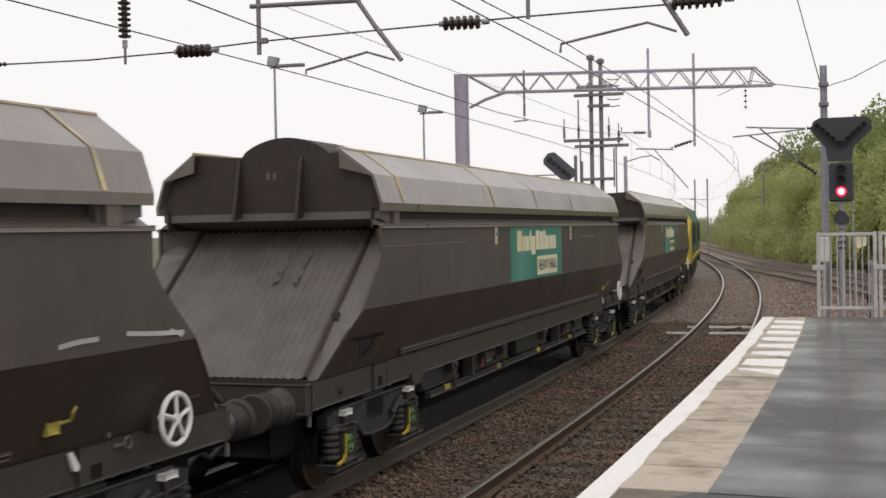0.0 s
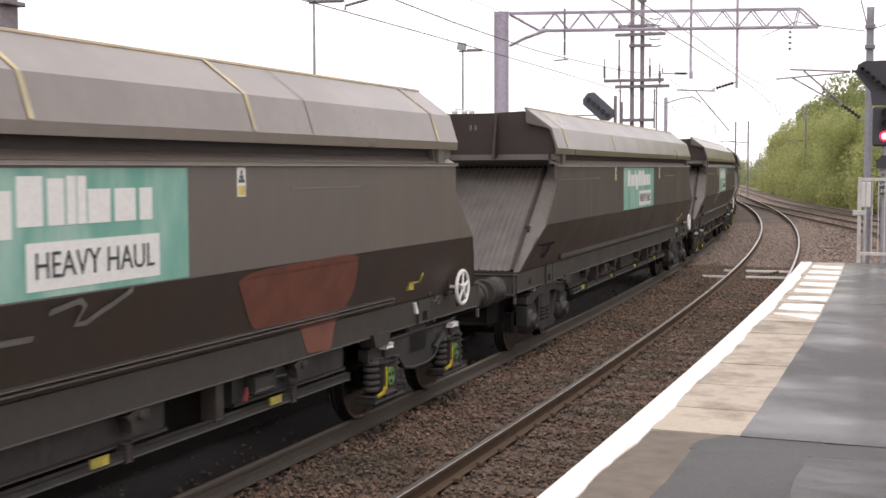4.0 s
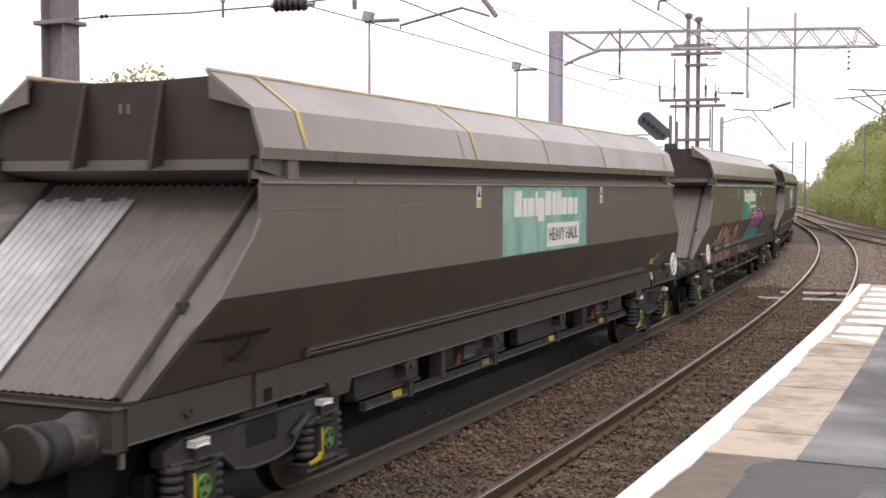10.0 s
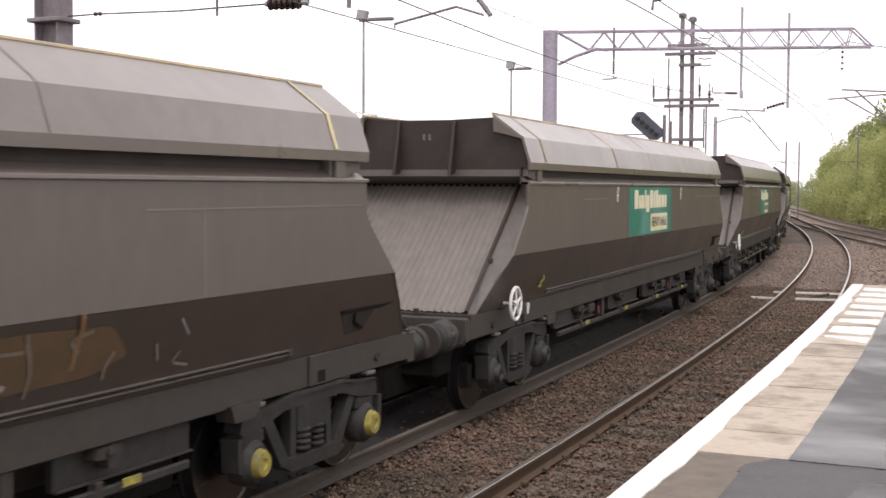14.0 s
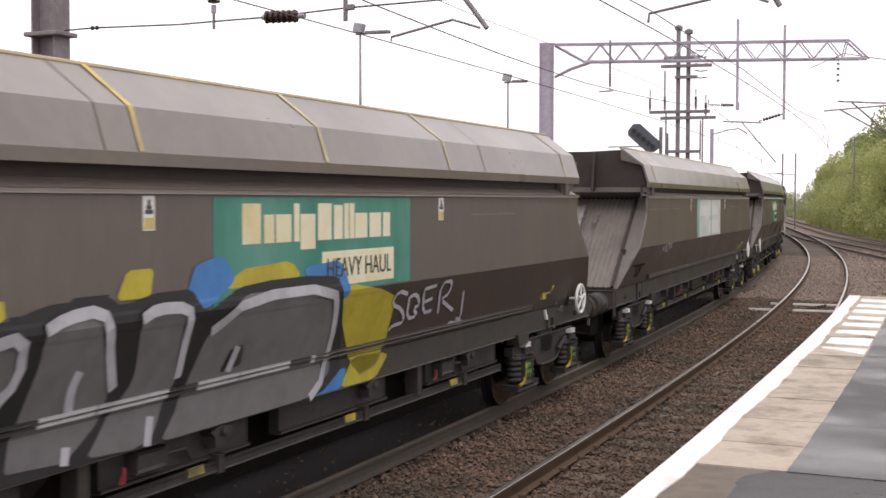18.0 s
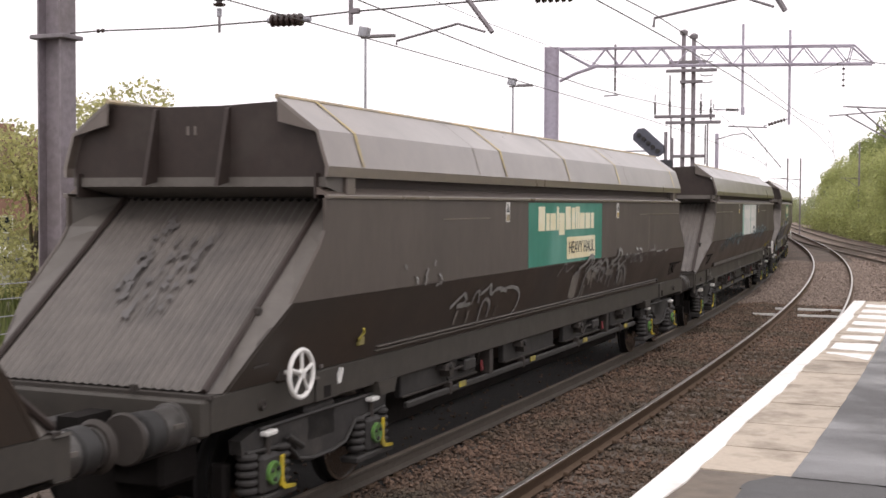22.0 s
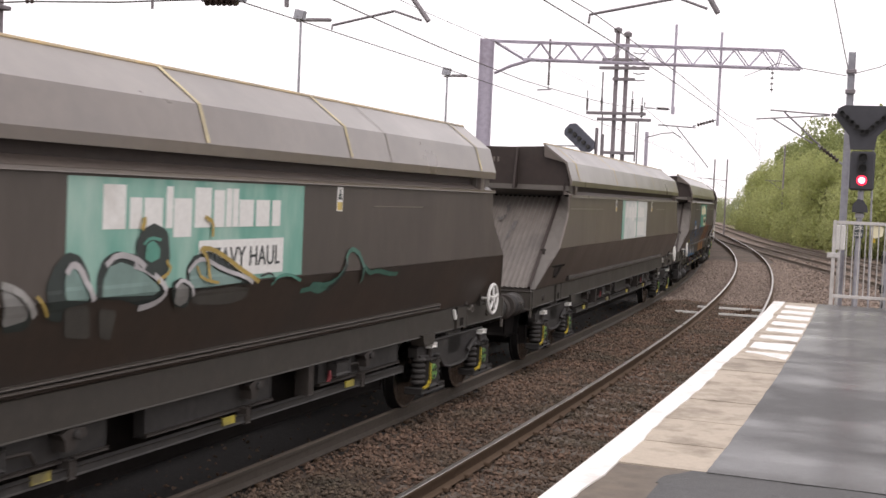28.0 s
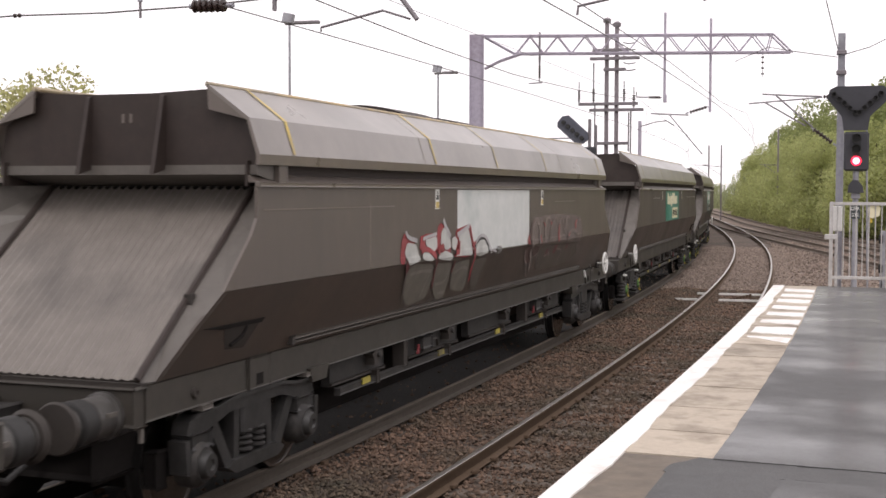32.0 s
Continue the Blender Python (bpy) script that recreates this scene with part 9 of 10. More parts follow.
# route indicator of the signal on the far side, seen from behind
FS = thing("far_signal", "black signal route indicator arm on a post beyond the train", "signal", m=stand(39, 0.0) @ pose(0, 0, 0, 0, 0, -90))
arm = [(-6.02, 5.0), (-5.86, 5.2), (-5.66, 5.22), (-5.04, 4.66), (-5.02, 4.44), (-5.2, 4.3), (-5.44, 4.32), (-6.02, 4.84)]
part("indicator_box", Shape().prism([(x + 0.06, z) for x, z in arm], -0.12, 0.08), M_SIGNALBLUE, FS)
for i in range(5):
    part("lamp_hood", Shape().turned([(-0.12, 0.075), (-0.2, 0.07)], (-5.76 + 0.15 * i, 0, 4.99 - 0.128 * i), "y", 12), M_RUBBER, FS)
part("post", Shape().tube([(-4.93, 0.05, -0.6), (-4.93, 0.05, 5.1)], 0.055, 10), M_TUBE, FS)
part("post", Shape().tube([(-4.72, 0.05, -0.6), (-4.72, 0.05, 4.9)], 0.04, 8), M_TUBE, FS)
part("signal_head", Shape().box(-5.1, -4.7, -0.1, 0.12, 3.1, 4.2, 0.03), M_SIGNAL, FS)
for z in (4.1, 4.5):
    part("platform_rail", Shape().tube([(-6.7, 0.3, z), (-5.2, 0.3, z)], 0.025, 6), M_GALV, FS)

# near headspan: mast, cross wires, insulators, register arms
N = thing("headspan", "overhead line headspan with insulators and register arms", "overhead line", m=stand(13.4, 0.0) @ pose(0, 0, 0, 0, 0, -90))
# near mast in the darker steel: the shade on its face is in the colour
mast(N, -8.45, -0.6, 10.5, 0.4, 0.32, steel=M_MAST2)
part("mast_band", Shape().box(-8.74, -8.16, -0.22, 0.22, 5.0, 5.06, 0.01), M_TUBE, N)
part("right_mast", Shape().box(7.9, 8.3, -0.2, 0.2, 0.9, 10.5, 0.02), M_MAST, N)


part("upper_span_wire", Shape().tube([(x, 0.0, 6.6 + 0.05 * (x + 0.2) ** 2) for x in [-8.2 + i * 0.805 for i in range(21)]], 0.012, 6), M_WIRE, N)
low = [(-8.2, 5.08), (-7.73, 5.09), (-6.3, 5.06), (-5.77, 5.07), (-4.95, 5.08), (-3.84, 5.13), (-1.39, 5.17), (-0.4, 5.18), (1.2, 5.19), (4, 5.22), (7.9, 5.3)]
part("lower_span_wire", Shape().tube([(x, 0.0, z) for x, z in low], 0.011, 6), M_WIRE, N)
insulator(N, (-4.98, 0, 5.08), (-4.5, 0, 5.07), 0.085, 6)
insulator(N, (-1.42, 0, 5.17), (-0.95, 0, 5.16), 0.085, 6)
insulator(N, (1.24, 0, 5.2), (1.8, 0, 5.2), 0.085, 7)
insulator(N, (-7.75, 0, 5.09), (-7.6, 0, 5.09), 0.03, 2)
insulator(N, (-5.77, 0, 5.85), (-5.77, 0, 5.28), 0.085, 8)
part("drop_clamp", Shape().tube([(-5.77, 0, 5.25), (-5.77, 0, 4.97)], 0.02, 6), M_TUBE, N)
part("drop_wire", Shape().tube([(-5.77, 0, 5.9), (-5.77, 0, 8.1)], 0.01, 5), M_WIRE, N)
for x in (-3.84,):
    part("drop_tube", Shape().tube([(x, 0, 7.3), (x, 0, 4.97)], 0.03, 8), M_TUBE, N)
    part("clamp", Shape().box(x - 0.02, x + 0.12, -0.03, 0.03, 5.1, 5.17, 0.01), M_TUBE, N)
part("register_tube", Shape().tube([(-3.95, 0, 5.57), (-2.48, 0, 5.53)], 0.03, 8), M_TUBE, N)
part("diagonal_tube", Shape().tube([(-2.56, 0, 5.6), (-2.3, 0, 5.22), (-1.96, 0, 4.78)], 0.03, 8), M_TUBE, N)
part("register_arm", Shape().tube([(-3.21, 0, 4.69), (-3.21, 0, 4.74), (-2.4, 0, 4.905), (-2.05, 0, 4.79)], 0.016, 6), M_TUBE, N)
part("diagonal_tube", Shape().tube([(0.95, 0, 5.62), (1.15, 0, 5.25), (1.4, 0, 4.84)], 0.03, 8), M_TUBE, N)
part("register_arm", Shape().tube([(-0.03, 0, 4.74), (-0.02, 0, 4.84), (0.15, 0, 4.87), (0.96, 0, 5.01), (1.28, 0, 4.89)], 0.016, 6), M_TUBE, N)
part("drop_tube", Shape().tube([(-0.4, 0, 6.6), (-0.4, 0, 5.15)], 0.025, 8), M_TUBE, N)
part("drop_tube", Shape().tube([(1.0, 0, 6.7), (1.0, 0, 5.5)], 0.025, 8), M_TUBE, N)

# cantilever mast by the signal
K = thing("cantilever_mast", "slim galvanised overhead line mast with tube cantilevers", "mast", m=stand(28.8, 0.0) @ pose(0, 0, 0, 0, 0, -90))
part("mast", Shape().prism([(2.52, -0.08), (2.535, -0.08), (2.535, -0.01), (2.665, -0.01), (2.665, -0.08), (2.68, -0.08), (2.68, 0.08), (2.665, 0.08), (2.665, 0.01), (2.535, 0.01), (2.535, 0.08), (2.52, 0.08)], -0.6, 6.33, "z"), M_GALV, K)
for z in (5.85, 5.4):
    part("clamp", Shape().box(2.49, 2.71, -0.1, 0.1, z, z + 0.09, 0.01), M_TUBE, K)
part("top_tube", Shape().tube([(2.2, 0, 4.92), (1.6, 0, 4.95), (0.88, 0, 5.0)], 0.02, 6), M_TUBE, K)
part("stay_tube", Shape().tube([(2.2, 0, 4.9), (0.58, 0, 4.79)], 0.018, 6), M_TUBE, K)
insulator(K, (2.46, 0, 4.9), (2.2, 0, 4.92), 0.05, 4)
part("strut", Shape().tube([(1.19, 0, 4.96), (2.02, 0, 4.21)], 0.022, 6), M_TUBE, K)
part("strut", Shape().tube([(0.94, 0, 4.81), (1.85, 0, 4.26)], 0.02, 6), M_TUBE, K)
insulator(K, (2.02, 0, 4.18), (2.45, 0, 3.86), 0.055, 6)
part("mast_stay", Shape().tube([(2.55, 0, 5.85), (1.9, 0, 8.5)], 0.012, 5), M_WIRE, K)
part("cable", Shape().tube([(2.65, 0, 5.85), (3.2, 0, 6.0), (4.6, 0, 6.7)], 0.01, 5), M_WIRE, K)
part("cable", Shape().tube([(2.5, 0, 5.8), (1.6, 0, 5.95), (0.9, 2.0, 6.3), (-0.5, 10.0, 6.8)], 0.01, 5), M_WIRE, K)

# masts further along the line
for s, lat, top in ((119.3, 6.0, 8.7), (119.8, -0.4, 7.2), (124.7, 1.06, 7.4)):
    F = thing("line_mast", "distant overhead line mast with a bracket arm", "mast", "masts along the line", m=stand(s, lat) @ pose(0, 0, 0, 0, 0, -90))
    part("post", Shape().box(-0.07, 0.07, -0.07, 0.07, -0.6, top, 0.015), M_MAST2, F)
    part("bracket", Shape().tube([(0, 0, 5.3), (-1.7, 0, 5.35)], 0.03, 6), M_TUBE, F)
    part("strut", Shape().tube([(0, 0, 4.4), (-1.3, 0, 5.3)], 0.025, 6), M_TUBE, F)
    insulator(F, (-0.25, 0, 5.3), (-0.6, 0, 5.32), 0.06, 4)


def wire_run(name, rows, r, label, hang=0.22):
    pts = []
    for (s0, l0, z0), (s1, l1, z1) in zip(rows, rows[1:]):
        n = max(2, int((s1 - s0) / 2))
        for i in range(n):
            f = i / n
            drop = hang * 4 * f * (1 - f) * min((s1 - s0) / 27, 1) ** 2 if "catenary" in name else 0
            pts.append(on(s0 + (s1 - s0) * f, l0 + (l1 - l0) * f, z0 + (z1 - z0) * f - drop))
    pts.append(on(*rows[-1]))
    ob = tagged(part(name, Shape().tube(pts, r, 6), M_WIRE), label, "overhead wire", "overhead wires")
    if "catenary" in name:
        # droppers down to the contact wire
        for i in range(1, len(pts) - 1):
            q = Vector(pts[i])
            if i % 3 == 0 and 40 < q.y < 110:
                part("dropper", Shape().tube([(q.x, q.y, q.z), (q.x, q.y, 4.76)], 0.004, 5), M_WIRE, ob)
                part("dropper_clip", Shape().turned([(4.76, 0.006), (4.77, 0.014), (4.8, 0.014), (4.81, 0.006)], (q.x, q.y, 0), "z", 8), M_INS, ob)


for base in (-SEP, 0.0):
    wire_run("contact_wire", [(-45, base - 0.1, 4.68), (13.4, base + 0.02, 4.67), (38.8, base - 0.05, 4.7), (66, base + 0.15, 4.75), (95, base - 0.15, 4.75), (140, base, 4.75), (230, base, 4.75)], 0.0065, "thin copper contact wire over the track")
TAIL = [(66, 0.0, 5.8), (95, 0.0, 5.8), (140, 0.0, 5.8), (230, 0.0, 5.8)]
wire_run("catenary_wire", [(-45, -SEP, 6.4), (5, -SEP, 5.36), (10.7, -SEP, 5.14), (13.4, -SEP, 5.055), (17.3, -SEP, 4.965), (22, -SEP, 4.95), (30, -SEP, 5.2), (38.8, -SEP - 0.1, 5.7)] + [(a, b - SEP, c) for a, b, c in TAIL], 0.008, "thin carrier wire above the contact wire")
wire_run("catenary_wire", [(-45, 0.0, 5.6), (5, 0.0, 4.86), (10.5, 0.0, 4.815), (13.4, 0.0, 4.87), (20, 0.0, 4.86), (28, 0.0, 4.8), (38.8, 0.0, 5.2)] + TAIL, 0.006, "thin carrier wire above the contact wire")
wire_run("stay_wire", [(12.85, -SEP, 5.43), (16.8, -SEP, 5.39), (30, -SEP + 0.3, 5.36), (39.5, -SEP + 0.6, 5.5)], 0.004, "thin stay wire running from the register tube")


# ---- signal at the platform end ----
SG = thing("platform_signal", "three-aspect colour light signal showing red with route indicator", "signal", m=stand(26.8, 2.92) @ pose(0, 0, 0, 0, 0, -90))
part("post", Shape().tube([(0.0, 0.1, -0.5), (0.0, 0.1, 3.3)], 0.06, 12), M_GALV, SG)
vee = [(-0.6, 4.72), (-0.55, 4.9), (-0.42, 4.97), (0.5, 4.97), (0.62, 4.88), (0.63, 4.7), (0.26, 4.34), (0.22, 4.05), (-0.26, 4.05), (-0.3, 4.34)]
part("route_indicator", Shape().prism(vee, -0.06, 0.08), M_SIGNAL, SG, "black V-shaped route indicator with two rows of lamps")
for d in (-1, 1):
    for i in range(5):
        x, z = d * (0.045 + 0.105 * i), 4.42 + 0.095 * i
        part("lamp_hood", Shape().turned([(-0.06, 0.06), (-0.15, 0.058), (-0.15, 0.045), (-0.07, 0.04)], (x, 0, z), "y", 12), M_RUBBER, SG)
part("signal_head", Shape().box(-0.25, 0.25, -0.08, 0.12, 3.2, 4.02, 0.04), M_SIGNAL, SG, "black signal head")
for z in (3.88, 3.66):
    part("aspect_hood", Shape().turned([(-0.08, 0.1), (-0.2, 0.1), (-0.2, 0.085), (-0.09, 0.08)], (0, 0, z), "y", 16), M_RUBBER, SG)
part("red_aspect", Shape().turned([(-0.085, 0.105), (-0.1, 0.1), (-0.105, 0.02)], (0, 0, 3.41), "y", 20), M_LAMPRED, SG, "lit red lamp")
part("red_core", Shape().turned([(-0.107, 0.07), (-0.113, 0.05), (-0.115, 0.01)], (0, 0, 3.41), "y", 16), M_LAMPCORE, SG)
part("subsidiary_light", Shape().prism([(-0.16, 2.74), (0.16, 2.74), (0.14, 2.88), (0.05, 3.0), (-0.05, 3.02), (-0.15, 2.9)], -0.1, 0.06), M_SIGNAL, SG)
part("collar", Shape().box(-0.09, 0.09, 0.0, 0.2, 2.62, 2.74, 0.01), M_GALV, SG)
pl = part("identity_plate", Shape().box(-0.1, 0.1, -0.02, 0.0, 2.2, 2.5), M_INK, SG)
for text, z in (("GPK", 2.41), ("232", 2.28)):
    lm = letters(text, 0.1, 0, 0, 0, 0)
    lm.materials.clear()
    lm.materials.append(M_WHITE)
    part("lettering", lm, M_WHITE, pl, m=Matrix.Translation((0, -0.024, z)) @ pose(0, 0, 0, 90))
part("ladder_rail", Shape().tube([(0.3, 0.3, -0.5), (0.2, 0.25, 4.2)], 0.02, 6), M_GALV, SG)


# ---- gates and railing across the platform end ----
def gate(name, x0, x1, label, sign=False):
    g = thing(name, label, "gate", "platform end gates", m=stand(24.6, 0.0, PZ) @ pose(0, 0, 0, 0, 0, -90))
    for x in (x0, x1):
        part("gate_post", Shape().box(x - 0.035, x + 0.035, -0.035, 0.035, -0.05, 1.6, 0.006), M_GATE, g)
    for z in (0.13, 1.56):
        part("gate_rail", Shape().box(x0, x1, -0.025, 0.025, z - 0.03, z + 0.03, 0.005), M_GATE, g)
    n = int((x1 - x0) / 0.115)
    for i in range(1, n):
        x = x0 + (x1 - x0) * i / n
        part("bar", Shape().tube([(x, 0, 0.13), (x, 0, 1.56)], 0.011, 8), M_GATE, g)
    part("latch", Shape().box(x0 - 0.12, x0 + 0.12, -0.05, -0.02, 0.87, 0.97, 0.01), M_GATE, g)
    if sign:
        p = part("notice_board", Shape().box(x0 + 0.08, x0 + 0.6, -0.05, -0.03, 0.98, 1.5), M_WHITE, g, "red and white warning notice")
        part("notice_red", Shape().box(x0 + 0.09, x0 + 0.59, -0.056, -0.05, 0.99, 1.28), M_RED, p)
        for i in range(3):
            part("notice_line", Shape().box(x0 + 0.13, x0 + 0.5 - 0.05 * i, -0.06, -0.056, 1.05 + 0.07 * i, 1.085 + 0.07 * i), M_WHITE, p)
        part("notice_line", Shape().box(x0 + 0.13, x0 + 0.5, -0.056, -0.05, 1.38, 1.42), M_RED, p)
        part("brace", Shape().tube([(x0 + 0.05, 0.02, 0.15), (x1 - 0.05, 0.02, 1.5)], 0.02, 6), M_GATE, g)
    return g


g1 = gate("platform_gate", 2.46, 3.5, "grey galvanised steel bar gate, closed, at platform end")
gate("platform_gate", 3.6, 4.8, "galvanised bar gate with red and white notice", True)
gate("platform_gate", 4.9, 6.4, "galvanised bar gate at the end of the platform")
lan = thing("hanging_lantern", "small cream and yellow lamp box hung on railing", "lamp box", m=stand(24.66, 0, PZ) @ pose(0, 0, 0, 0, 0, -90))
part("case", Shape().prism([(3.14, 1.32), (3.2, 1.28), (3.34, 1.33), (3.36, 1.48), (3.3, 1.55), (3.18, 1.55), (3.13, 1.47)], -0.05, 0.08), M_WORD, lan)
part("foot", Shape().box(3.17, 3.21, -0.03, 0.03, 1.2, 1.29), M_YEL, lan)
part("hook", Shape().tube([(3.24, 0.0, 1.53), (3.24, -0.06, 1.6), (3.24, -0.06, 1.57)], 0.012, 6), M_GATE, lan)
cabx = thing("equipment_cabinet", "pale grey trackside equipment cabinet behind the gate", "cabinet", m=stand(27.9, 2.55, -0.3) @ pose(0, 0, 0, 0, 0, -90))
part("body", Shape().box(-0.12, 0.12, -0.1, 0.1, 2.2, 2.75, 0.02), M_WHITE, cabx)
part("stand", Shape().tube([(0, 0, -0.3), (0, 0, 2.2)], 0.03, 8), M_GATE, cabx)


mk = thing("marker_post", "grey steel post with black cable boxes behind gate", "post", m=stand(26.0, 0.0) @ pose(0, 0, 0, 0, 0, -90))
part("post", Shape().box(3.4, 3.5, -0.05, 0.05, -0.5, 1.98, 0.01), M_GALV, mk)
for z0, z1 in ((1.12, 1.3), (1.72, 1.9)):
    part("cable_box", Shape().box(3.37, 3.45, -0.12, -0.05, z0, z1, 0.015), M_RUBBER, mk)
part("cable", Shape().tube([(3.42, -0.1, 1.12), (3.44, -0.1, 0.9), (3.4, -0.08, 0.6)], 0.014, 6), M_RUBBER, mk)


# ---- lamp columns beyond the train ----
def column(s, lat, top, arm, label):
    c = thing("lamp_column", label, "street lamp", "lamp columns", m=stand(s, lat) @ pose(0, 0, 0, 0, 0, -90))
    part("pole", Shape().tube([(0, 0, -0.6), (0, 0, 4), (0, 0, top)], [0.09, 0.07, 0.05], 10), M_GALV, c)
    part("arm", Shape().tube([(-0.2, 0, top), (arm, 0, top + 0.05)], 0.05, 6), M_TUBE, c)
    part("lamp_head", Shape().prism([(-0.3, top + 0.1), (0.12, top + 0.05), (0.2, top + 0.42), (-0.22, top + 0.5)], -0.18, 0.18), M_GALV, c, "grey floodlight head")
    if arm > 1:
        part("lamp_head", Shape().box(0.25, arm, -0.12, 0.12, top - 0.02, top + 0.12, 0.03), M_TUBE, c)
    cl = Shape().tube([(-0.45, 0, 6.05), (0.5, 0, 5.95)], 0.04, 6)
    part("camera_bracket", cl, M_WHITE, c)
    for x in (-0.45, 0.1, 0.5):
        part("camera_dome", Shape().turned([(5.7, 0.02), (5.75, 0.13), (5.9, 0.17), (6.0, 0.12)], (x, 0, 0), "z", 12), M_WHITE, c)


column(50, -19.77, 10.05, 1.4, "tall slim grey lamp column with floodlight and side lamp")
column(65, -16.61, 9.17, 1.1, "tall slim grey lamp column behind the railway")


# ---- trees ----
def crown_mesh(name, seed, blobs, n, size, material, squash=1.0):
    """Many small leaf clumps in uneven groups."""
    rng = np.random.default_rng(seed)
    cen = np.array([b[:3] for b in blobs])
    rad = np.array([b[3] for b in blobs])
    pick = rng.choice(len(blobs), n, p=rad ** 2 / (rad ** 2).sum())
    d = rng.normal(size=(n, 3))
    d /= np.linalg.norm(d, axis=1)[:, None]
    r = rad[pick] * (0.55 + 0.5 * rng.random(n) ** 0.6)
    p = cen[pick] + d * r[:, None] * (1, 1, squash)
    a = rng.normal(size=(n, 3))
    a /= np.linalg.norm(a, axis=1)[:, None]
    b = np.cross(a, rng.normal(size=(n, 3)))
    b /= np.linalg.norm(b, axis=1)[:, None]
    s = size * rng.uniform(0.5, 1.3, (n, 1))
    v = np.stack([p - a * s, p + b * s * 0.55, p + a * s, p - b * s * 0.55], 1).reshape(-1, 3)
    f = np.arange(n * 4).reshape(-1, 4)
    me = bpy.data.meshes.new(name)
    me.from_pydata(v.tolist(), [], f.tolist())
    me.materials.append(material)
    return me


def build_tree(seed, h, spread, n, size, material, label, group, bushy=False):
    rng = random.Random(seed)
    t = thing("tree", label, "tree", group)
    tr = Shape()
    tr.tube([(0, 0, -0.7), (0.05, 0.02, h * 0.25), (0.12 * spread, 0.05, h * 0.55), (0.1, 0.1, h * 0.85)], [0.16, 0.13, 0.08, 0.03], 9)
    part("trunk", tr, M_BARK, t)
    blobs = []
    for i in range(3 if bushy else 11):
        a = rng.uniform(0, 6.28)
        z = h * rng.uniform(0.22 if bushy else 0.4, 0.86)
        reach = spread * rng.uniform(0.35, 0.95) * (1.1 - 0.5 * z / h)
        tip = (reach * math.cos(a), reach * math.sin(a), z)
        part("limb", Shape().tube([(0.05, 0, max(z - h * 0.25, 0.3)), (tip[0] * 0.5, tip[1] * 0.5, z - h * 0.06), tip], [0.06, 0.04, 0.015], 6), M_BARK, t)
        blobs.append((*tip, spread * rng.uniform(0.28, 0.5)))
    blobs.append((0, 0, h * 0.85, spread * 0.38))
    if bushy:
        for i in range(8):
            a = rng.uniform(0, 6.28)
            z = h * rng.uniform(0.3, 0.9)
            reach = spread * rng.uniform(0.2, 0.8) * (1.15 - 0.6 * z / h)
            blobs.append((reach * math.cos(a), reach * math.sin(a), z, spread * rng.uniform(0.22, 0.42)))
        for i in range(7):
            a = rng.uniform(0, 6.28)
            blobs.append((spread * 0.7 * math.cos(a), spread * 0.7 * math.sin(a), h * rng.uniform(0.06, 0.3), spread * rng.uniform(0.3, 0.5)))
    part("crown", crown_mesh("crown", seed, blobs, n, size, material), material, t)
    return t


BANK = "trees on the wooded bank"
protos = [build_tree(100 + i, 7.4, 3.1, 9500, 0.115, M_LEAF if i % 2 else M_LEAF2, "bright green spring tree on the wooded railway bank", BANK, True) for i in range(4)]
# distant crowns get a paler leaf colour that stands for haze
far_protos = [build_tree(110 + i, 7.4, 3.1, 5000, 0.14, M_LEAF_HAZE, "tree far along the wooded bank, haze in its pale leaf colour", BANK, True) for i in range(2)]
rng = random.Random(77)
spots = []
for i in range(40):
    s = 38 + i * 3.2 + rng.uniform(-0.8, 0.8)
    for row in range(2):
        lat = lat_c(s) + 3.15 + 4.6 + row * 3.6 + rng.uniform(-0.6, 0.8)
        spots.append((s + row * 1.5, lat, rng.uniform(0.95, 1.06) * (1.0 + 0.14 * row) * max(0.97, min(1.08, 1.0 - (s - 70) * 0.005))))
for i in range(26):
    s = 150 + i * 6.0
    spots.append((s, 8.2 + rng.uniform(-1, 1.2), rng.uniform(0.72, 0.86)))
for i, (s, lat, k) in enumerate(spots):
    p = on(s, lat)
    m = pose(p.x, p.y, -0.55, 0, 0, rng.uniform(0, 360)) @ Matrix.Diagonal((k, k, k * rng.uniform(0.92, 1.08), 1))
    if i < 4:
        protos[i].matrix_basis = m
    elif i < 80:
        copy_thing(protos[i % 4], m)
    elif i < 82:
        far_protos[i - 80].matrix_basis = m
    else:
        copy_thing(far_protos[i % 2], m)

LEFT = "trees beyond the train"
lt = [build_tree(201, 6.6, 2.9, 9000, 0.085, M_LEAF3, "thin-leaved spring tree beyond the railway fence", LEFT), build_tree(202, 5.6, 2.6, 9000, 0.085, M_LEAF3, "young yellow-green tree beyond the railway fence", LEFT, True)]
for i, (s, lat, k) in enumerate([(30, -18.8, 1.04), (29, -22.0, 0.96), (30, -26.5, 0.85), (62, -21, 1.0), (66, -16.5, 0.9), (70, -11.5, 0.95)]):
    p = on(s, lat)
    m = pose(p.x, p.y, -0.55, 0, 0, 40 * i) @ Matrix.Diagonal((k, k, k, 1))
    if i < 2:
        lt[i].matrix_basis = m
    else:
        copy_thing(lt[i % 2], m)


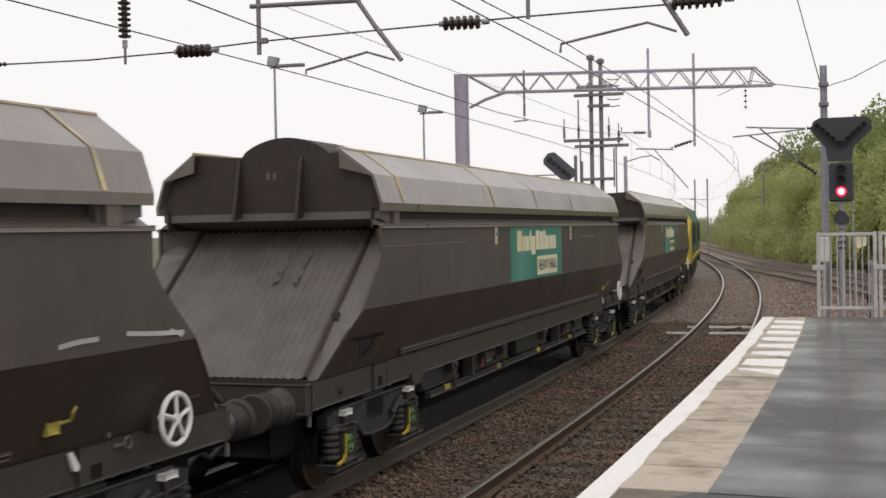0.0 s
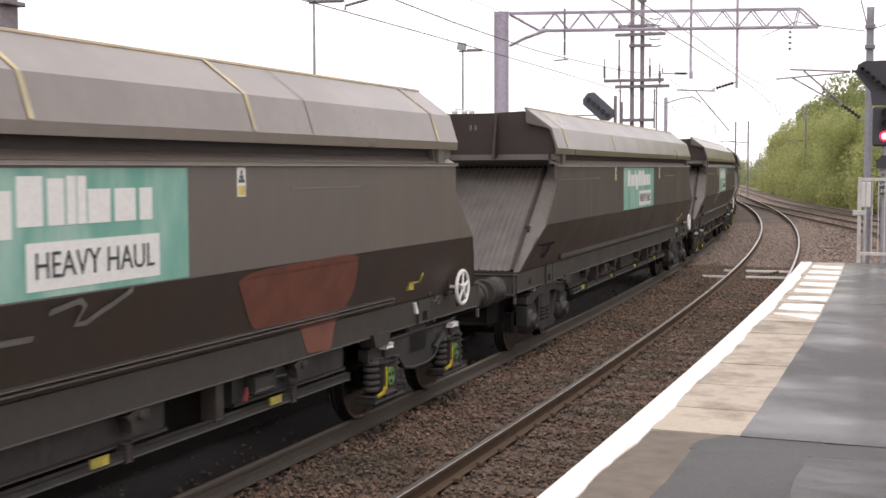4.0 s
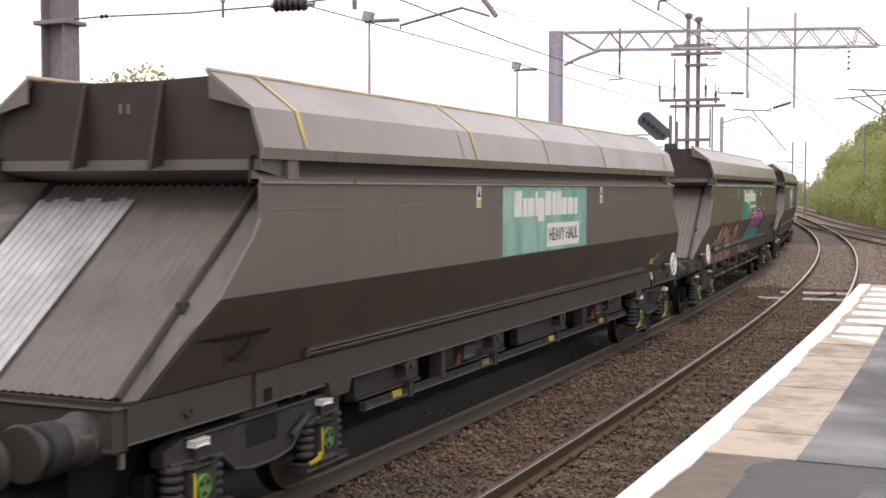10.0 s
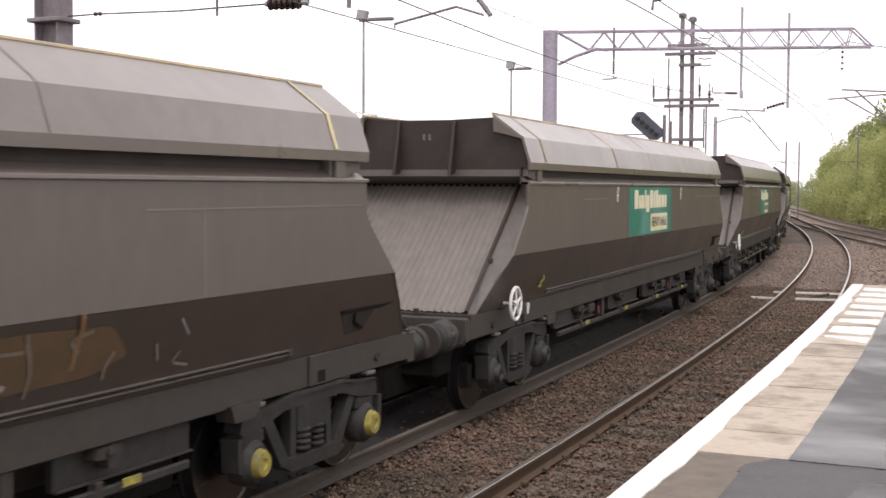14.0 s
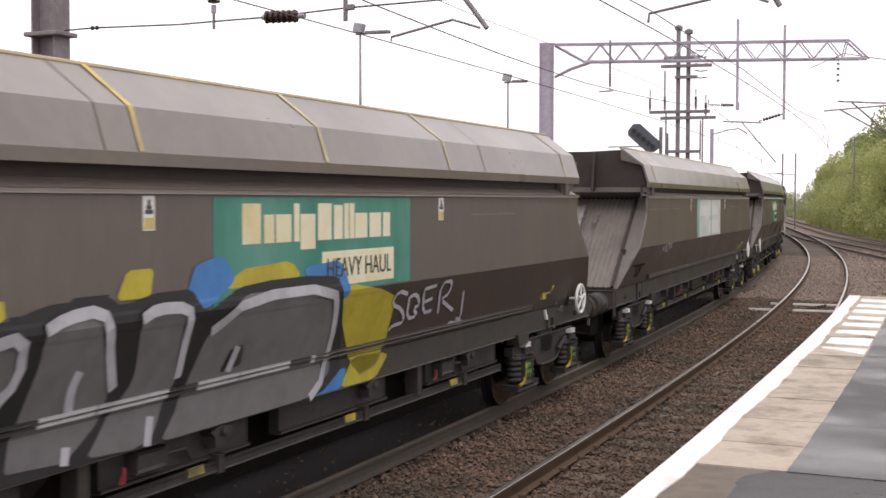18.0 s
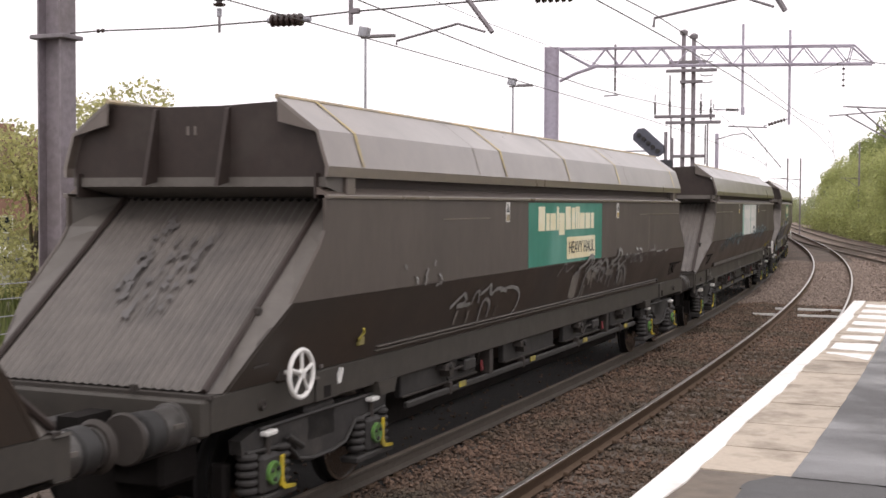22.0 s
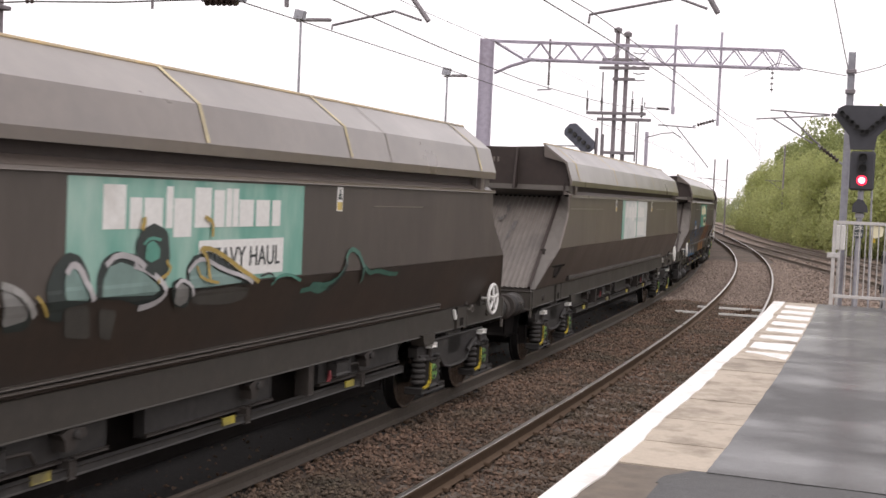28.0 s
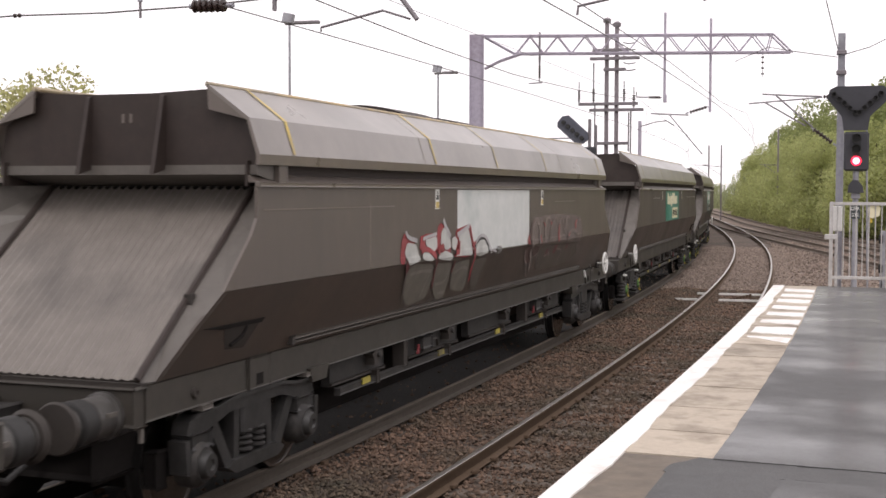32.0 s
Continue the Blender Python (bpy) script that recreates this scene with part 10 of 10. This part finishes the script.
# ---- verge and boundary beyond the train ----
fence = thing("boundary_fence", "weathered post and wire boundary fence in rough grass", "fence", m=pose(0, 0, 0))
for i in range(16):
    s = 10 + i * 2.6
    p = on(s, -14.4 + 0.1 * (i % 3))
    part("fence_post", Shape().box(p.x - 0.1, p.x + 0.1, p.y - 0.1, p.y + 0.1, -0.65, 1.2 + (1.1 if i % 5 == 4 else 0), 0.015), M_GALV if i % 5 == 4 else M_CONC, fence)
for z in (0.1, 0.45, 0.8, 1.1):
    part("fence_wire", Shape().tube([on(10 + i * 2.6, -14.4, z) for i in range(16)], 0.012, 5), M_GALV, fence)


def build_grass():
    rng2 = np.random.default_rng(12)
    n = 15000
    s, lat = 6 + 50 * rng2.random(n), -10.5 - 18 * rng2.random(n)
    v = np.zeros((n, 3, 3))
    for i in range(n):
        p = on(float(s[i]), float(lat[i]))
        a, h = rng2.uniform(0, 6.28), rng2.uniform(0.2, 0.75)
        dx, dy = 0.045 * math.cos(a), 0.045 * math.sin(a)
        v[i] = ((p.x - dx, p.y - dy, -0.62), (p.x + dx, p.y + dy, -0.62), (p.x + rng2.uniform(-0.2, 0.2), p.y + rng2.uniform(-0.2, 0.2), -0.6 + h))
    me = bpy.data.meshes.new("long_grass")
    me.from_pydata(v.reshape(-1, 3).tolist(), [], np.arange(n * 3).reshape(-1, 3).tolist())
    me.materials.append(M_GRASS)
    tagged(new("long_grass", me), "rough green verge grass beyond the railway", "grass", kind="stuff")


build_grass()


def build_house(m, label):
    h = thing("house", label, "house", m=m)
    part("wall", Shape().box(-5, 5, -4, 4, -0.6, 4.6), M_BRICK, h)
    part("roof", Shape().prism([(-4.5, 4.6), (4.5, 4.6), (0.3, 7.4), (-0.3, 7.4)], -5.3, 5.3, "x"), M_TILE, h, "dark red tiled roof")
    part("chimney", Shape().box(2.2, 3.0, -0.4, 0.4, 6.6, 8.2, 0.03), M_BRICK, h)
    for x in (-3, 0, 3):
        for z in (0.6, 3.0):
            w = part("window", Shape().box(x - 0.65, x + 0.65, -4.05, -3.98, z, z + 1.2, 0.01), M_WHITE, h)
            part("pane", Shape().box(x - 0.55, x + 0.55, -4.07, -4.05, z + 0.1, z + 1.1), M_GLASS_DK, w)


p = on(72, -56)
build_house(pose(p.x, p.y, 0, 0, 0, 75), "brick house with dark red tiled roof beyond trees")


def build_car(m, label):
    c = thing("parked_car", label, "car", m=m)
    part("body", Shape().loft([[(x, y, z) for x, z in ((-2.05, 0.35), (2.05, 0.35), (2.1, 0.7), (1.2, 0.92), (-1.9, 0.98), (-2.1, 0.7))] for y in (-0.85, 0.85)]), M_WHITE, c)
    part("cabin", Shape().loft([[(-1.8, y, 0.95), (1.15, y, 0.92), (0.45, y * 0.82, 1.42), (-1.35, y * 0.82, 1.45)] for y in (-0.8, 0.8)]), M_GLASS_DK, c, "dark glazed cabin")
    part("roof", Shape().box(-1.3, 0.4, -0.66, 0.66, 1.43, 1.48, 0.02), M_WHITE, c)
    for x in (-1.3, 1.3):
        for y in (-0.85, 0.85):
            t = part("wheel", Shape().turned([(y - 0.1, 0.3), (y + 0.1, 0.3)], (x, 0, 0.31), "y", 18), M_RUBBER, c)
            part("rim", Shape().turned([(y * 1.1 - 0.02, 0.19), (y * 1.1 + 0.03, 0.18)], (x, 0, 0.31), "y", 14), M_GALV, t)


for s, lat, a in ((58, -44, 20), (62, -49.5, 24)):
    p = on(s, lat)
    build_car(pose(p.x, p.y, -0.62, 0, 0, 90 + a), "small white parked car beyond the fence")


motions()
